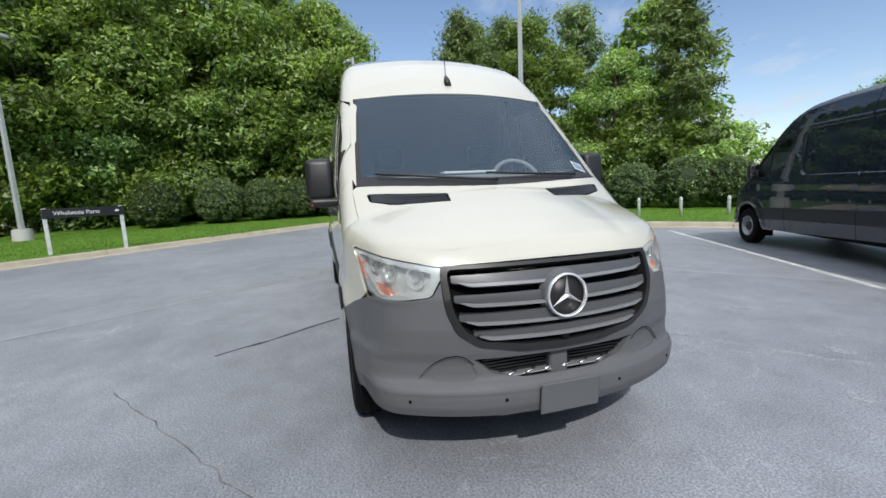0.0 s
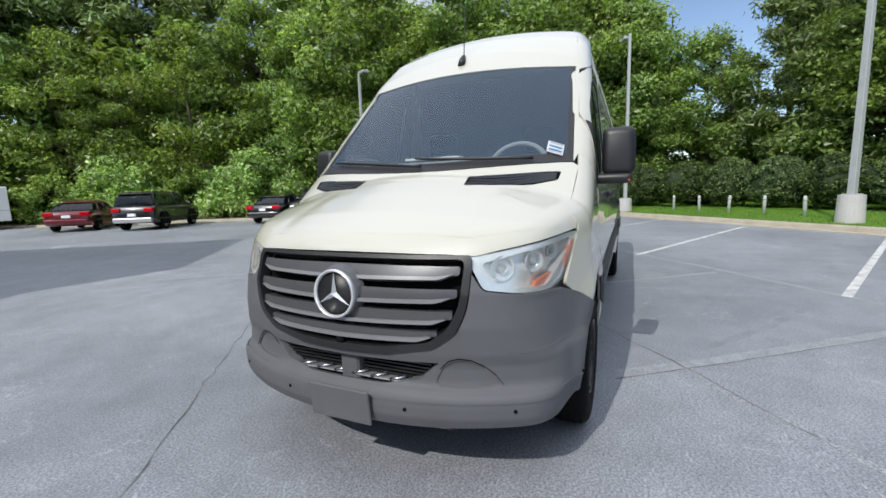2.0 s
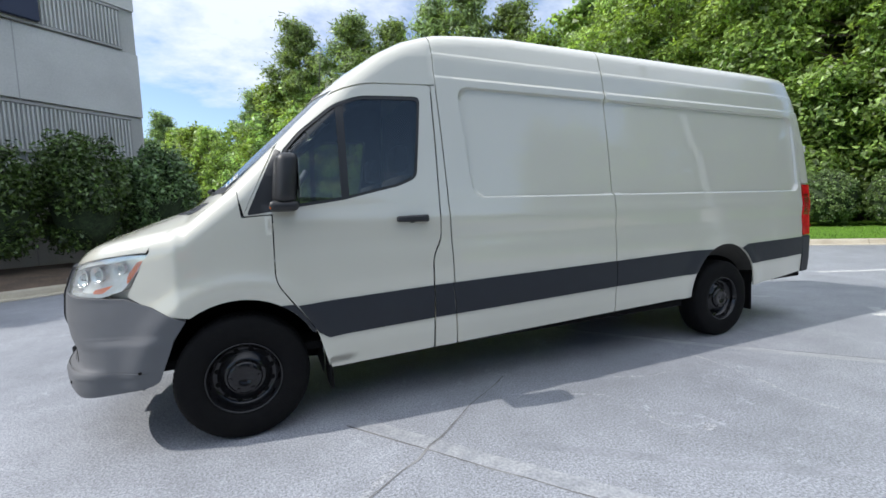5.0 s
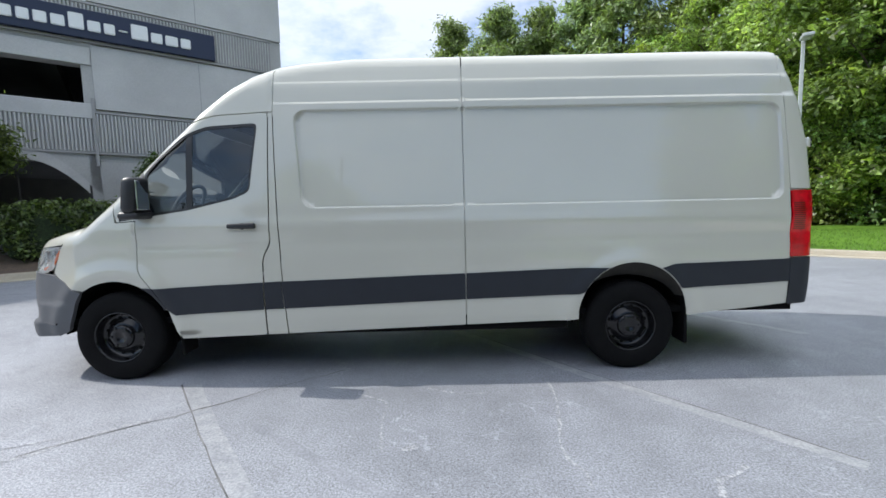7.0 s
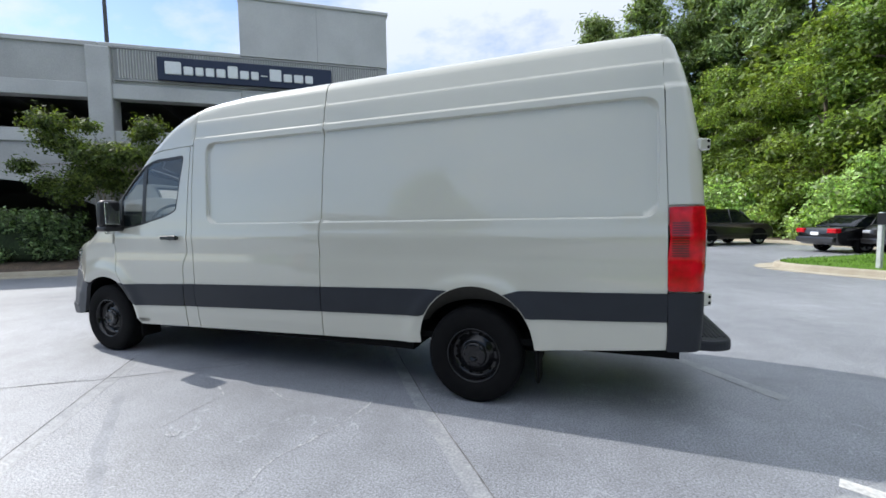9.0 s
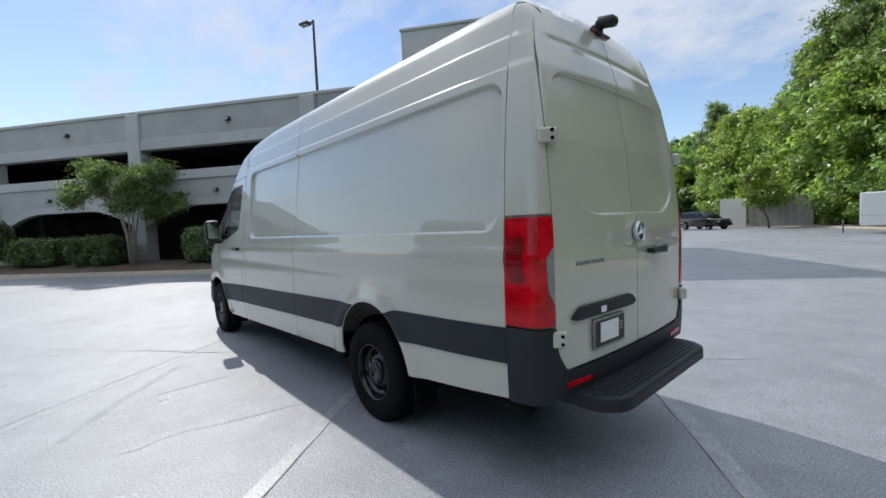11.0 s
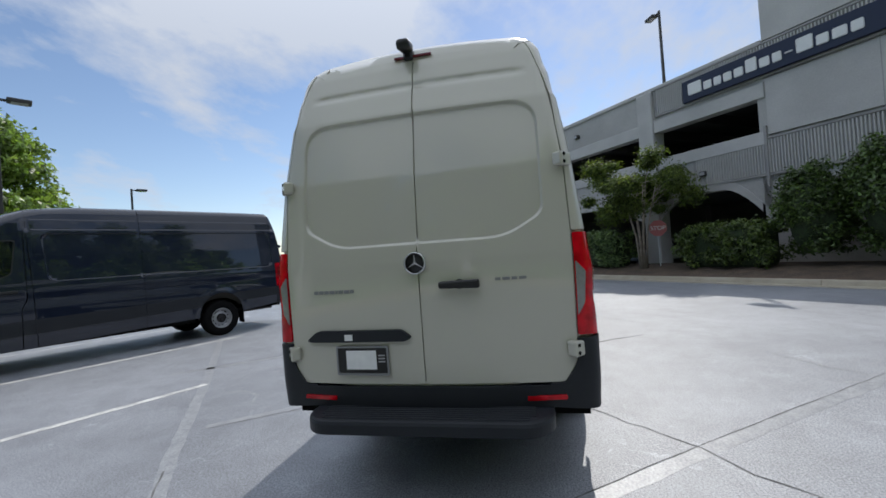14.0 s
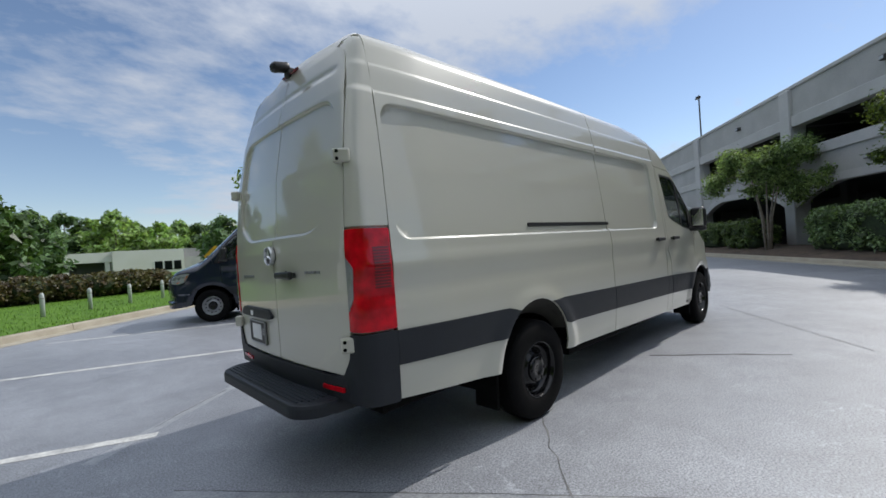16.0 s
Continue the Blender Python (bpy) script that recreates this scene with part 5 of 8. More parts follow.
        panel("lamp_surround", o, "nose", M_REFLECTOR, hl, [[(s * 40.5, 0.962), (s * 55, 0.938), (s * 65.5, 1.08), (s * 66.5, 1.13), (s * 48, 1.092), (s * 38.2, 1.055)]], step=0.03, lift=-0.010, thick=0.045)
        panel("amber_marker", [(s * 62.8, 0.985), (s * 66.3, 1.062), (s * 68.4, 1.12), (s * 66.6, 1.11), (s * 63.4, 1.04)], "nose", M_AMBER, hl, step=0.03, lift=-0.006, thick=0.02, label="amber side marker")
        panel("lamp_lens", o, "nose", M_LENS, hl, step=0.03, lift=0.004, thick=0.004, label="clear lens").visible_shadow = False
        panel("amber_marker", [(s * 51, 0.938), (s * 57, 0.932), (s * 61.5, 0.968), (s * 63, 1.0), (s * 58, 0.985), (s * 52, 0.962)], "nose", M_AMBER, hl, step=0.03, lift=-0.025, thick=0.02, label="amber side marker")
        for a, z, r in ((43.5, 1.025, 0.052), (52.0, 1.045, 0.045), (59.5, 1.075, 0.034)):
            p = place(np.array([(s * a, z)]), "nose")[0] - 0.045 * np.array((math.cos(radians(a)), s * math.sin(radians(a)), 0))
            bm = lathe_bm([(0.0, -0.05), (r * 0.5, -0.045), (r * 0.85, -0.02), (r, 0.015), (r * 1.08, 0.012)], 24)
            part("reflector_bowl", bm, M_REFLECTOR, hl, m=Matrix.Translation(p) @ Matrix.Rotation(radians(s * a - 90), 4, "Z"))
            bm = bmesh.new()
            bmesh.ops.create_uvsphere(bm, u_segments=14, v_segments=8, radius=r * 0.42)
            part("bulb", bm, M_LENS, hl, m=Matrix.Translation(p), smooth=True)
    # wipers, aerial, sliding-door rail, rear camera, ticket
    for y0, y1 in ((0.66, -0.04), (0.02, -0.74)):
        foot = [(0.245 - 0.20 * (y / 0.865) ** 2 - 0.022 - 0.05 * t, y) for t in np.linspace(0, 1, 12) for y in (y0 + (y1 - y0) * t,)]
        bm = tube_bm([tuple(p + np.array((0.010, 0, 0.012))) for p in place(np.array(foot), "top")], [0.011, *[0.009] * 10, 0.006], 6)
        part("wiper", bm, M_BLACK, van)
    base = place(np.array([(-0.634, -0.03)]), "top")[0]
    aer = put("aerial", mesh_of("aerial", [], []), van)
    part("aerial_foot", tube_bm([base + np.array((0.035, 0, -0.035)), base + np.array((0.01, 0, 0.01)), base + np.array((-0.02, 0, 0.045)), base + np.array((-0.03, 0, 0.06))], [0.028, 0.026, 0.016, 0.008], 10), M_BLACK, aer)
    part("aerial_rod", tube_bm([base + np.array((-0.025, 0, 0.05)), base + np.array((-0.06, 0, 0.42))], [0.004, 0.002], 6), M_BLACK, aer)
    rail_p = panel("sliding_rail", [(-2.885, 1.485), (-2.885, 1.515), (-4.30, 1.515), (-4.30, 1.485)], "right", M_BLACK, van, step=0.2, lift=0.008, thick=0.01, r=0.006, label="black door rail")
    sd = [c for c in van.children if c.name.startswith("sliding_door")][0]
    door_handle(sd, (-1.62, -0.984, 1.29), (-1, 0, 0), (0, -1, 0.1))
    rc = put("roof_camera", mesh_of("roof_camera", [], []), van)
    bm = box_bm(-0.095, 0.035, -0.042, 0.042, -0.032, 0.032, 0.024, 3)
    part("camera_head", bm, M_BLACK, rc, m=Matrix.Translation((-5.755, 0.03, 2.712)) @ Matrix.Rotation(radians(-12), 4, "Y"), smooth=True)
    part("brake_light", box_bm(-5.735, -5.715, -0.12, 0.12, 2.655, 2.672, 0.005), M_RED_DARK, rc)
    part("camera_bracket", box_bm(-5.75, -5.68, -0.005, 0.055, 2.64, 2.715, 0.012), M_BLACK, rc)
    tk = place(np.array([(0.035, 0.715), (0.035, 0.805), (-0.035, 0.805), (-0.035, 0.715)]), "top")
    tn = grad(tk)
    bm = bmesh.new()
    bm.faces.new([bm.verts.new(p) for p in tk + tn * 0.004])
    bmesh.ops.solidify(bm, geom=list(bm.faces), thickness=0.002)
    ticket = part("stock_ticket", bm, M_PAPER, van, "white stock ticket with blue print")
    for k in range(3):
        u0 = 0.022 - 0.022 * k
        q = place(np.array([(u0, 0.725), (u0, 0.795), (u0 - 0.010, 0.795), (u0 - 0.010, 0.725)]), "top") + tn * 0.0085
        bm = bmesh.new()
        bm.faces.new([bm.verts.new(p) for p in q])
        part("print_bar", bm, M_BLUEINK if k < 2 else M_LAMPGREY, ticket)
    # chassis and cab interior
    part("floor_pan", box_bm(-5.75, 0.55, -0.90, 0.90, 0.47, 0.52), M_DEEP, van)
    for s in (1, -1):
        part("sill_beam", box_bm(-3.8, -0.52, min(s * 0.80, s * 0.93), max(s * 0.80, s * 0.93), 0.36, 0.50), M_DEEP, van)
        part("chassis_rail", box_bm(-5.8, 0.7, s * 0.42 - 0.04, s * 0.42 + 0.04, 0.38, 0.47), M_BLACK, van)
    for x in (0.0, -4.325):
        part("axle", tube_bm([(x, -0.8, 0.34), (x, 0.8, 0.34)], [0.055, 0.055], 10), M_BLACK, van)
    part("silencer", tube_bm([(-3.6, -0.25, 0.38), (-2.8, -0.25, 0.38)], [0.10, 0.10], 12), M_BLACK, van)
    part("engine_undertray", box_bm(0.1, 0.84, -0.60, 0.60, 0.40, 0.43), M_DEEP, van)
    panel("headliner", [(-1.36, 0.76), (-0.78, 0.77), (-0.70, 0.6), (-0.63, 0.3), (-0.61, 0.0), (-0.63, -0.3), (-0.70, -0.6), (-0.78, -0.77), (-1.36, -0.76)], "top", M_SEAT, van, step=0.08, lift=-0.04, thick=0.004)
    for view in ("left", "right"):
        side = [(-0.10, 1.30, 0), (-0.03, 1.38, 0), *[(x, z - 0.012, 0) for x, z, _ in edge_line(-0.06, -1.39, 16)], (-1.39, 1.30, 0)]
        panel("pillar_lining", side, view, M_SEAT, van, [[(x, z, 0.03) for x, z, *_ in window]], step=0.06, lift=-0.03, thick=0.004)
    part("bulkhead", box_bm(-1.44, -1.40, -0.79, 0.79, 0.5, 2.36), M_LINING, van)
    bm = bmesh.new()
    prof = [(0.17, 1.415), (0.04, 1.495), (-0.08, 1.545), (-0.22, 1.540), (-0.27, 1.40), (-0.14, 0.9), (0.2, 0.9)]
    vs = [[bm.verts.new((x - (0.21 * (y / 0.86) ** 2 if x > 0 else 0.03 * (y / 0.86) ** 2), y, z)) for x, z in prof] for y in np.linspace(-0.84, 0.84, 9)]
    for r0, r1 in zip(vs, vs[1:]):
        for k in range(len(prof)):
            bm.faces.new((r0[k], r0[(k + 1) % len(prof)], r1[(k + 1) % len(prof)], r1[k]))
    part("dashboard", bm, M_DASH, van)
    part("tray_paper", box_bm(-0.17, -0.07, -0.25, 0.14, 1.556, 1.572, 0.003), M_PAPER, van)
    sw = put("steering_wheel", mesh_of("steering_wheel", [], []), van, "", Matrix.Translation((-0.36, 0.45, 1.49)) @ Matrix.Rotation(radians(-32), 4, "Y"))
    part("wheel_rim", tube_bm([(0, 0.2 * math.cos(a), 0.2 * math.sin(a)) for a in np.linspace(0, 2 * math.pi, 25)], [0.018] * 25, 8, cap=False), M_DASH, sw)
    part("wheel_hub", box_bm(0.0, 0.05, -0.085, 0.085, -0.07, 0.06, 0.02, 2), M_BLACK, sw)
    for a in (0, 180, 270):
        part("wheel_spoke", tube_bm([(0.02, 0, 0), (0, 0.2 * math.cos(radians(a)), 0.2 * math.sin(radians(a)))], [0.02, 0.014], 6), M_BLACK, sw)
    for y in (0.45, -0.45):
        seat = put("seat", mesh_of("seat", [], []), van, "", Matrix.Translation((-0.85, y, 0)))
        part("seat_cushion", box_bm(-0.25, 0.28, -0.26, 0.26, 0.85, 1.02, 0.05, 3), M_SEAT, seat, smooth=True)
        bm = box_bm(-0.40, -0.24, -0.26, 0.26, 0.98, 1.62, 0.05, 3)
        part("seat_back", bm, M_SEAT, seat, smooth=True)
        part("head_rest", box_bm(-0.38, -0.27, -0.13, 0.13, 1.66, 1.86, 0.04, 3), M_SEAT, seat, smooth=True)
    return van


cargo = make_van("cargo_van", "cream high-roof cargo van with grey bumpers and black steel wheels", M_PAINT, M_STEEL_BLACK, M_STEEL_BLACK, M_PLASTIC, M_CLAD, 0.035)

# ---- the car park: ground, seams, lines, kerbs, lawn ----


def setting(name, bm, material, label=""):
    ob = part(name, bm, material, None)
    return tagged(ob, label, name.split("_")[0], kind="structure")


bm = bmesh.new()
bmesh.ops.create_grid(bm, x_segments=24, y_segments=24, size=600)
setting("ground", bm, M_ASPHALT, "grey worn asphalt of an open car park")

# old joints and cracks in the asphalt


def filled_joint(pts, w, side, seed):
    """A filled joint: a flat pale band with a ragged open crack along one edge."""
    rng = random.Random(seed)
    pts = [Vector(p) for p in pts]
    bm, prev, rim = bmesh.new(), None, []
    for a, b in zip(pts, pts[1:]):
        d = (b - a).normalized()
        n = Vector((-d.y, d.x))
        count = max(1, int((b - a).length / 0.10))
        for k in range(count + 1):
            p = a.lerp(b, k / count)
            l, r = (w / 2 * rng.uniform(0.88, 1.1) for _ in range(2))
            cur = [bm.verts.new((*(p + n * l), 0.0012)), bm.verts.new((*(p - n * r), 0.0012))]
            if prev:
                bm.faces.new((prev[0], prev[1], cur[1], cur[0]))
            prev = cur
            rim.append(tuple(p + n * side * (w / 2 + 0.004)))
    setting("ground_seam", bm, M_SEAM, "pale worn filled joint across the asphalt")
    if side:
        setting("ground_crack", strip_along(rim[::2], 0.009, 0, 0.0024, 0.007, seed), M_CRACK, "thin dark crack in the asphalt")


for k, (pts, w, side) in enumerate((([(-6.9, 1.1), (-5.58, 2.15), (-3.79, 3.44), (-1.68, 5.04), (3.5, 9.0)], 0.11, 0),
                                    ([(-2.6, -0.65), (-3.90, 1.08), (-4.95, 2.38)], 0.105, 1), ([(-0.62, 1.06), (-1.21, 1.85), (-2.10, 2.98), (-3.30, 4.45)], 0.12, -1),
                                    ([(-6.60, 0.15), (-5.92, -0.70), (-5.10, -1.74), (-3.85, -3.42), (-1.8, -6.2)], 0.125, 1))):
    filled_joint(pts, w, side, 60 + k)
setting("ground_seam", strip_along([(-1.44, -2.17), (-1.72, -1.68), (-2.20, -1.0)], 0.045, 0, 0.0016, 0.008, 8), M_TAR, "dark tar-filled joint in the asphalt")
CRACKS = [[(-4.2, -0.85), (-4.34, -0.97), (-4.80, -1.36), (-5.12, -1.66), (-5.43, -1.83), (-6.11, -2.44)], [(-0.20, 2.10), (-0.48, 1.87), (-0.96, 1.56), (-1.48, 1.13), (-1.85, 0.86)],
          [(1.6, -0.86), (1.31, -1.08), (0.71, -1.54), (-0.08, -2.12), (-0.9, -2.75)], [(-6.49, 1.43), (-6.14, 1.76), (-5.7, 2.07)]]
for k, pts in enumerate(CRACKS):
    setting("ground_crack", strip_along(pts, 0.011, 0, 0.0028, 0.016, 10 + k), M_CRACK, "thin dark crack in the asphalt")
VEINS = [([(-0.76, 1.62), (-0.28, 2.03), (0.05, 2.31), (0.45, 2.55), (0.81, 2.85), (1.5, 3.3)], 0.045), ([(0.29, 2.24), (0.42, 2.05), (0.56, 1.91), (0.62, 1.72)], 0.035), ([(-0.29, 1.92), (0.0, 2.02), (0.29, 2.24)], 0.022),
         ([(-3.86, -4.2), (-3.76, -3.8), (-3.72, -3.3)], 0.035), ([(-3.72, -3.75), (-3.2, -3.5), (-2.62, -3.28)], 0.025), ([(-3.54, 1.21), (-3.52, 1.6), (-3.40, 2.0), (-3.45, 2.5)], 0.02),
         ([(-4.35, 2.35), (-4.1, 2.45), (-3.95, 2.75), (-4.05, 3.0)], 0.03), ([(-2.05, 1.35), (-2.3, 1.5), (-2.28, 1.75), (-2.36, 2.15)], 0.014), ([(-2.6, 1.3), (-2.9, 1.42), (-3.15, 1.4)], 0.014)]
for k, (pts, w) in enumerate(VEINS):
    setting("ground_scuff", strip_along(pts, w, 0, 0.0016 + 0.0001 * k, 0.028, 40 + k), M_PATCH, "pale dusty vein in the asphalt")
for k, (pts, w) in enumerate((([(-1.45, 1.78), (-1.75, 2.01), (-2.27, 2.42), (-2.9, 2.8)], 0.07),)):
    setting("ground_stain", strip_along(pts, w, 0, 0.0008, 0.006, 70 + k), M_STAIN, "darker tyre mark on the asphalt")
rng = random.Random(5)
for x, y, r in ((-2.52, 2.10, 0.06), (1.05, 2.15, 0.10), (0.5, 2.9, 0.12), (-0.7, 3.3, 0.10)):
    o = [(x + r * rng.uniform(0.5, 1.1) * math.cos(a), y + r * rng.uniform(0.35, 0.8) * math.sin(a)) for a in np.linspace(0, 2 * math.pi, 15)[:-1]]
    setting("ground_patch", prism_bm(o, 0.0, 0.003), M_PATCH, "pale dusty spot on the asphalt")
# painted bay lines
DL = Vector((-0.905, 0.425))
for x, y, n in ((-0.55, 5.45, 7.2), (-3.72, 3.47, 7.0), (-6.45, 1.30, 7.4), (-9.5, -0.7, 7.0), (2.6, 7.6, 7.0), (5.7, 9.8, 7.0)):
    a, b = Vector((x, y)), Vector((x, y)) + DL * n
    setting("bay_line", strip_along([a, b], 0.10, 0, 0.003), M_LINE, "worn white bay line on the asphalt")
for a, b in (((-13.0, -19.4), (-8.6, -16.7)), ((-11.3, -22.2), (-6.9, -19.5)), ((-15.3, -15.6), (-10.9, -12.9))):
    setting("bay_line", strip_along([a, b], 0.10, 0, 0.003), M_LINE, "worn white bay line on the asphalt")
bm = bmesh.new()
bmesh.ops.create_cone(bm, cap_ends=True, segments=24, radius1=0.34, radius2=0.33, depth=0.02, matrix=Matrix.Translation((-4.4, -14.6, 0.01)))
tagged(part("manhole_cover", bm, M_CONC_D, None), "dark round drain cover set in the asphalt", "drain cover")

# kerbs with the lawn behind them
K1 = [(-17.8, -14.2), (-10.7, -10.9), (-9.75, -10.2), (-9.65, -9.4), (-10.3, -8.6), (-12.45, -6.55), (-17.3, -1.9), (-18.4, -0.7), (-18.7, 0.3), (-18.1, 0.95), (-12.4, 5.65), (-3.6, 12.75), (2.0, 17.2), (30.0, 39.6)]


def smooth_line(pts, n=3):
    for _ in range(n):
        q = [pts[0]]
        for a, b in zip(pts, pts[1:]):
            a, b = Vector(a), Vector(b)
            d = min(0.25, 0.6 / max((b - a).length, 0.01))
            q += [tuple(a.lerp(b, d)), tuple(a.lerp(b, 1 - d))]
        pts = q + [pts[-1]]
    return pts


def kerb_run(name, line, inward, h=0.15, w=0.16):
    """Kerb stones three metres long along a line; inward is the side of the lawn (+1 left of the way)."""
    root = tagged(new(name), "sand-coloured concrete kerb beside the asphalt", "kerb", kind="structure")
    pts, acc = [Vector(p) for p in line], []
    for a, b in zip(pts, pts[1:]):
        n = max(1, int((b - a).length / 0.5))
        acc += [a.lerp(b, k / n) for k in range(n)]
    acc.append(pts[-1])
    i = 0
    while i < len(acc) - 1:
        run, length = [acc[i]], 0.0
        while i < len(acc) - 1 and length < 3.0:
            length += (acc[i + 1] - acc[i]).length
            i += 1
            run.append(acc[i])
        bm = bmesh.new()
        rows = []
        for k, p in enumerate(run):
            d = (run[min(k + 1, len(run) - 1)] - run[max(k - 1, 0)]).normalized()
            n = Vector((-d.y, d.x)) * inward
            q = p + (d * 0.006 if k == 0 else -d * 0.006 if k == len(run) - 1 else Vector((0, 0)))
            rows.append([bm.verts.new((*(q + n * o), z)) for o, z in ((-0.42, 0.002), (-0.42, 0.010), (-0.02, 0.012), (0.015, h - 0.03), (0.045, h), (w, h + 0.002), (w, -0.05))])
        for r0, r1 in zip(rows, rows[1:]):
            for k in range(6):
                bm.faces.new((r0[k], r1[k], r1[k + 1], r0[k + 1]))
        bm.faces.new(rows[0]), bm.faces.new(list(reversed(rows[-1])))
        bmesh.ops.recalc_face_normals(bm, faces=bm.faces)
        part("kerb_stone", bm, M_KERB, root)
    return root


K1S = smooth_line(K1, 2)
kerb_run("kerb_1", K1S, 1)


def offset_line(line, d):
    out = []
    for k, p in enumerate(line):
        a, b = Vector(line[max(k - 1, 0)]), Vector(line[min(k + 1, len(line) - 1)])
        t = (b - a).normalized()
        out.append((p[0] - t.y * d, p[1] + t.x * d))
    return out


LAWN_EDGE = offset_line(K1S, 0.15)
far = [(60, 62), (60, 75), (-60, 75), (-60, -14.2)]


def sheet_bm(outline, z_of, step):
    v, tri = flat_mesh([tuple(p) for p in outline], [], step)
    bm = bmesh.new()
    vs = [bm.verts.new((x, y, z_of(x, y))) for x, y in v]
    for t in tri:
        f = bm.faces.new([vs[i] for i in t])
        f.smooth = True
    bmesh.ops.recalc_face_normals(bm, faces=bm.faces)
    if sum(f.normal.z for f in bm.faces) < 0:
        bmesh.ops.reverse_faces(bm, faces=bm.faces)
    return bm


def lawn_z(x, y):
    """Lawn height: level with the kerb, rising gently away from it."""
    d = max(0.0, -0.636 * (x + 18.7) + 0.772 * (y - 0.3)) if y > 0.3 - (x + 18.7) * 1.0 else max(0.0, -0.70 * (x + 12.45) - 0.70 * (y + 6.55))
    return 0.152 + 0.020 * min(d, 14.0) + 0.03 * noise.noise((x * 0.25, y * 0.25, 0)) * min(1, d)


setting("lawn", sheet_bm(LAWN_EDGE + far, lawn_z, 1.6), M_GRASS, "short mown green lawn behind the kerb")
# grass blades near the kerb, too many to count
verts, faces = [], []
rng = random.Random(11)
segs = [(Vector(a), Vector(b)) for a, b in zip(LAWN_EDGE, LAWN_EDGE[1:]) if (Vector(b) - Vector(a)).length > 0.02]
weights = [(b - a).length if max(abs(a.x), abs(a.y)) < 21 else 0.0 for a, b in segs]
for a, b in rng.choices(segs, weights, k=42000):
    t = (b - a).normalized()
    p = a.lerp(b, rng.random()) + Vector((-t.y, t.x)) * (8.0 * rng.random() ** 1.6)
    z = lawn_z(p.x, p.y)
    ang, h, w = rng.uniform(0, 6.28), rng.uniform(0.035, 0.075), rng.uniform(0.006, 0.011)
    c, s = math.cos(ang) * w, math.sin(ang) * w
    k = len(verts)
    verts += [(p.x - c, p.y - s, z - 0.01), (p.x + c, p.y + s, z - 0.01), (p.x + rng.uniform(-.03, .03), p.y + rng.uniform(-.03, .03), z + h)]
    faces.append((k, k + 1, k + 2))
tagged(new("grass", mesh_of("grass", verts, faces, M_BLADE)), "fine green grass blades of the mown lawn", "grass", kind="stuff")
# pine straw and forest floor at the wood's edge
kerb_run("kerb_2", smooth_line([(-17.8, -14.3), (-14.3, -19.8), (-10.6, -26.2), (-7.2, -33.6), (1.5, -48.0)], 1), -1, 0.14)
straw = [(-17.95, -14.2), (-14.5, -19.9), (-10.75, -26.3), (-7.4, -33.7), (1.3, -48.1), (20.5, -79.0), (48.5, -111), (40, -130), (-60, -130), (-60, -14.25)]
setting("forest_floor", sheet_bm(straw, lambda x, y: 0.13 + 0.05 * noise.noise((x * 0.4, y * 0.4, 1)), 4.0), M_MULCH, "brown pine straw under the trees")

# ---- plants ----
def leaf_cloud(name, blobs, n, size, material, seed, long=1.6, droop=0.0, shell=0.72, loose=0.25):
    """Many small leaves in clumps: blobs are (x, y, z, radius, flatness)."""
    r = np.random.default_rng(seed)
    b = np.array(blobs, float)
    w = b[:, 3] ** 2
    k = r.choice(len(b), n, p=w / w.sum())
    d = r.normal(size=(n, 3))
    d /= np.linalg.norm(d, axis=1, keepdims=True)
    rad = b[k, 3] * (shell + (1.08 - shell) * r.random(n)) * (1 + loose * r.normal(size=n).clip(-1, 1.7))
    c = b[k, :3] + d * rad[:, None] * np.stack([np.ones(n), np.ones(n), b[k, 4]], 1)
    nor = d + 0.75 * r.normal(size=(n, 3)) + np.array((0, 0, 0.7))
    nor /= np.linalg.norm(nor, axis=1, keepdims=True)
    t = np.cross(nor, r.normal(size=(n, 3)))
    t /= np.maximum(np.linalg.norm(t, axis=1, keepdims=True), 1e-6)
    t[:, 2] -= droop
    s = np.cross(nor, t)
    sz = size * r.uniform(0.6, 1.35, n)[:, None]
    v = np.stack([c - t * sz * long * 0.5 + s * sz * 0.42, c + t * sz * long * 0.55, c - t * sz * long * 0.4 - s * sz * 0.5], 1).reshape(-1, 3)
    f = np.arange(n * 3).reshape(-1, 3)
    me = bpy.data.meshes.new(name)
    me.vertices.add(len(v)), me.loops.add(n * 3), me.polygons.add(n)
    me.vertices.foreach_set("co", v.ravel())
    me.loops.foreach_set("vertex_index", f.ravel())
    me.polygons.foreach_set("loop_start", np.arange(0, n * 3, 3))
    me.materials.append(material)
    me.update(calc_edges=True)
    return me


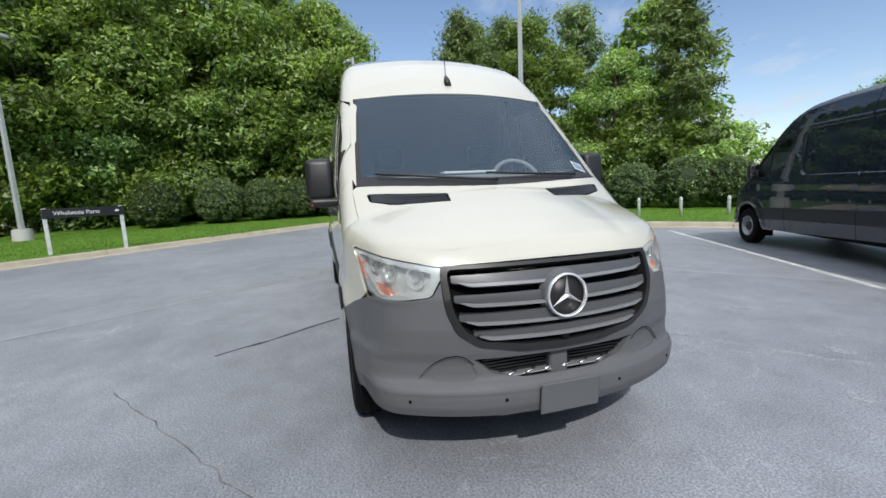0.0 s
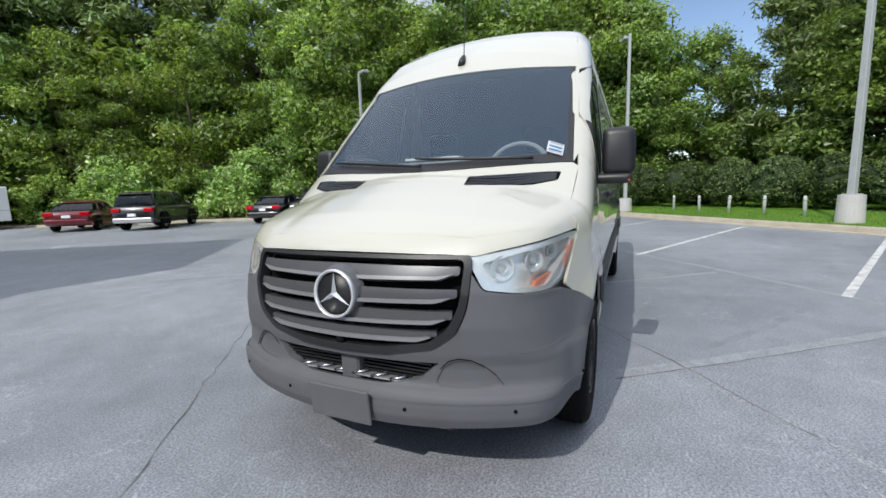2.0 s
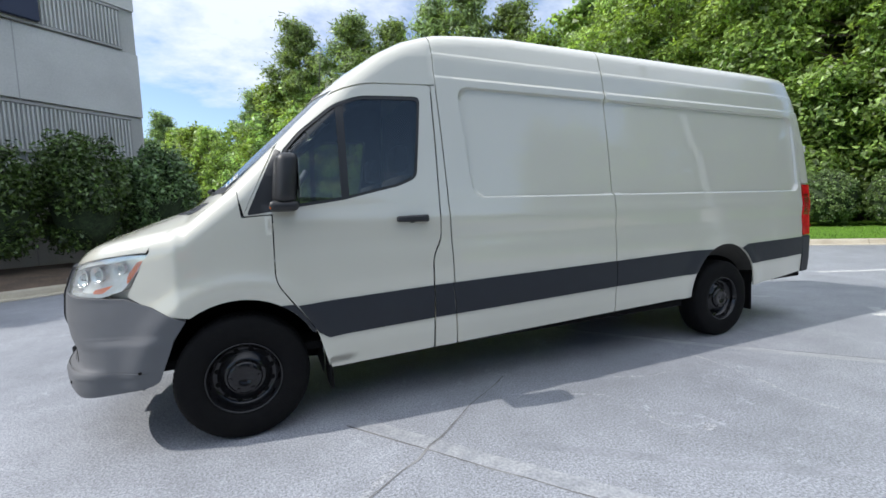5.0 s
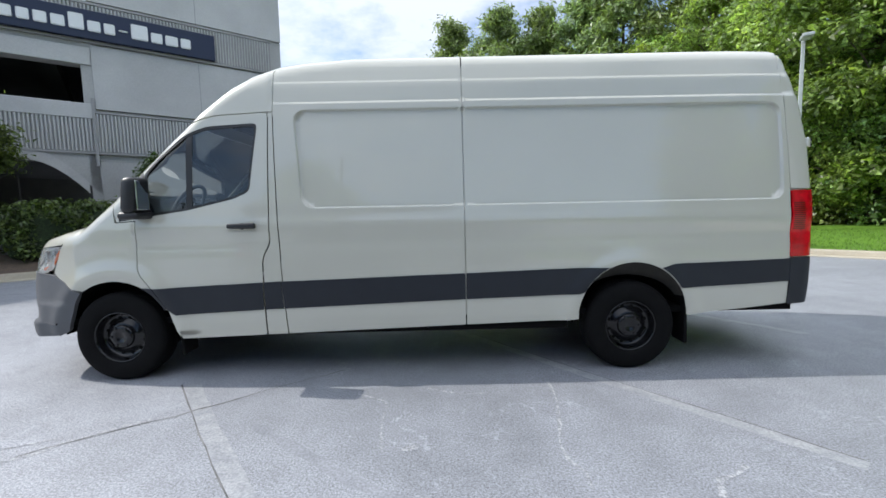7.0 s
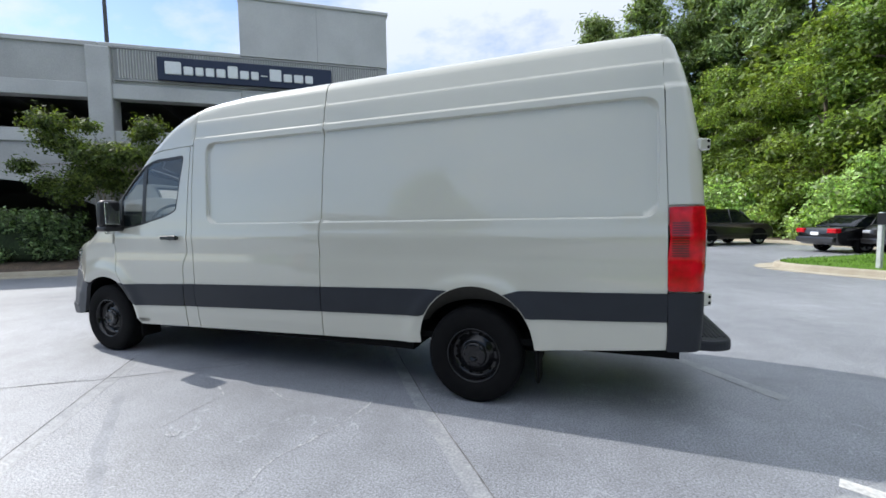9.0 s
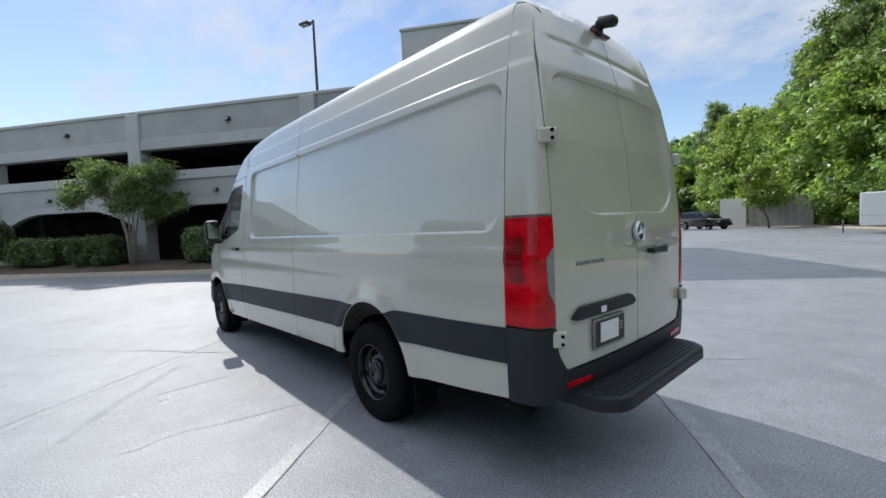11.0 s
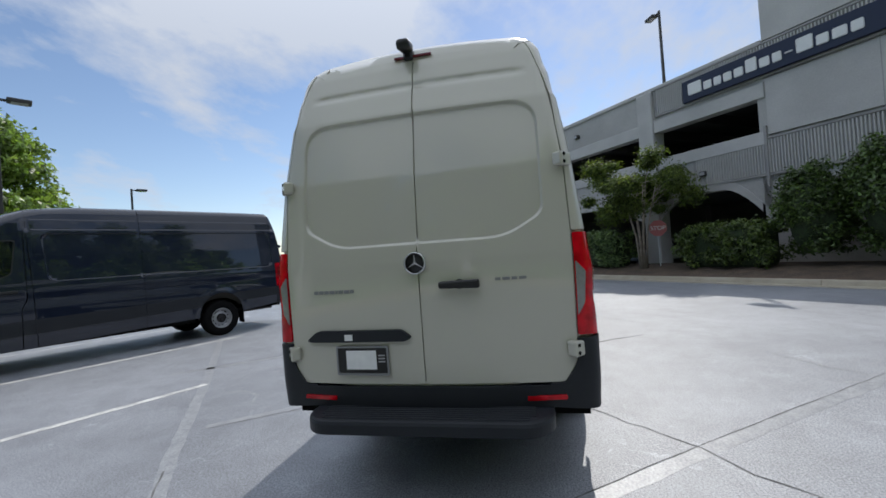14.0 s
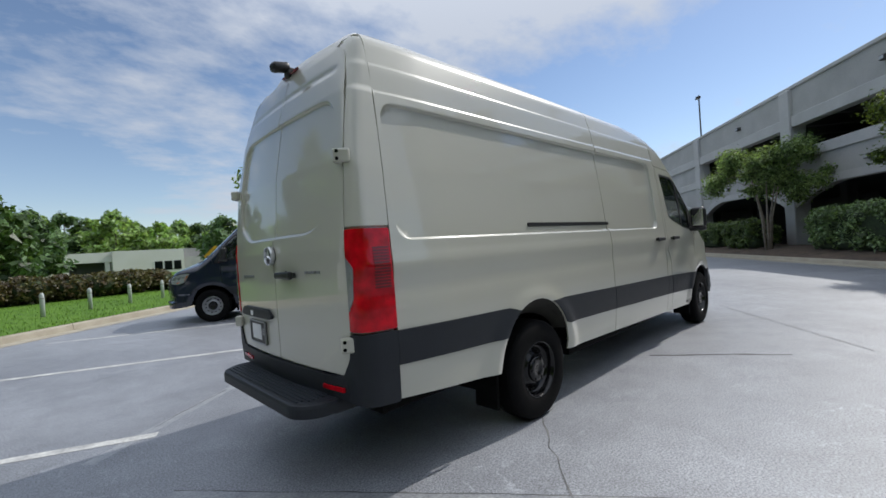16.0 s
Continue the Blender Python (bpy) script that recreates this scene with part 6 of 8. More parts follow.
def broad_tree(name, label, h, spread, n, size, leaf, bark, seed, low=0.12, trunk=0.17):
    """A forest-edge tree: bent trunk with limbs, foliage in uneven clumps from low down to the top."""
    rng = random.Random(seed)
    t = thing(name, label, "tree")
    pts = [(0, 0, -0.2)]
    for k in range(1, 8):
        pts.append((pts[-1][0] + rng.uniform(-.22, .22), pts[-1][1] + rng.uniform(-.22, .22), h * 0.92 * k / 7))
    bm = tube_bm(pts, [trunk * (1 - 0.87 * k / 7) + 0.012 for k in range(8)], 9)
    blobs = []
    for k in range(int(44 + 4.2 * h)):
        z = h * rng.uniform(low, 0.97)
        f = min(1.0, (z / h - low) / 0.22 + 0.35) * (1.0 if z < h * 0.6 else max(0.18, 1 - ((z / h - 0.6) / 0.40) ** 1.7))
        a, d = rng.uniform(0, 6.283), spread * f * math.sqrt(rng.uniform(0.12, 1))
        i = min(6, int(z / (h * 0.92) * 7))
        base = Vector(pts[i])
        tip = Vector((base.x + d * math.cos(a), base.y + d * math.sin(a), z))
        if d > 0.5 and (n > 30000 or k % 4 == 0):
            mid = base.lerp(tip, 0.55) + Vector((0, 0, 0.25))
            tube_bm([base, mid, tip], [0.055 * (1 - z / h * 0.5), 0.032, 0.012], 5, bm)
        blobs.append((*tip, rng.uniform(0.13, 0.27) * spread * (1.05 - 0.40 * z / h) + 0.24, rng.uniform(0.5, 0.8)))
    blobs.append((pts[-1][0], pts[-1][1], h * 0.95, 0.16 * spread + 0.25, 1.1))
    part("trunk", bm, bark, t)
    put("crown", leaf_cloud("crown", blobs, n, size, leaf, seed, shell=0.70, loose=0.30), t)
    return t


def pine_tree(name, label, h, spread, n, seed, clear=0.38):
    rng = random.Random(seed)
    t = thing(name, label, "tree")
    pts = [(0, 0, -0.2)]
    for k in range(1, 8):
        pts.append((pts[-1][0] + rng.uniform(-.12, .12), pts[-1][1] + rng.uniform(-.12, .12), h * 0.97 * k / 7))
    bm = tube_bm(pts, [0.20 * (1 - 0.85 * k / 7) + 0.012 for k in range(8)], 9)
    blobs = []
    for k in range(34):
        f = (k + 0.5) / 34
        z = h * (clear + (0.98 - clear) * f)
        a, d = k * 2.4 + rng.uniform(-.5, .5), spread * (0.35 + 0.65 * math.sin(math.pi * min(1, 0.25 + 0.75 * f))) * rng.uniform(0.5, 1) * (1 - 0.45 * f)
        i = min(6, int(z / (h * 0.97) * 7))
        base = Vector(pts[i])
        base.z = z - 0.3
        tip = Vector((base.x + d * math.cos(a), base.y + d * math.sin(a), z + 0.2))
        tube_bm([base, base.lerp(tip, 0.6) - Vector((0, 0, 0.05)), tip], [0.05, 0.03, 0.012], 5, bm)
        blobs.append((*tip, rng.uniform(0.65, 1.1), rng.uniform(0.45, 0.7)))
        blobs.append((*base.lerp(tip, 0.6), rng.uniform(0.4, 0.6), 0.5))
    part("trunk", bm, M_BARK, t)
    put("crown", leaf_cloud("crown", blobs, n, 0.122, M_PINE, seed, long=3.2, shell=0.5, loose=0.45), t)
    return t


def clipped_bush(name, label, r, h, n, leaf, seed, size=0.085, box=None, wild=0):
    """A clipped shrub: dense leaf skin over a solid core, coloured dark for the shade inside. box=(length, depth) makes
    a hedge.
    """
    rng = random.Random(seed)
    t = thing(name, label, "hedge" if box else "bush")
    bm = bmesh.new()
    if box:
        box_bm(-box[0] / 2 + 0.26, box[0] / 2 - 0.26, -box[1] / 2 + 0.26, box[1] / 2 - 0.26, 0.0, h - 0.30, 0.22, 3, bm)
        blobs = []
        for k in range(int(box[0] * 26)):
            side = k % 4
            bx, by = rng.uniform(-box[0] / 2 + .22, box[0] / 2 - .22), rng.uniform(-box[1] / 2 + .22, box[1] / 2 - .22)
            bz = rng.uniform(0.2, h - 0.25)
            top = h - 0.22 - 0.16 * (2 * bx / box[0]) ** 4 + 0.05 * noise.noise((bx * 1.3, seed, 0))
            if side == 0 or side == 1:
                by = (box[1] / 2 - 0.22) * (1 if rng.random() < 0.6 else -1)
            elif side == 2:
                bz = top
            elif rng.random() < 0.4:
                bx = (box[0] / 2 - 0.24) * rng.choice((1, -1))
            blobs.append((bx, by, min(bz, top), rng.uniform(0.20, 0.26), 0.95))
    else:
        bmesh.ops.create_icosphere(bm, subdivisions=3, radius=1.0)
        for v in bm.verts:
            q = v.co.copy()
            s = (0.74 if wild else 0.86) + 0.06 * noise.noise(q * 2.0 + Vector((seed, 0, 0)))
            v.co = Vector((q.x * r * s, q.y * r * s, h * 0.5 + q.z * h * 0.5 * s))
        blobs = []
        for k in range(70 if wild else 260):
            a, b = rng.uniform(0, 6.283), math.asin(rng.uniform(-0.85, 1))
            q = Vector((math.cos(a) * math.cos(b), math.sin(a) * math.cos(b), math.sin(b)))
            s = (0.80 if wild else 0.90) + 0.05 * noise.noise(q * 2.0 + Vector((seed, 0, 0)))
            blobs.append((q.x * r * s, q.y * r * s, h * 0.5 + q.z * h * 0.5 * s, 0.20 * r + 0.06 if wild else 0.12 * r, 0.95))
    for k in range(wild):
        a, b = rng.uniform(0, 6.283), math.asin(rng.uniform(0.0, 1))
        s = rng.uniform(0.92, 1.14)
        blobs.append((math.cos(a) * math.cos(b) * r * s, math.sin(a) * math.cos(b) * r * s, h * 0.5 + math.sin(b) * h * 0.5 * s, rng.uniform(0.10, 0.22), 1.3))
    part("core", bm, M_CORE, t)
    put("leaves", leaf_cloud("leaves", blobs, n, size, leaf, seed, long=1.5, shell=0.7), t)
    return t


def myrtle(name, label, h, spread, n, seed):
    """Small tree with several pale stems and a wide, loose crown."""
    rng = random.Random(seed)
    t = thing(name, label, "tree")
    blobs = []
    for k in range(6):
        a = k * 1.047 + rng.uniform(-.3, .3)
        d = spread * rng.uniform(0.3, 0.5)
        p = [(0.12 * math.cos(a), 0.12 * math.sin(a), -0.1), (0.22 * math.cos(a), 0.22 * math.sin(a), h * 0.3), (d * 0.6 * math.cos(a), d * 0.6 * math.sin(a), h * 0.58), (d * math.cos(a), d * math.sin(a), h * 0.85)]
        bm = tube_bm(p, [0.055, 0.045, 0.03, 0.01], 7)
        for j in range(6):
            b = a + rng.uniform(-1.2, 1.2)
            q = Vector(p[2]).lerp(Vector(p[3]), rng.random())
            dd = spread * rng.uniform(0.25, 0.7)
            e = q + Vector((dd * math.cos(b), dd * math.sin(b), rng.uniform(-0.12, 0.22) * h))
            e.z = min(max(e.z, h * 0.42), h)
            part("branch", tube_bm([q, q.lerp(e, 0.5) + Vector((0, 0, 0.08)), e], [0.022, 0.014, 0.005], 5), M_BARK_P, t)
            blobs.append((*e, rng.uniform(0.36, 0.68), rng.uniform(0.5, 0.8)))
        part("stem", bm, M_BARK_P, t)
    put("crown", leaf_cloud("crown", blobs, int(n * 2.2), 0.068, M_MYRTLE, seed, long=2.0, shell=0.25), t)
    return t


KINDS = [broad_tree("broadleaf_tree", "tall broadleaf tree with bright green foliage down to the ground", 13.5, 3.9, 36000, 0.158, M_LEAF, M_BARK, 3, low=0.06),
         broad_tree("broadleaf_tree", "tall broadleaf tree with light green foliage", 12.0, 3.7, 34000, 0.150, M_LEAF_L, M_BARK, 8, low=0.05),
         pine_tree("pine_tree", "tall pine with bare lower trunk and tufted needles", 16.0, 3.3, 19000, 21),
         pine_tree("pine_tree", "tall pine with tufted dark needles", 14.5, 3.4, 19000, 27, clear=0.16)]
B0 = broad_tree("broadleaf_tree", "tall broadleaf tree standing deeper in the wood", 14.0, 3.8, 9000, 0.30, M_LEAF, M_BARK, 43, low=0.10)
B1 = broad_tree("broadleaf_tree", "light green broadleaf tree standing deeper in the wood", 12.5, 3.7, 9000, 0.29, M_LEAF_L, M_BARK, 48, low=0.10)
MID0 = broad_tree("broadleaf_tree", "tall green broadleaf tree far along the wood's edge", 14.5, 4.2, 12500, 0.28, M_LEAF, M_BARK, 53, low=0.05)
MID1 = broad_tree("broadleaf_tree", "light green broadleaf tree far along the wood's edge", 13.5, 4.0, 12500, 0.27, M_LEAF_L, M_BARK, 58, low=0.05)
UNDER = broad_tree("undergrowth_shrub", "leafy shrub of bright undergrowth at the wood's edge", 3.6, 2.3, 8000, 0.15, M_LEAF_L, M_BARK, 31, low=0.03, trunk=0.06)
UNDER2 = broad_tree("undergrowth_shrub", "leafy dark green shrub at the wood's edge", 4.6, 2.4, 9000, 0.16, M_LEAF, M_BARK, 35, low=0.03, trunk=0.06)
rng = random.Random(77)
placed = {}


def plant(proto, x, y, z=0.1, s=1.0, turn=None, group="trees of the wood"):
    turn = rng.uniform(0, 360) if turn is None else turn
    m = Matrix.Translation((x, y, z)) @ Matrix.Rotation(radians(turn), 4, "Z") @ Matrix.Diagonal((s, s, s * rng.uniform(0.94, 1.06), 1))
    proto["group"] = group
    if proto not in placed:
        placed[proto] = True
        proto.matrix_basis = m
        return proto
    return copy_thing(proto, Matrix(m) @ Matrix.Diagonal(tuple(1 / c for c in proto.scale) + (1,)))


def row(line, gap, kinds, smin, smax, jitter, back=0.0, skip=0.0):
    pts = [Vector(p) for p in line]
    carry = gap / 2
    for a, b in zip(pts, pts[1:]):
        d = (b - a)
        n = Vector((d.y, -d.x)).normalized()
        while carry < d.length:
            p = a + d.normalized() * carry + n * back + Vector((rng.uniform(-jitter, jitter), rng.uniform(-jitter, jitter)))
            plant(kinds[rng.randrange(len(kinds))], p.x, p.y, 0.1, rng.uniform(smin, smax))
            carry += gap * rng.uniform(0.8, 1.25)
        carry -= d.length


T0, T1, P0, P1 = KINDS

FAR = broad_tree("distant_tree", "green tree far across the lawn", 11.0, 5.0, 3300, 0.60, M_LEAF, M_BARK, 61, low=0.10)
FAR2 = broad_tree("distant_tree", "dark green tree far across the lawn", 12.0, 4.6, 2900, 0.66, M_LEAF_D, M_BARK, 66, low=0.12)
# the wood beside the car park: shrubs in front, two rows of trees behind
WE = [(-21.5, -16.2), (-17.0, -21.5), (-13.0, -27.5), (-9.6, -34.5), (-0.5, -51.5), (18.0, -82.0), (46.0, -116.0)]
row(WE[:5], 2.9, [UNDER, UNDER2, UNDER], 0.8, 1.25, 0.5, back=0.3)
row(WE[:5], 4.3, [T1, T0, T1, T1], 0.72, 1.2, 0.8, back=2.6)
row(WE[:5], 4.4, [P0, B0, P0, P0, B1], 1.0, 1.25, 1.0, back=6.5)
row(WE[4:6], 4.6, [MID0, MID1, P0, MID1], 0.75, 1.2, 1.6, back=1.5)
row(WE[5:], 6.0, [FAR, FAR2, FAR], 1.2, 1.5, 1.5, back=1.5)
# behind the lawn's corner and along its far side
row([(-22.5, -15.0), (-26.5, -9.0), (-28.0, -3.0), (-27.6, 1.5)], 3.0, [T1, T0, T1, T0, UNDER2], 0.85, 1.08, 0.6)
row([(-27.5, -13.0), (-31.5, -7.0), (-33.0, 0.0)], 4.2, [B0, B1, B0, P1], 1.0, 1.12, 0.8)
row([(-27.0, 4.5), (-23.0, 9.0), (-17.5, 14.0), (-13.5, 18.0)], 3.2, [T1, P1, T0, P1, T0], 0.70, 0.82, 0.5)
row([(-30.0, 9.0), (-24.0, 14.5), (-17.5, 21.5)], 3.8, [P0, B0, P1, B1], 0.80, 0.95, 0.6)
row([(-14.0, 24.0), (-10.5, 30.0)], 5.0, [T1, T0], 0.42, 0.55, 0.8)
for x, y, s in ((-22.0, -14.2, 1.12), (-23.6, -12.2, 1.10), (-25.0, -9.8, 1.12), (-26.2, -6.6, 1.12), (-27.0, -3.4, 1.12), (-27.6, -0.4, 1.10)):
    plant(T0 if s > 1.11 else T1, x, y, 0.1, s)
for x, y, s in ((-8.6, -37.5, 1.22), (-13.0, -38.0, 1.25)):
    plant(P0, x, y, 0.1, s)
for x, y, s in ((0.5, -55.0, 1.15), (3.4, -59.5, 1.2), (6.4, -64.5, 1.2), (9.8, -70.0, 1.25)):
    plant(MID0 if x < 5 else MID1, x, y, 0.1, s * rng.uniform(0.8, 1.1))
for kind, x, y, s in ((MID1, -2.2, -50.0, 1.22), (MID0, -4.4, -47.2, 1.25), (MID1, -5.6, -44.0, 1.1), (P0, -5.0, -47.6, 1.42), (P0, -16.5, -35.5, 1.3), (P0, -19.0, -33.0, 1.35), (P0, -22.0, -30.5, 1.3), (T1, -22.8, -18.0, 1.25), (P0, -25.5, -20.5, 1.3), (UNDER2, -28.5, 3.2, 1.2), (UNDER2, -27.2, 5.6, 1.1), (UNDER, -25.2, 8.0, 1.1), (UNDER2, -22.6, 10.4, 1.1), (UNDER, -19.6, 12.8, 1.0), (UNDER2, -16.8, 15.6, 1.1), (UNDER, -14.0, 17.5, 1.1)):
    plant(kind, x, y, 0.1, s)
# clipped bushes along the lawn
BUSH = clipped_bush("clipped_bush", "large round clipped evergreen bush on the lawn", 1.14, 2.30, 16000, M_HEDGE, 41, 0.056)
for x, y, s in ((-20.27, -8.66, 1.02), (-21.5, -6.2, 1.0), (-22.5, -4.25, 0.98), (-23.3, -2.4, 1.0), (-23.9, -0.4, 1.02), (-23.6, 1.7, 0.98), (-22.1, 3.6, 1.0), (-20.6, 5.25, 0.96), (-19.15, 6.68, 1.0), (-17.66, 8.11, 0.96),
                (-16.18, 9.54, 0.98), (-14.67, 10.99, 0.94), (-13.2, 12.4, 0.96), (-11.7, 13.85, 1.0), (-10.55, 14.95, 0.96)):
    plant(BUSH, x, y, 0.2, s * 1.0, group="clipped bushes along the lawn")
# low shrub border past the bollards
LOW = clipped_bush("low_shrub", "low mixed green and reddish shrub in a border", 0.85, 0.95, 2600, M_SHRUB, 47, 0.09)
for k in range(7):
    plant(LOW, -9.6 + 1.05 * k, 18.0 + 0.45 * k + rng.uniform(-.2, .2), 0.25, rng.uniform(0.85, 1.15), group="low shrubs in the border")
# lone tree by the lamp post, distant trees round the horizon
LONE = broad_tree("round_tree", "round-crowned green shade tree behind a lamp post", 8.2, 3.0, 20000, 0.19, M_LEAF, M_BARK, 52, low=0.34, trunk=0.14)
plant(LONE, 5.7, 21.7, 0.2, 1.0, group="shade trees")
for k in range(34):
    az = radians(46 + k * 2.0)
    d = rng.uniform(84, 104)
    plant(FAR if k % 3 else FAR2, -7 + d * math.cos(az), -2 + d * math.sin(az), 0.0, rng.uniform(0.75, 1.0), group="distant trees")
for az, d, s in ((94, 45, 0.62), (97, 47, 0.7), (91, 52, 0.6), (70, 50, 0.5), (67, 46, 0.55), (64, 52, 0.5), (73.5, 60, 0.6)):
    plant(FAR2, -7 + d * math.cos(radians(az)), -2.5 + d * math.sin(radians(az)), 0.0, s, group="distant trees")
for k in range(22):
    plant(FAR if k % 2 else FAR2, 18 + 4.6 * k + rng.uniform(-1, 1), -88 + 0.2 * k + rng.uniform(-4, 4), 0.0, rng.uniform(0.78, 1.0), group="distant trees")
YOUNG = broad_tree("young_tree", "young light green tree beside a fence", 5.6, 1.9, 4500, 0.17, M_LEAF_L, M_BARK, 71, low=0.36, trunk=0.07)
plant(YOUNG, 1.1, -42.5, 0.1, 1.0, group="young trees")

# ---- the parking garage with its tower ----
GA = Matrix.Translation((7.5, -8.5, 0)) @ Matrix.Rotation(math.atan2(0.602, 0.799), 4, "Z")   # x along the front, y forward to the car park is +y


def on_front(s, off, z=0.0):
    return GA @ Vector((s, off, z))


garage = thing("parking_garage", "grey concrete parking garage with open decks and a stair tower", "building", GA, kind="structure")
END, BAY = 88.0, 9.4
cols = [4.5 + BAY * k for k in range(9)]


def gbox(name, x0, x1, y0, y1, z0, z1, material, bevel=0.0, parent=None):
    return part(name, box_bm(x0, x1, y0, y1, z0, z1, bevel), material, parent or garage)


# roof parapet with a coping, a recessed face and a projecting lower beam, bay by bay
edges = [0.0] + cols + [END]
for a, b in zip(edges, edges[1:]):
    gbox("parapet_panel", a + 0.02, b - 0.02, -0.35, -0.03, 6.35, 7.60, M_CONC)
    gbox("coping", a + 0.01, b - 0.01, -0.42, 0.05, 7.60, 7.76, M_CONC_L, 0.02)
    gbox("lower_beam", a + 0.01, b - 0.01, -0.40, 0.06, 5.85, 6.35, M_CONC_L, 0.015)
    solid = 23.0 < a < 30.0
    if solid:
        gbox("infill_wall", a + 0.4, b - 0.4, -0.32, -0.06, 4.6, 5.86, M_CONC)
    # second parapet, arched underneath
    bm = bmesh.new()
    n = 16
    top, bot = [], []
    for k in range(n + 1):
        x = a + 0.02 + (b - a - 0.04) * k / n
        zz = 3.02 - 0.95 * max(0.0, abs(2 * k / n - 1) - 0.35) ** 1.7 / 0.65 ** 1.7
        top.append([bm.verts.new((x, y, 4.30)) for y in (0.0, -0.34)])
        bot.append([bm.verts.new((x, y, zz)) for y in (0.0, -0.34)])
    for k in range(n):
        bm.faces.new((bot[k][0], bot[k + 1][0], top[k + 1][0], top[k][0]))
        bm.faces.new((bot[k + 1][1], bot[k][1], top[k][1], top[k + 1][1]))
        bm.faces.new((bot[k][1], bot[k + 1][1], bot[k + 1][0], bot[k][0]))
        bm.faces.new((top[k][0], top[k + 1][0], top[k + 1][1], top[k][1]))
    bmesh.ops.recalc_face_normals(bm, faces=bm.faces)
    part("arched_parapet", bm, M_CONC, garage)
    gbox("deck_beam", a + 0.01, b - 0.01, -0.40, 0.07, 4.30, 4.74, M_CONC_L, 0.015)
    bm = bmesh.new()
    for k in range(n):
        x0, x1 = a + 0.3 + (b - a - 0.6) * k / n, a + 0.3 + (b - a - 0.6) * (k + 1) / n
        z0, z1 = (3.06 - 0.95 * max(0.0, abs(2 * q / n - 1) - 0.35) ** 1.7 / 0.65 ** 1.7 for q in (k, k + 1))
        vs = [bm.verts.new(c) for c in ((x0, 0.05, z0 - 0.02), (x1, 0.05, z1 - 0.02), (x1, 0.05, z1 + 0.30), (x0, 0.05, z0 + 0.30), (x0, 0, z0 - 0.02), (x1, 0, z1 - 0.02), (x1, 0, z1 + 0.30), (x0, 0, z0 + 0.30))]
        for f in ((0, 1, 2, 3), (4, 5, 1, 0), (3, 2, 6, 7)):
            bm.faces.new([vs[i] for i in f])
    part("arch_trim", bm, M_CONC_L, garage)
for x in cols:
    gbox("column", x - 0.36, x + 0.36, -0.55, 0.14, 0.0, 7.60, M_CONC_L, 0.03)
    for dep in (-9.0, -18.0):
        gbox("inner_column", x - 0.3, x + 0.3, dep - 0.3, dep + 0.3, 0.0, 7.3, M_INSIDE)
# slabs and walls inside the decks, shade included in their dark colour
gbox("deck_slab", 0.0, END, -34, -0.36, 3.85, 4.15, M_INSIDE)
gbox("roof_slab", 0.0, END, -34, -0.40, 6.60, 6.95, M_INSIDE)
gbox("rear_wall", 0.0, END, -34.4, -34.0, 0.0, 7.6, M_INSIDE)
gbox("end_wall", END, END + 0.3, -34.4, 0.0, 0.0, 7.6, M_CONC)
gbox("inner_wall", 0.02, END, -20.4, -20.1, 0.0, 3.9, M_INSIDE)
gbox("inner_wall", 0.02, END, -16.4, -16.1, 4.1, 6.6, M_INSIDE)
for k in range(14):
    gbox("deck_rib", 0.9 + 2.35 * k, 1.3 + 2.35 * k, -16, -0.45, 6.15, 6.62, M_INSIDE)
# stair tower: panels with joints
tower = put("tower", mesh_of("tower", [], []), garage)
TZ = (0.0, 3.05, 4.60, 6.45, 7.70, 9.78)
for z0, z1 in zip(TZ, TZ[1:]):
    for x0, x1 in ((-5.55, -2.8), (-2.8, 0.0)):
        gbox("tower_panel", x0 + 0.006, x1 - 0.006, -0.30, 0.02 if (z0, z1) not in ((3.05, 4.60), (6.45, 7.70)) else -0.06, z0 + 0.005, z1 - 0.005, M_CONC_L if z0 in (4.60, 7.70) else M_CONC, 0.006, tower)
gbox("tower_core", -5.52, -0.03, -9.5, -0.29, 0.0, 9.74, M_CONC, 0, tower)
# proud slab: the recess's shade is only in its darker concrete
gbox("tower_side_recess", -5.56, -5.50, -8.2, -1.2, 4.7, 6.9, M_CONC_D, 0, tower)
# flat dark box on the solid wall paints the shade of an opening
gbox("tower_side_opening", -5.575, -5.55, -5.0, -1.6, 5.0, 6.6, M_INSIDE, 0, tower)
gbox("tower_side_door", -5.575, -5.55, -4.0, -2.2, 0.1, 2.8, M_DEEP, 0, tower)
gbox("tower_coping", -5.62, 0.05, -9.6, 0.08, 9.78, 9.90, M_CONC_L, 0.02, tower)
gbox("link_wall", -0.02, 0.25, -10, 0.0, 0.0, 7.6, M_CONC, 0, tower)
for x in (-2.8,):
    gbox("joint", x - 0.012, x + 0.012, 0.018, 0.024, 0.0, 9.7, M_CONC_D, 0, tower)
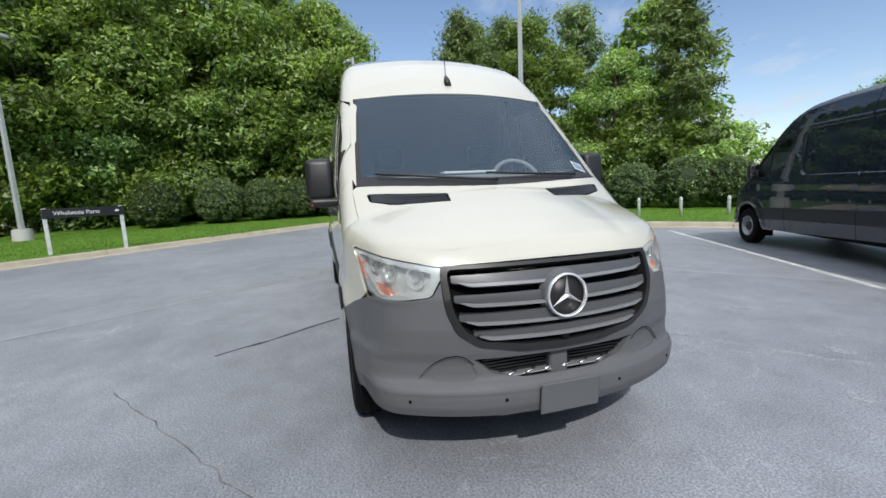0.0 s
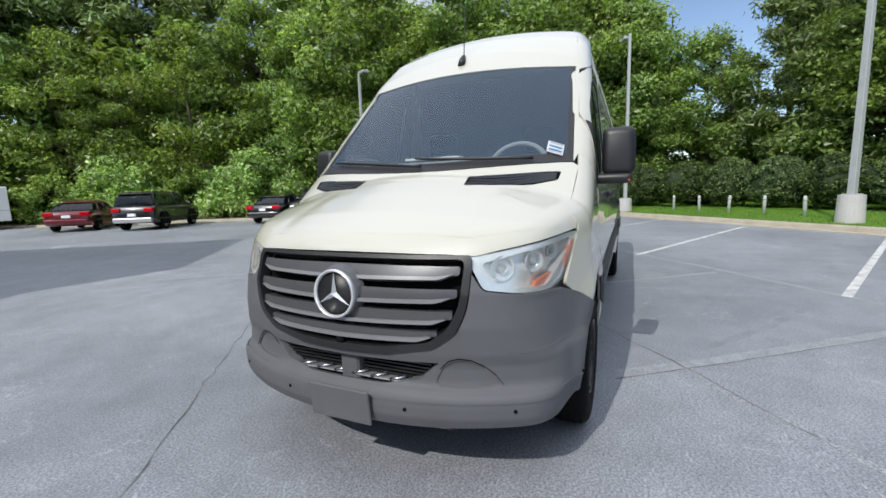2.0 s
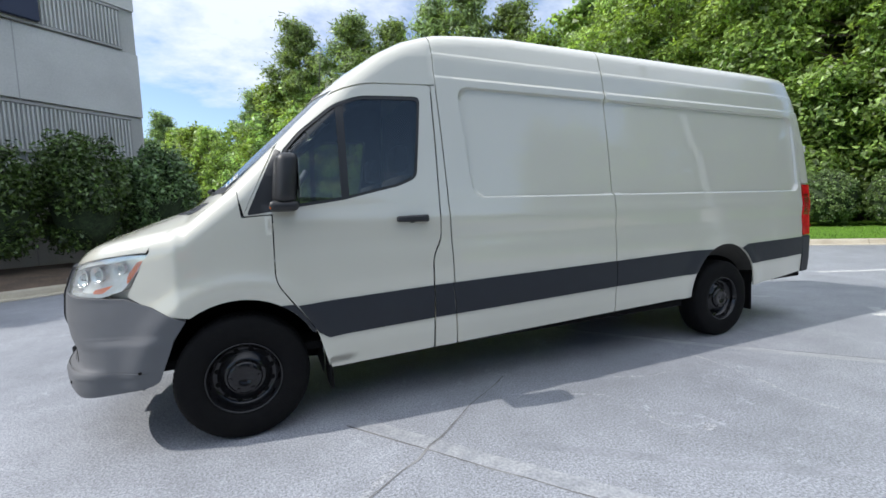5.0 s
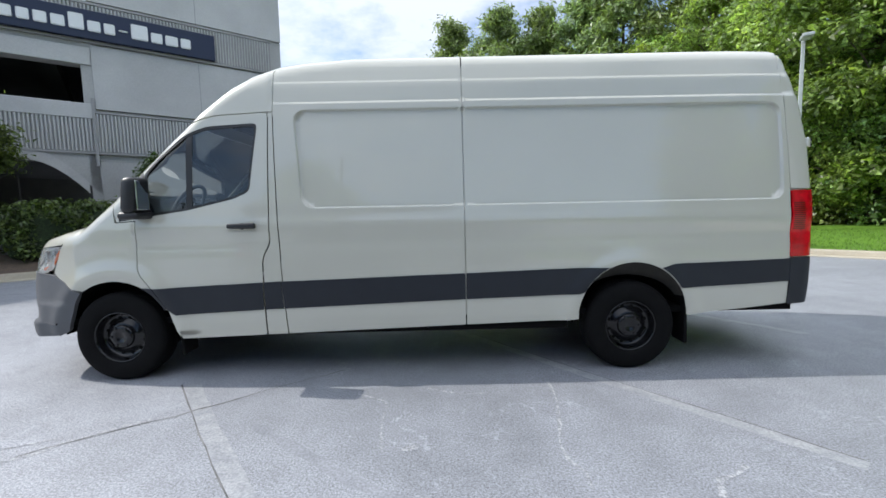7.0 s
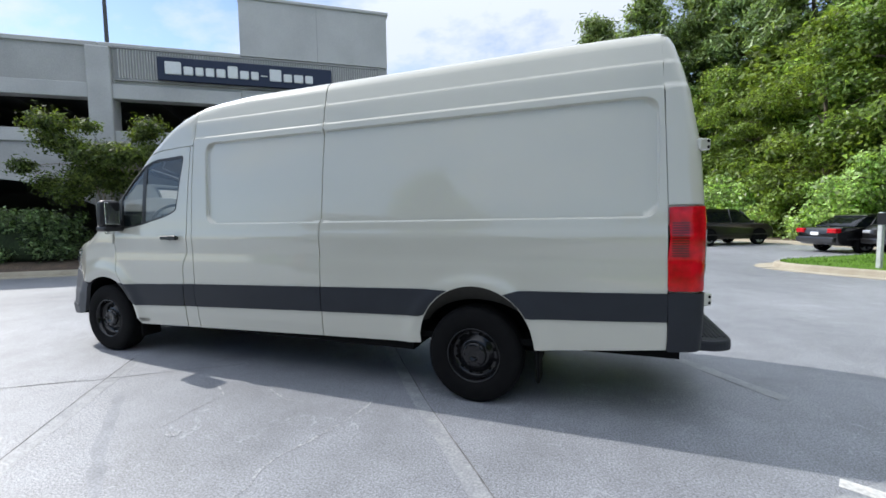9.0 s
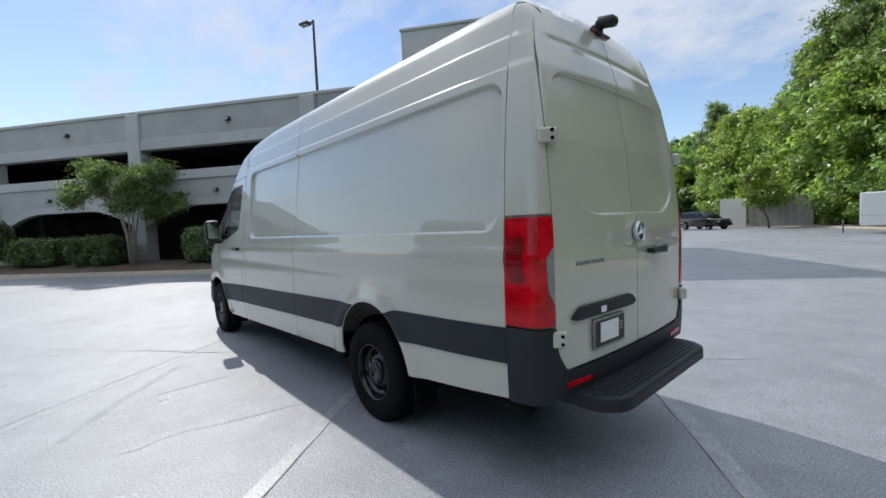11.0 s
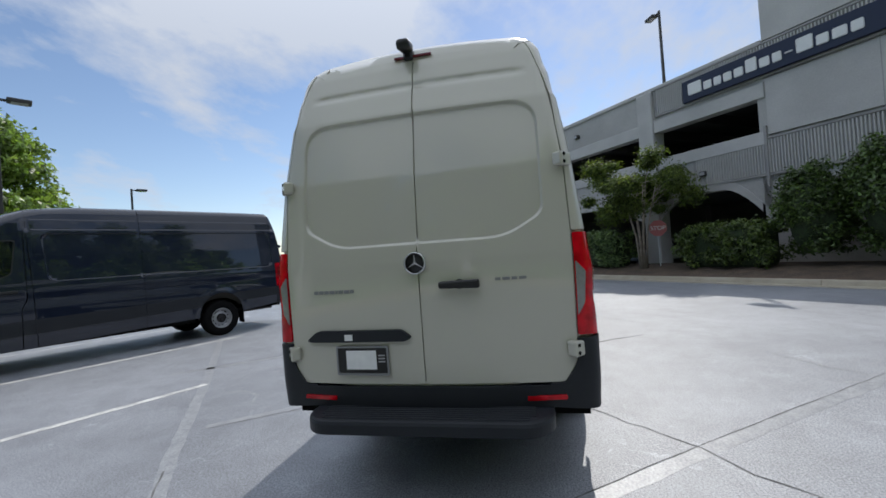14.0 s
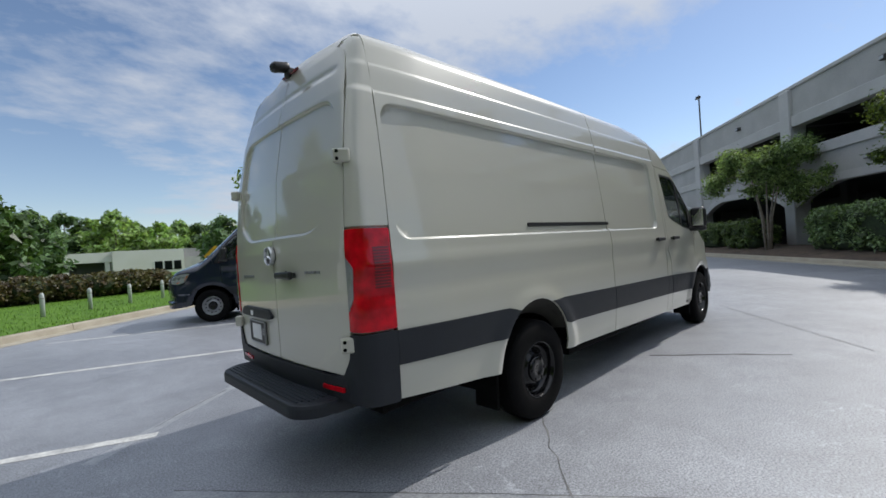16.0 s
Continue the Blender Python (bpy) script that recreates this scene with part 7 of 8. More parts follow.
# ribbed bands
rib = mesh_of("rib", [(-.03, 0, -.5), (.03, 0, -.5), (.018, .05, -.5), (-.018, .05, -.5), (-.03, 0, .5), (.03, 0, .5), (.018, .05, .5), (-.018, .05, .5)],
              [(0, 1, 2, 3)[::-1], (4, 5, 6, 7), (1, 5, 6, 2), (2, 6, 7, 3), (3, 7, 4, 0)], M_CONC_L)
for x0, x1, z0, z1, y in ((-5.15, 4.05, 6.52, 7.62, -0.055), (-5.20, 2.6, 3.30, 4.50, -0.055)):
    band = put("ribbed_band", mesh_of("ribbed_band", [], []), garage)
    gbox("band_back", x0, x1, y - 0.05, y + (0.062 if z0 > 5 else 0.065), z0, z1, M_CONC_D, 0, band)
    y = y + 0.064
    nrib = int((x1 - x0 - 0.1) / 0.088)
    for k in range(nrib):
        put("rib", rib, band, "", Matrix.Translation((x0 + 0.08 + k * 0.088, y, (z0 + z1) / 2)) @ Matrix.Diagonal((1, 1, z1 - z0 - 0.1, 1)))
    for zz in (z0, z1):
        gbox("band_rail", x0, x1, y - 0.02, y + 0.06, zz - 0.03, zz + 0.03, M_CONC_D, 0, band)
for x in (0.05,):
    gbox("downpipe", x - 0.04, x + 0.04, 0.03, 0.11, 2.9, 4.9, M_CONC_D, 0, garage)
# navy sign board with plain white shapes in place of the brand name
board = tagged(new("wall_sign"), "long navy sign board with raised white shapes", "sign")
board.matrix_basis = GA
part("sign_board", box_bm(-3.30, 2.70, 0.085, 0.20, 6.56, 7.38, 0.02), M_NAVY, board)
x = 2.45
for w, z0, z1 in ((0.52, 6.78, 7.22), (0.30, 6.78, 7.08), (0.26, 6.78, 7.08), (0.28, 6.78, 7.08), (0.30, 6.78, 7.08), (0.34, 6.78, 7.22), (0.30, 6.78, 7.08), (0.26, 6.78, 7.08),
                  (0.24, 6.92, 6.97), (0.42, 6.78, 7.22), (0.30, 6.78, 7.08), (0.34, 6.78, 7.08), (0.28, 6.78, 7.08)):
    bm = box_bm(x - w, x, 0.20, 0.235, z0, z1, 0.03)
    part("sign_shape", bm, M_WHITE, board, "white raised block")
    x -= w + 0.075
# wall lamps and roof lamp posts


def lamp_post(name, label, m, h, dark=False, head="box", base=0.0, r=0.075, arm=0.35):
    t = thing(name, label, "lamp post", m, group="lamp posts")
    pm = M_POLE_D if dark else M_POLE
    if base:
        bm = bmesh.new()
        bmesh.ops.create_cone(bm, cap_ends=True, segments=24, radius1=0.32, radius2=0.29, depth=base + 0.1, matrix=Matrix.Translation((0, 0, base / 2 - 0.05)))
        part("concrete_base", bm, M_CONC_L, t)
        part("base_plate", box_bm(-0.16, 0.16, -0.16, 0.16, base, base + 0.03), pm, t)
    bm = bmesh.new()
    for z0, z1, a in ((base, h, r),):
        box_bm(-a, a, -a, a, z0, z1, 0.012, 1, bm)
    for v in bm.verts:
        if v.co.z > h - 0.1:
            v.co.x *= 0.72
            v.co.y *= 0.72
    part("pole", bm, pm, t)
    part("arm", box_bm(0.0, arm, -0.03, 0.03, h - 0.12, h - 0.05), pm, t)
    hd = part("lamp_head", box_bm(arm - 0.1, arm + 0.48, -0.17, 0.17, h - 0.13, h + 0.0, 0.03, 2), pm, t)
    part("lamp_glass", box_bm(arm, arm + 0.40, -0.13, 0.13, h - 0.145, h - 0.128), M_LAMPGREY, hd)
    return t


for s in (5.0, 27.3, 49.5, 71.7):
    p = on_front(s, -2.0, 6.9)
    lamp_post("roof_lamp_post", "dark lamp post on the garage roof", Matrix.Translation(p) @ Matrix.Rotation(radians(20), 4, "Z"), 5.0, True, r=0.06)
for s, z in ((8.6, 6.95), (18.0, 6.95), (2.2, 3.75), (9.5, 3.7), (19.5, 3.7)):
    wl_ = thing("wall_lamp", "small dark wall lamp on the concrete parapet", "wall lamp", GA @ Matrix.Translation((s, 0.0, z)))
    part("lamp_box", box_bm(-0.12, 0.12, -0.05, 0.16, -0.09, 0.09, 0.02), M_POLE_D, wl_)
    part("lamp_glass", box_bm(-0.09, 0.09, 0.158, 0.170, -0.06, 0.06), M_LAMPGREY, wl_)
# planting bed with its kerb
bed = [(-6.5, 0.5), (-6.5, 2.0), (-6.1, 2.75), (-5.4, 3.0), (40.0, 3.0), (80.0, 3.0)]
bedw = [tuple(on_front(s, o).to_2d()) for s, o in bed]
kerb_run("kerb_3", bedw, -1, 0.14)
inner = [tuple(on_front(s, o).to_2d()) for s, o in ((-6.35, 0.02), (-6.35, 2.0), (-6.0, 2.62), (-5.4, 2.85), (40.0, 2.85), (80.0, 2.85), (80.0, 0.02))]
setting("planting_bed", sheet_bm(inner, lambda x, y: 0.142 + 0.26 * min(1.0, max(0.0, 2.75 - ((x - 7.5) * -0.602 + (y + 8.5) * 0.799)) / 0.9), 0.8), M_MULCH, "brown mulch bed along the garage")
HOLLY = clipped_bush("holly_bush", "tall dark green holly bush before the garage", 0.88, 2.85, 12500, M_LEAF_D, 83, 0.066, wild=60)
for s, o, k in ((-1.7, 1.35, 1.0), (-3.4, 1.4, 1.06), (-5.1, 1.35, 1.06)):
    p = on_front(s, o)
    plant(HOLLY, p.x, p.y, 0.36, k, group="bushes before the garage")
for s0, s1, h, o, seed in ((4.6, 9.8, 1.6, 1.5, 91), (-0.9, 2.2, 1.5, 1.5, 92), (13.2, 16.2, 1.4, 1.5, 93), (16.8, 19.6, 1.4, 1.5, 94)):
    hd = clipped_bush("clipped_hedge", "clipped green hedge in the bed before the garage", 0, h, int((s1 - s0) * 3200), M_HEDGE, seed, 0.07, (s1 - s0, 1.5))
    p = on_front((s0 + s1) / 2, o)
    hd.matrix_basis = Matrix.Translation((p.x, p.y, 0.36)) @ Matrix.Rotation(math.atan2(0.602, 0.799), 4, "Z")
    hd["group"] = "hedges before the garage"
for s, k in ((21.2, 0.92), (23.8, 0.8), (27.5, 0.75), (31.5, 0.92), (36, 0.8), (52, 0.9), (58, 0.9)):
    p = on_front(s, 1.5)
    plant(HOLLY, p.x, p.y, 0.36, k * 0.9, group="bushes before the garage")
MY = myrtle("crape_myrtle", "small multi-stemmed tree with glossy loose foliage before the garage", 4.7, 2.45, 15000, 101)
for s, o, k, turn in ((12.5, 1.9, 0.93, 0), (3.6, 1.9, 0.86, 140), (35.5, 1.8, 0.92, 60), (44.0, 1.8, 0.92, 200)):
    p = on_front(s, o)
    plant(MY, p.x, p.y, 0.34, k, turn, group="small trees before the garage")
# stop sign
st = thing("stop_sign", "weathered red octagonal stop sign on a metal post", "sign", Matrix.Translation((9.2, -5.4, 0.12)) @ Matrix.Rotation(radians(165), 4, "Z"))
part("post", box_bm(-0.025, 0.025, -0.025, 0.025, 0, 2.0), M_POLE, st)
o8 = [(0.32 * math.cos(radians(22.5 + 45 * k)), 0.32 * math.sin(radians(22.5 + 45 * k))) for k in range(8)]
face = part("sign_plate", prism_bm(o8, 0, 0.012), M_STOP, st, m=Matrix.Translation((0.03, 0, 1.72)) @ Matrix.Rotation(radians(90), 4, "Y") @ Matrix.Rotation(radians(90), 4, "Z"))


def words(name, text, size, material, parent, m):
    cu = bpy.data.curves.new(name, "FONT")
    cu.body, cu.size, cu.align_x, cu.align_y, cu.extrude = text, size, "CENTER", "CENTER", 0.004
    tmp = bpy.data.objects.new(name, cu)
    scene.collection.objects.link(tmp)
    me = bpy.data.meshes.new_from_object(tmp.evaluated_get(bpy.context.evaluated_depsgraph_get()))
    bpy.data.objects.remove(tmp)
    me.materials.clear()
    me.materials.append(material)
    return put(name, me, parent, "", m)


words("sign_words", "STOP", 0.22, M_WHITE, st, Matrix.Translation((0.048, 0, 1.72)) @ Matrix.Rotation(radians(90), 4, "Z") @ Matrix.Rotation(radians(90), 4, "X"))
# traffic cone
cone = thing("traffic_cone", "small orange traffic cone on the asphalt", "traffic cone", Matrix.Translation((19.0, 9.8, 0)))
part("cone_base", box_bm(-0.18, 0.18, -0.18, 0.18, 0, 0.03, 0.01), M_CONE, cone)
part("cone_body", tube_bm([(0, 0, 0.03), (0, 0, 0.7)], [0.13, 0.03], 16), M_CONE, cone)
part("white_collar", tube_bm([(0, 0, 0.36), (0, 0, 0.5)], [0.092, 0.07], 16), M_WHITE, cone)

# ---- lamp posts, bollards, the direction sign ----
lamp_post("lamp_post", "tall pale square lamp post on a concrete base in the lawn", Matrix.Translation((-16.7, -12.0, 0.25)) @ Matrix.Rotation(radians(60), 4, "Z"), 7.3, base=0.45)
lamp_post("lamp_post", "tall pale square lamp post on a concrete base in the lawn", Matrix.Translation((-18.9, 0.9, 0.2)) @ Matrix.Rotation(radians(200), 4, "Z"), 7.8, base=0.55)
lamp_post("lamp_post", "tall pale square lamp post on a concrete base in the lawn", Matrix.Translation((-12.55, 6.65, 0.2)) @ Matrix.Rotation(radians(-50), 4, "Z"), 9.0, base=0.72, r=0.085)
lamp_post("lamp_post", "grey lamp post with a flat lamp head", Matrix.Translation((1.5, 15.2, 0.0)) @ Matrix.Rotation(radians(-30), 4, "Z"), 7.25, True, r=0.07)
lamp_post("lamp_post", "grey lamp post with a flat lamp head", Matrix.Translation((13.5, 23.8, 0.0)) @ Matrix.Rotation(radians(-30), 4, "Z"), 6.9, True, r=0.07)
lamp_post("lamp_post", "dark thin lamp post at the wood's edge", Matrix.Translation((-5.3, -41.5, 0.0)) @ Matrix.Rotation(radians(90), 4, "Z"), 7.6, True, r=0.06)
lamp_post("lamp_post", "grey lamp post with a flat lamp head", Matrix.Translation((30.0, 52.0, 0.0)), 9.0, True, r=0.08)


def bollard():
    t = thing("bollard", "pale round wooden bollard standing in the lawn", "bollard", group="bollards along the lawn")
    bm = tube_bm([(0, 0, -0.1), (0, 0, 0.55), (0, 0, 0.62), (0, 0, 0.66)], [0.056, 0.054, 0.050, 0.028], 14)
    part("post", bm, M_BOLL, t)
    part("collar", tube_bm([(0, 0, 0.50), (0, 0, 0.535)], [0.058, 0.058], 14), M_CONC_D, t)
    return t


b0 = bollard()
for k, along in enumerate((1.35, 2.70, 4.05, 5.43, 6.77, 8.20, 10.05, 11.42, 12.83, 14.20, 15.60, 16.95, 18.30, 19.70, 21.10)):
    p = Vector((-18.7, 0.3)) + Vector((0.772, 0.636)) * along + Vector((-0.636, 0.772)) * 2.3
    m = Matrix.Translation((p.x, p.y, 0.19)) @ Matrix.Rotation(radians(rng.uniform(-2, 2)), 4, "X")
    if k:
        copy_thing(b0, m)
    else:
        b0.matrix_basis = m
sign = thing("direction_sign", "black direction sign with white lettering between two pale posts", "sign", Matrix.Translation((-11.72, -7.68, 0.18)) @ Matrix.Rotation(math.atan2(1.46, -0.97), 4, "Z"))
for x in (-0.86, 0.86):
    part("post", box_bm(x - 0.045, x + 0.045, -0.045, 0.045, -0.1, 1.26, 0.008), M_BOLL, sign)
part("panel", box_bm(-0.91, 0.91, -0.065, -0.046, 0.98, 1.24, 0.004), M_SIGNBLACK, sign)
words("lettering", "Wholesale Parts", 0.155, M_WHITE, sign, Matrix.Translation((-0.17, -0.070, 1.115)) @ Matrix.Rotation(radians(90), 4, "X"))
bm = bmesh.new()
for tri in (((0.68, 1.115), (0.745, 1.155), (0.745, 1.075)),):
    bm.faces.new([bm.verts.new((x, -0.068, z)) for x, z in tri])
box_bm(0.745, 0.80, -0.070, -0.064, 1.098, 1.132, bm=bm)
part("arrow", bm, M_WHITE, sign, "white arrow")
yb = thing("warning_sign", "yellow diamond warning sign with a black signal panel across the lawn", "sign", Matrix.Translation((0.2, 23.5, 0.2)) @ Matrix.Rotation(radians(-20), 4, "Z"))
part("board", prism_bm(round_poly([(0, -0.62), (0.62, 0), (0, 0.62), (-0.62, 0)], 0.08), -0.008, 0.008), M_YELLOW, yb, m=Matrix.Translation((0, 0, 1.55)) @ Matrix.Rotation(radians(90), 4, "X"))
part("signal_panel", box_bm(-0.11, 0.11, -0.02, 0.02, 1.25, 1.85, 0.02), M_SIGNBLACK, yb)
for k, mm in enumerate((M_GREENLAMP, M_YELLOW, M_STOP)):
    part("signal_dot", lathe_bm([(0.0, -0.012), (0.07, -0.010), (0.07, 0.0)], 16), mm, yb, m=Matrix.Translation((0, -0.022, 1.36 + 0.19 * k)))
part("post", box_bm(-0.03, 0.03, 0.012, 0.06, 0, 2.0), M_POLE, yb)
# ---- parked cars ----


def make_car(name, label, kind, paint, m, lights=True):
    """Saloon or estate-like car: shaped body, glasshouse, wheels, lamps, bumpers. Faces +x, stands on z=0."""
    car = thing(name, label, "car", m, group="parked cars")
    suv = kind == "suv"
    L, W, Hb, Ht = (4.65, 0.92, 1.02, 1.76) if suv else (4.75, 0.89, 0.90, 1.42)
    r = 0.37 if suv else 0.325
    h = L / 2
    if suv:
        prof = [(h, 0.42), (h + 0.02, 0.62), (h - 0.06, 0.86), (h - 0.25, 0.98), (h - 1.1, 1.06), (-h + 0.12, 1.10), (-h + 0.02, 0.9), (-h - 0.03, 0.62), (-h + 0.02, 0.36), (-h + 0.5, 0.30), (h - 0.4, 0.28)]
        glassp = [(h - 1.10, 1.04), (h - 1.85, 1.62), (-h + 0.75, 1.66), (-h + 0.28, 1.58), (-h + 0.10, 1.08)]
        roofp = [(h - 1.80, 1.60), (h - 2.05, 1.70), (-h + 0.9, 1.74), (-h + 0.22, 1.66), (-h + 0.25, 1.59)]
    else:
        prof = [(h, 0.36), (h + 0.03, 0.52), (h - 0.06, 0.68), (h - 0.35, 0.76), (h - 1.35, 0.88), (-h + 1.0, 0.93), (-h + 0.10, 0.94), (-h, 0.80), (-h - 0.03, 0.55), (-h + 0.03, 0.30), (-h + 0.6, 0.24), (h - 0.5, 0.22)]
        glassp = [(h - 1.30, 0.87), (h - 2.05, 1.32), (-h + 1.55, 1.36), (-h + 1.15, 1.28), (-h + 0.62, 0.93)]
        roofp = [(h - 2.0, 1.30), (h - 2.3, 1.40), (-h + 1.8, 1.42), (-h + 1.2, 1.34), (-h + 1.25, 1.27)]
    wb = 1.38 if not suv else 1.40

    def hull(pr, w_of, bevel):
        bm = bmesh.new()
        pr = [tuple(p) for p in round_poly(pr, 0.12, 3)]
        rows = []
        for t in (-1, -0.93, -0.6, 0, 0.6, 0.93, 1):
            rows.append([])
            for x, z in pr:
                w = w_of(x, z)
                end = 1 - 0.03 * abs(t) ** 3 * (abs(x) > h - 0.6)
                squeeze = 0.045 if abs(t) == 1 else 0.0
                zc = sum(p[1] for p in pr) / len(pr)
                rows[-1].append(bm.verts.new((x * end - squeeze * np.sign(x) * 0.5, t * w, z + (zc - z) * squeeze * 1.2)))
        n = len(pr)
        for a, b in zip(rows, rows[1:]):
            for k in range(n):
                f = bm.faces.new((a[k], a[(k + 1) % n], b[(k + 1) % n], b[k]))
                f.smooth = True
        bm.faces.new(rows[0]), bm.faces.new(list(reversed(rows[-1])))
        bmesh.ops.recalc_face_normals(bm, faces=bm.faces)
        return bm

    wide = lambda x, z: W * (1 - 0.10 * max(0, abs(x) - h + 0.75) ** 1.5) * (0.97 if z < 0.35 else 1.0)
    body_bm = hull(prof, wide, 0)
    part("body", body_bm, paint, car)
    up = lambda x, z: W * (0.93 - 0.26 * (z - Hb) / (Ht - Hb) * 1.0)
    part("glasshouse", hull(glassp, up, 0), M_DARKGLASS, car, "dark window glass")
    part("roof", hull(roofp, lambda x, z: up(x, z) + 0.012, 0), paint, car)
    for s in (1, -1):
        for x, z0, z1, lean in ((glassp[0][0] - 0.10, Hb - 0.03, Ht - 0.12, -0.62), (-0.15, Hb - 0.02, Ht - 0.06, 0.02), (glassp[-1][0] + (0.25 if suv else 0.55), Hb, Ht - 0.08, 0.12 if suv else 0.45)):
            y0, y1 = s * (up(x, z0) + 0.008), s * (up(x, z1) + 0.008)
            part("window_pillar", tube_bm([(x, y0, z0), (x + lean, y1, z1)], [0.035, 0.032], 6), paint, car)
        for x in (wb, -wb):
            # flat black disc stands for the shaded hollow of the arch
            bm = bmesh.new()
            bmesh.ops.create_circle(bm, cap_ends=True, radius=r + 0.055, segments=28, matrix=Matrix.Translation((x, s * (W + 0.004), r + 0.01)) @ Matrix.Rotation(radians(90), 4, "X"))
            bmesh.ops.bisect_plane(bm, geom=bm.verts[:] + bm.edges[:] + bm.faces[:], plane_co=(0, 0, 0.24), plane_no=(0, 0, -1), clear_outer=True)
            part("wheel_arch", bm, M_DEEP, car)
            wh = put("wheel", mesh_of("wheel", [], []), car, "", Matrix.Translation((x, s * (W - 0.10), r)) @ Matrix.Diagonal((1, s, 1, 1)))
            part("tyre", lathe_bm([(r * 0.66, -0.1), (r * 0.9, -0.11), (r, -0.08), (r, 0.08), (r * 0.92, 0.112), (r * 0.66, 0.105)], 28), M_RUBBER, wh)
            part("rim", lathe_bm([(r * 0.66, 0.10), (r * 0.60, 0.085), (r * 0.2, 0.098), (0, 0.10)], 20), M_STEEL, wh)
            # black blocks paint the shade between the spokes
            for k in range(5):
                q = Matrix.Rotation(2 * math.pi * k / 5, 4, "Y")
                part("spoke_gap", box_bm(r * 0.26, r * 0.55, 0.090, 0.104, -0.035, 0.035, 0.01), M_DEEP, wh, m=q)
        part("side_trim", box_bm(-h + 0.35, h - 0.45, min(s * (W + 0.004), s * (W + 0.018)), max(s * (W + 0.004), s * (W + 0.018)), 0.48, 0.54, 0.004), M_BLACK, car)
        part("door_mirror", box_bm(glassp[0][0] - 0.42, glassp[0][0] - 0.28, min(s * (W - 0.02), s * (W + 0.16)), max(s * (W - 0.02), s * (W + 0.16)), Hb + 0.03, Hb + 0.16, 0.03, 2), paint, car)
        zf, zr = prof[2][1] - 0.12, prof[6][1] - 0.12 if not suv else 0.93
        part("headlamp", box_bm(h - 0.16, h + 0.018, s * 0.64 - 0.13, s * 0.64 + 0.13, zf - 0.05, zf + 0.06, 0.03, 2), M_REFLECTOR, car)
        part("tail_lamp", box_bm(-h - 0.018, -h + 0.2, s * 0.66 - 0.18, s * 0.66 + 0.18, zr - 0.10, zr + 0.07, 0.03, 2), M_RED, car)
    part("front_grille", box_bm(h - 0.10, h + 0.024, -0.40, 0.40, prof[2][1] - 0.24, prof[2][1] - 0.02, 0.03, 2), M_BLACK, car)
    part("front_bumper", box_bm(h - 0.10, h + 0.055, -0.80, 0.80, 0.36, 0.54, 0.05, 2), paint, car)
    part("rear_bumper", box_bm(-h - 0.065, -h + 0.1, -0.80, 0.80, 0.36, 0.58, 0.05, 2), M_CARS["silver"] if suv and not lights else paint, car)
    part("number_plate", box_bm(-h - 0.045 if not suv else -h - 0.07, -h, -0.16, 0.16, 0.64, 0.76, 0.005), M_PAPER, car)
    return car


at = lambda x, y, a: Matrix.Translation((x, y, 0)) @ Matrix.Rotation(radians(a), 4, "Z")
make_car("parked_suv", "black off-road car parked nose out at the wood's edge", "suv", M_CARS["black"], at(-16.3, -14.55, 18) @ Matrix.Scale(1.05, 4))
make_car("parked_saloon", "black saloon car parked nose in at the wood's edge", "saloon", M_CARS["black"], at(-14.95, -16.15, 200))
make_car("parked_suv", "dark van-like car with silver bumper parked nose in", "suv", M_CARS["black"], at(-10.7, -20.0, 212), False)
make_car("parked_saloon", "dark red saloon car parked nose in by the trees", "saloon", M_CARS["red"], at(-9.4, -23.6, 226))
for x, y, a, k, c, l in ((35.0, -57.0, 110, "saloon", "white", "white saloon car on the far car park"), (24.5, -45.0, 95, "suv", "white", "white off-road car on the far car park"),
                         (21.8, -53.0, 60, "suv", "grey", "grey off-road car before the low building"), (9.6, -40.5, 170, "saloon", "silver", "silver saloon car on the far car park"),
                         (6.2, -43.0, 150, "suv", "black", "black off-road car on the far car park"), (24.0, -69.0, 160, "saloon", "white", "white saloon car in a far parking row"),
                         (27.0, -71.5, 160, "saloon", "white", "white saloon car in a far parking row"), (21.2, -67.0, 160, "saloon", "silver", "silver saloon car in a far parking row"),
                         (16.5, -33.5, 100, "saloon", "grey", "grey saloon car on the far car park"), (33.0, -52.0, 60, "suv", "black", "black off-road car before the low building")):
    make_car("parked_" + k, l, k, M_CARS[c], at(x, y, a))
make_car("parked_saloon", "silver saloon car parked inside the garage", "saloon", M_CARS["silver"], GA @ Matrix.Translation((9.0, -6.0, 0)) @ Matrix.Rotation(radians(90), 4, "Z"))
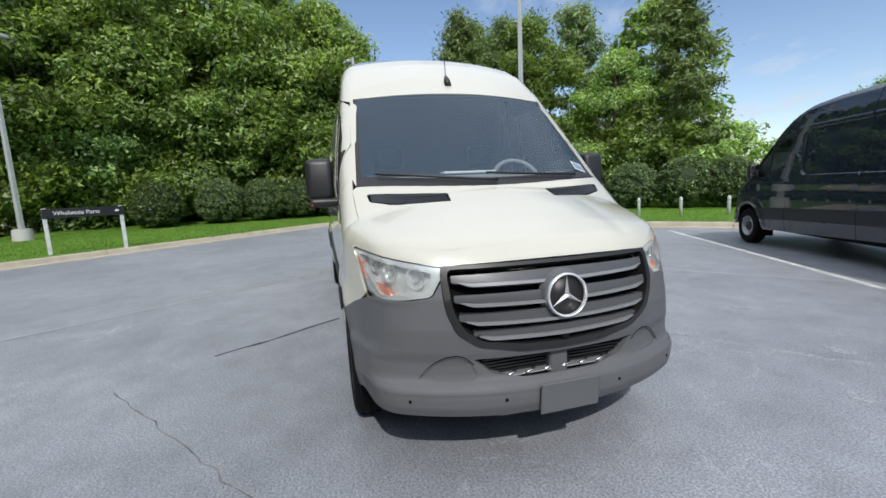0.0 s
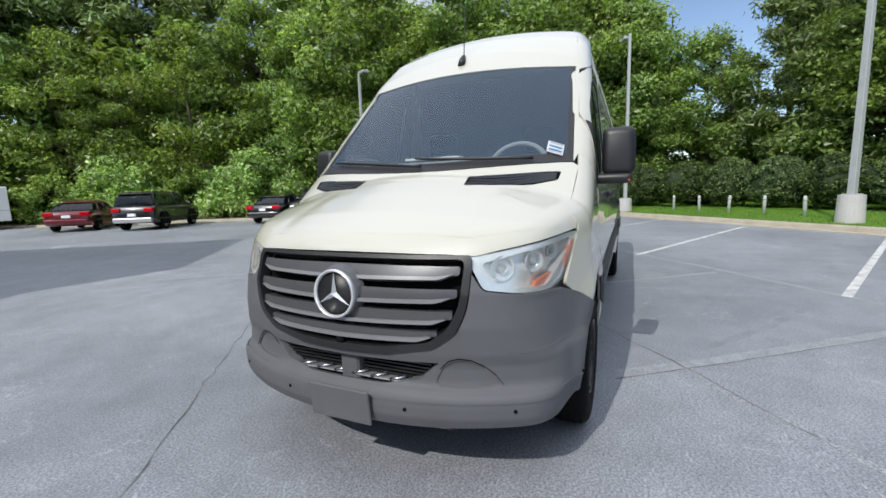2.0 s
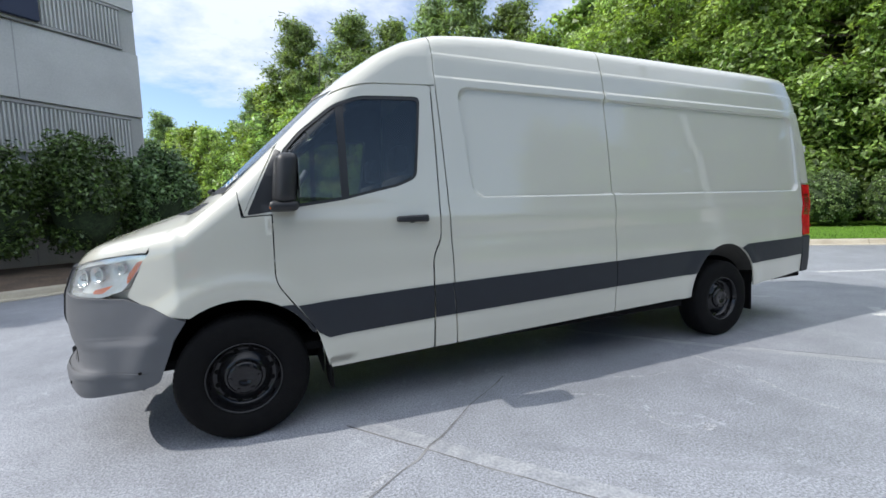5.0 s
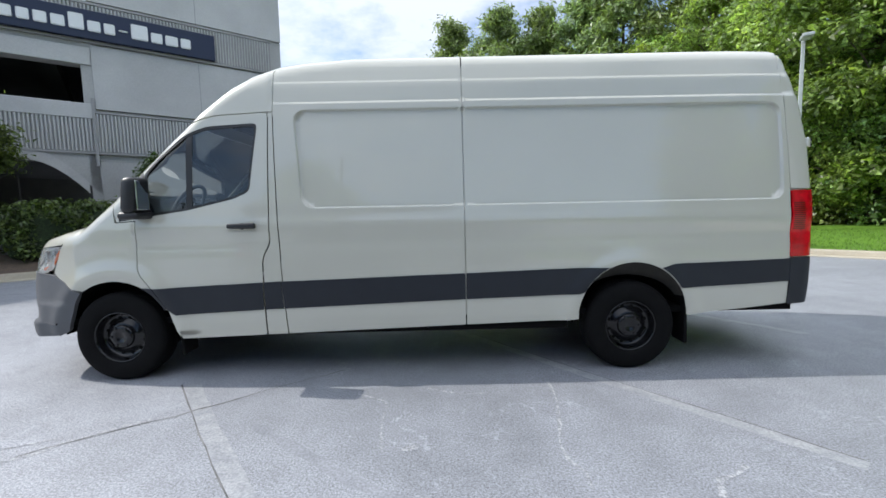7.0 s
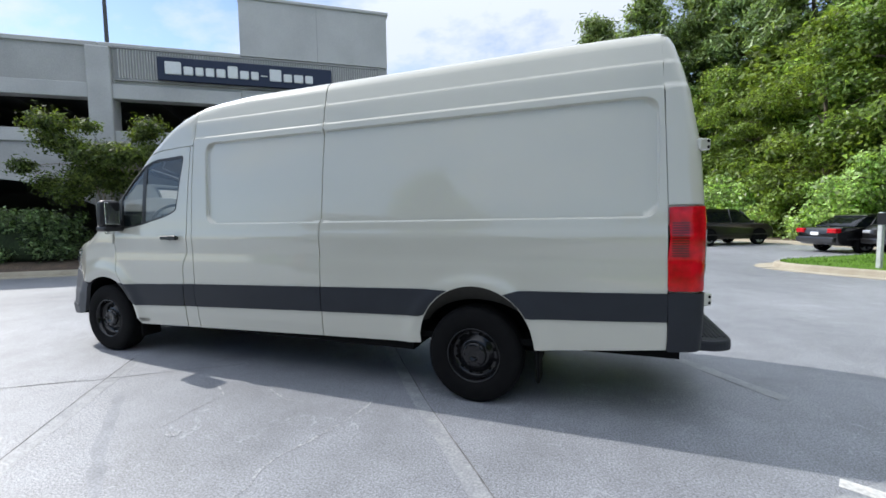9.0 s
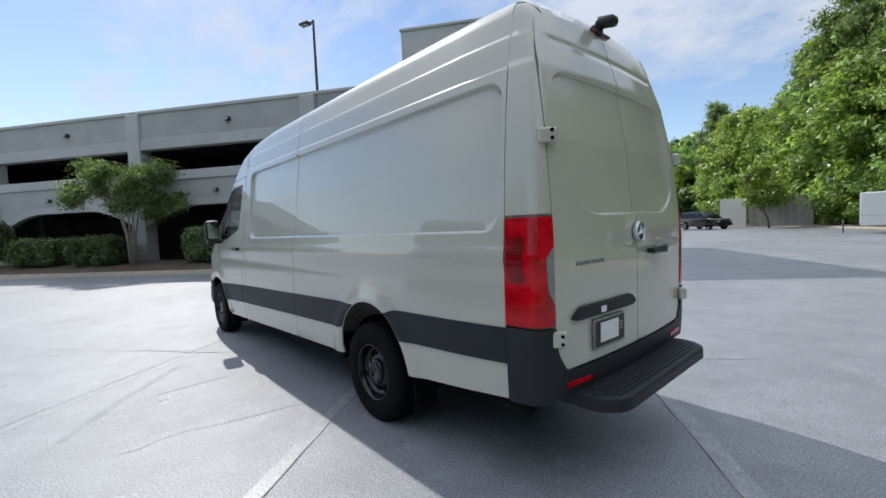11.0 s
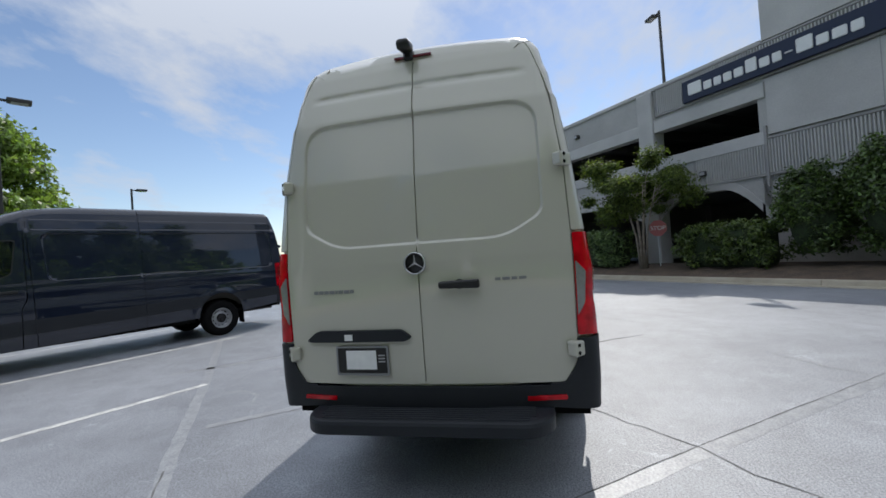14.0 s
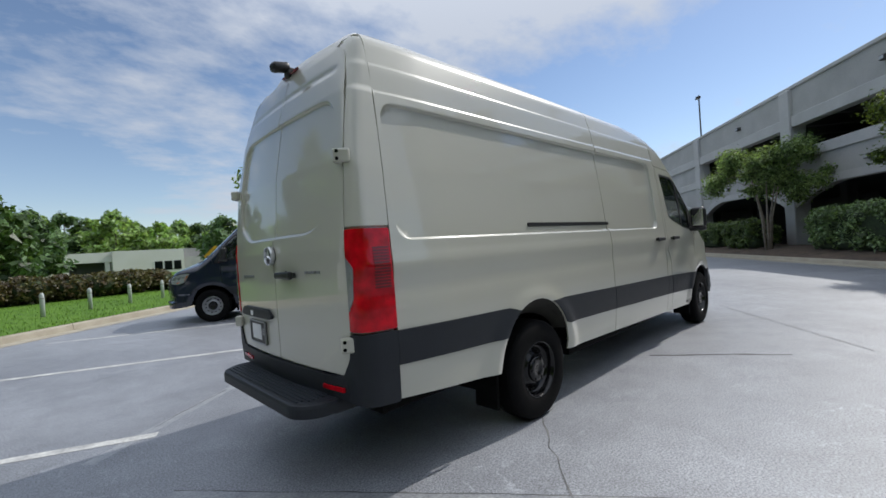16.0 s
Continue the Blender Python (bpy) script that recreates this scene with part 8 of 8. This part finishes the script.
# ---- white box trailer ----
tr = thing("box_trailer", "white enclosed box trailer with a single axle", "trailer", at(-7.0, -30.2, -12))
part("box", box_bm(-1.75, 1.65, -0.95, 0.95, 0.45, 2.25, 0.05, 2), M_WHITE, tr)
part("nose_skirt", box_bm(1.62, 1.66, -0.93, 0.93, 0.46, 1.0, 0.01), M_STEEL, tr)
for s in (1, -1):
    part("side_seam", box_bm(-1.7, 1.6, s * 0.952 - 0.003, s * 0.952 + 0.003, 1.0, 1.02), M_STEEL, tr)
    part("fender", prism_bm(round_poly([(-0.75, 0.45), (-0.65, 0.82), (0.05, 0.82), (0.15, 0.45), (0.08, 0.45), (0.0, 0.75), (-0.6, 0.75), (-0.68, 0.45)], 0.05, 2), 0.0, 0.2), M_STEEL, tr, m=Matrix.Translation((0, s * 0.95 + (0.2 if s > 0 else 0), 0)) @ Matrix.Rotation(radians(90), 4, "X"))
    wh = put("wheel", mesh_of("wheel", [], []), tr, "", Matrix.Translation((-0.3, s * 1.05, 0.33)) @ Matrix.Diagonal((1, s, 1, 1)))
    part("tyre", lathe_bm([(0.2, -0.09), (0.3, -0.1), (0.33, -0.07), (0.33, 0.07), (0.3, 0.1), (0.2, 0.095)], 28), M_RUBBER, wh)
    part("rim", lathe_bm([(0.2, 0.09), (0.17, 0.07), (0.06, 0.09), (0, 0.09)], 20), M_WHITE, wh)
part("tongue", tube_bm([(1.6, -0.5, 0.45), (2.75, 0, 0.45)], [0.04, 0.04], 6), M_POLE_D, tr)
part("tongue", tube_bm([(1.6, 0.5, 0.45), (2.75, 0, 0.45)], [0.04, 0.04], 6), M_POLE_D, tr)
part("jack", tube_bm([(2.6, 0, 0.0), (2.6, 0, 0.75)], [0.035, 0.035], 8), M_POLE_D, tr)
# ---- board fence and far buildings ----
fence = thing("board_fence", "grey wooden board fence at the wood's edge", "fence", at(0.8, -44.2, -14))
plank = box_bm(-0.14, 0.14, -0.02, 0.02, 0.1, 2.7, 0.006)
pm_ = bpy.data.meshes.new("board")
plank.to_mesh(pm_), plank.free()
pm_.materials.append(M_WOOD)
for k in range(17):
    put("board", pm_, fence, "", Matrix.Translation((-2.4 + 0.285 * k, 0, 0)))
part("white_wall", box_bm(2.5, 4.8, -0.1, 0.1, 0, 2.8), M_STUCCO, fence)
low = thing("low_building", "long low pale building across the far car park", "building", Matrix.Translation((54.0, -67.0, 0.0)) @ Matrix.Rotation(radians(4), 4, "Z"), kind="structure")
part("wall", box_bm(-28, 45, -20, 0, 0, 5.0), M_CONC, low)
part("fascia", box_bm(-28.2, 45.2, -20.2, 0.35, 4.2, 6.4, 0.03), M_STUCCO_D, low)
part("fascia_line", box_bm(-28.2, 45.2, 0.35, 0.42, 5.1, 5.3), M_CONC_D, low)
for k in range(8):
    part("door", box_bm(-24 + 8.5 * k, -22 + 8.5 * k, -0.02, 0.05, 0, 2.6), M_CONC_D, low)
white = thing("white_building", "low white flat-roofed building across the lawn", "building", Matrix.Translation((4.5, 69.0, 0.2)) @ Matrix.Rotation(radians(4), 4, "Z"), kind="structure")
part("wall", box_bm(-4.5, 4.0, 0, 8, 0, 3.6), M_STUCCO, white)
part("wing", box_bm(-24.0, -4.5, 0.8, 8, 2.2, 3.5), M_STUCCO, white)
# solid box below the wing, dark colour stands for the shade there
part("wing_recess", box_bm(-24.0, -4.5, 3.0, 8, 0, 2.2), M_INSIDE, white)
for k in range(5):
    part("pillar", box_bm(-22 + 4.2 * k, -21.5 + 4.2 * k, 0.9, 1.4, 0, 2.2), M_STUCCO, white)
part("wing", box_bm(4.0, 30.0, 2.0, 8, 0, 3.7), M_CONC_D, white)
part("wing_wall", box_bm(4.0, 16.0, 1.0, 2.0, 0, 2.4), M_CONC, white)
for k in range(3):
    part("window", box_bm(0.2 + 1.2 * k, 1.2 + 1.2 * k, -0.04, 0.02, 0.6, 1.9), M_DARKGLASS, white)
    part("window_frame", box_bm(0.15 + 1.2 * k, 0.22 + 1.2 * k, -0.06, 0.02, 0.55, 1.95), M_WHITE, white)
setting("pavement", strip_along([(-14, 30), (-4.5, 21.5), (0.5, 19.0), (8, 24.5)], 1.4, 0, 0.52), M_CONC_L, "pale concrete path across the lawn")
# ---- the second van, parked by the kerb ----
second = make_van("parked_van", "dark blue-grey high-roof cargo van with silver steel wheels", M_DARK_PAINT, M_STEEL, M_STEEL_BLACK, M_DARK_PAINT, M_CLAD, 0.06, False)
second.matrix_basis = Matrix.Translation((-3.83, 8.77, 0.0)) @ Matrix.Rotation(radians(155), 4, "Z")
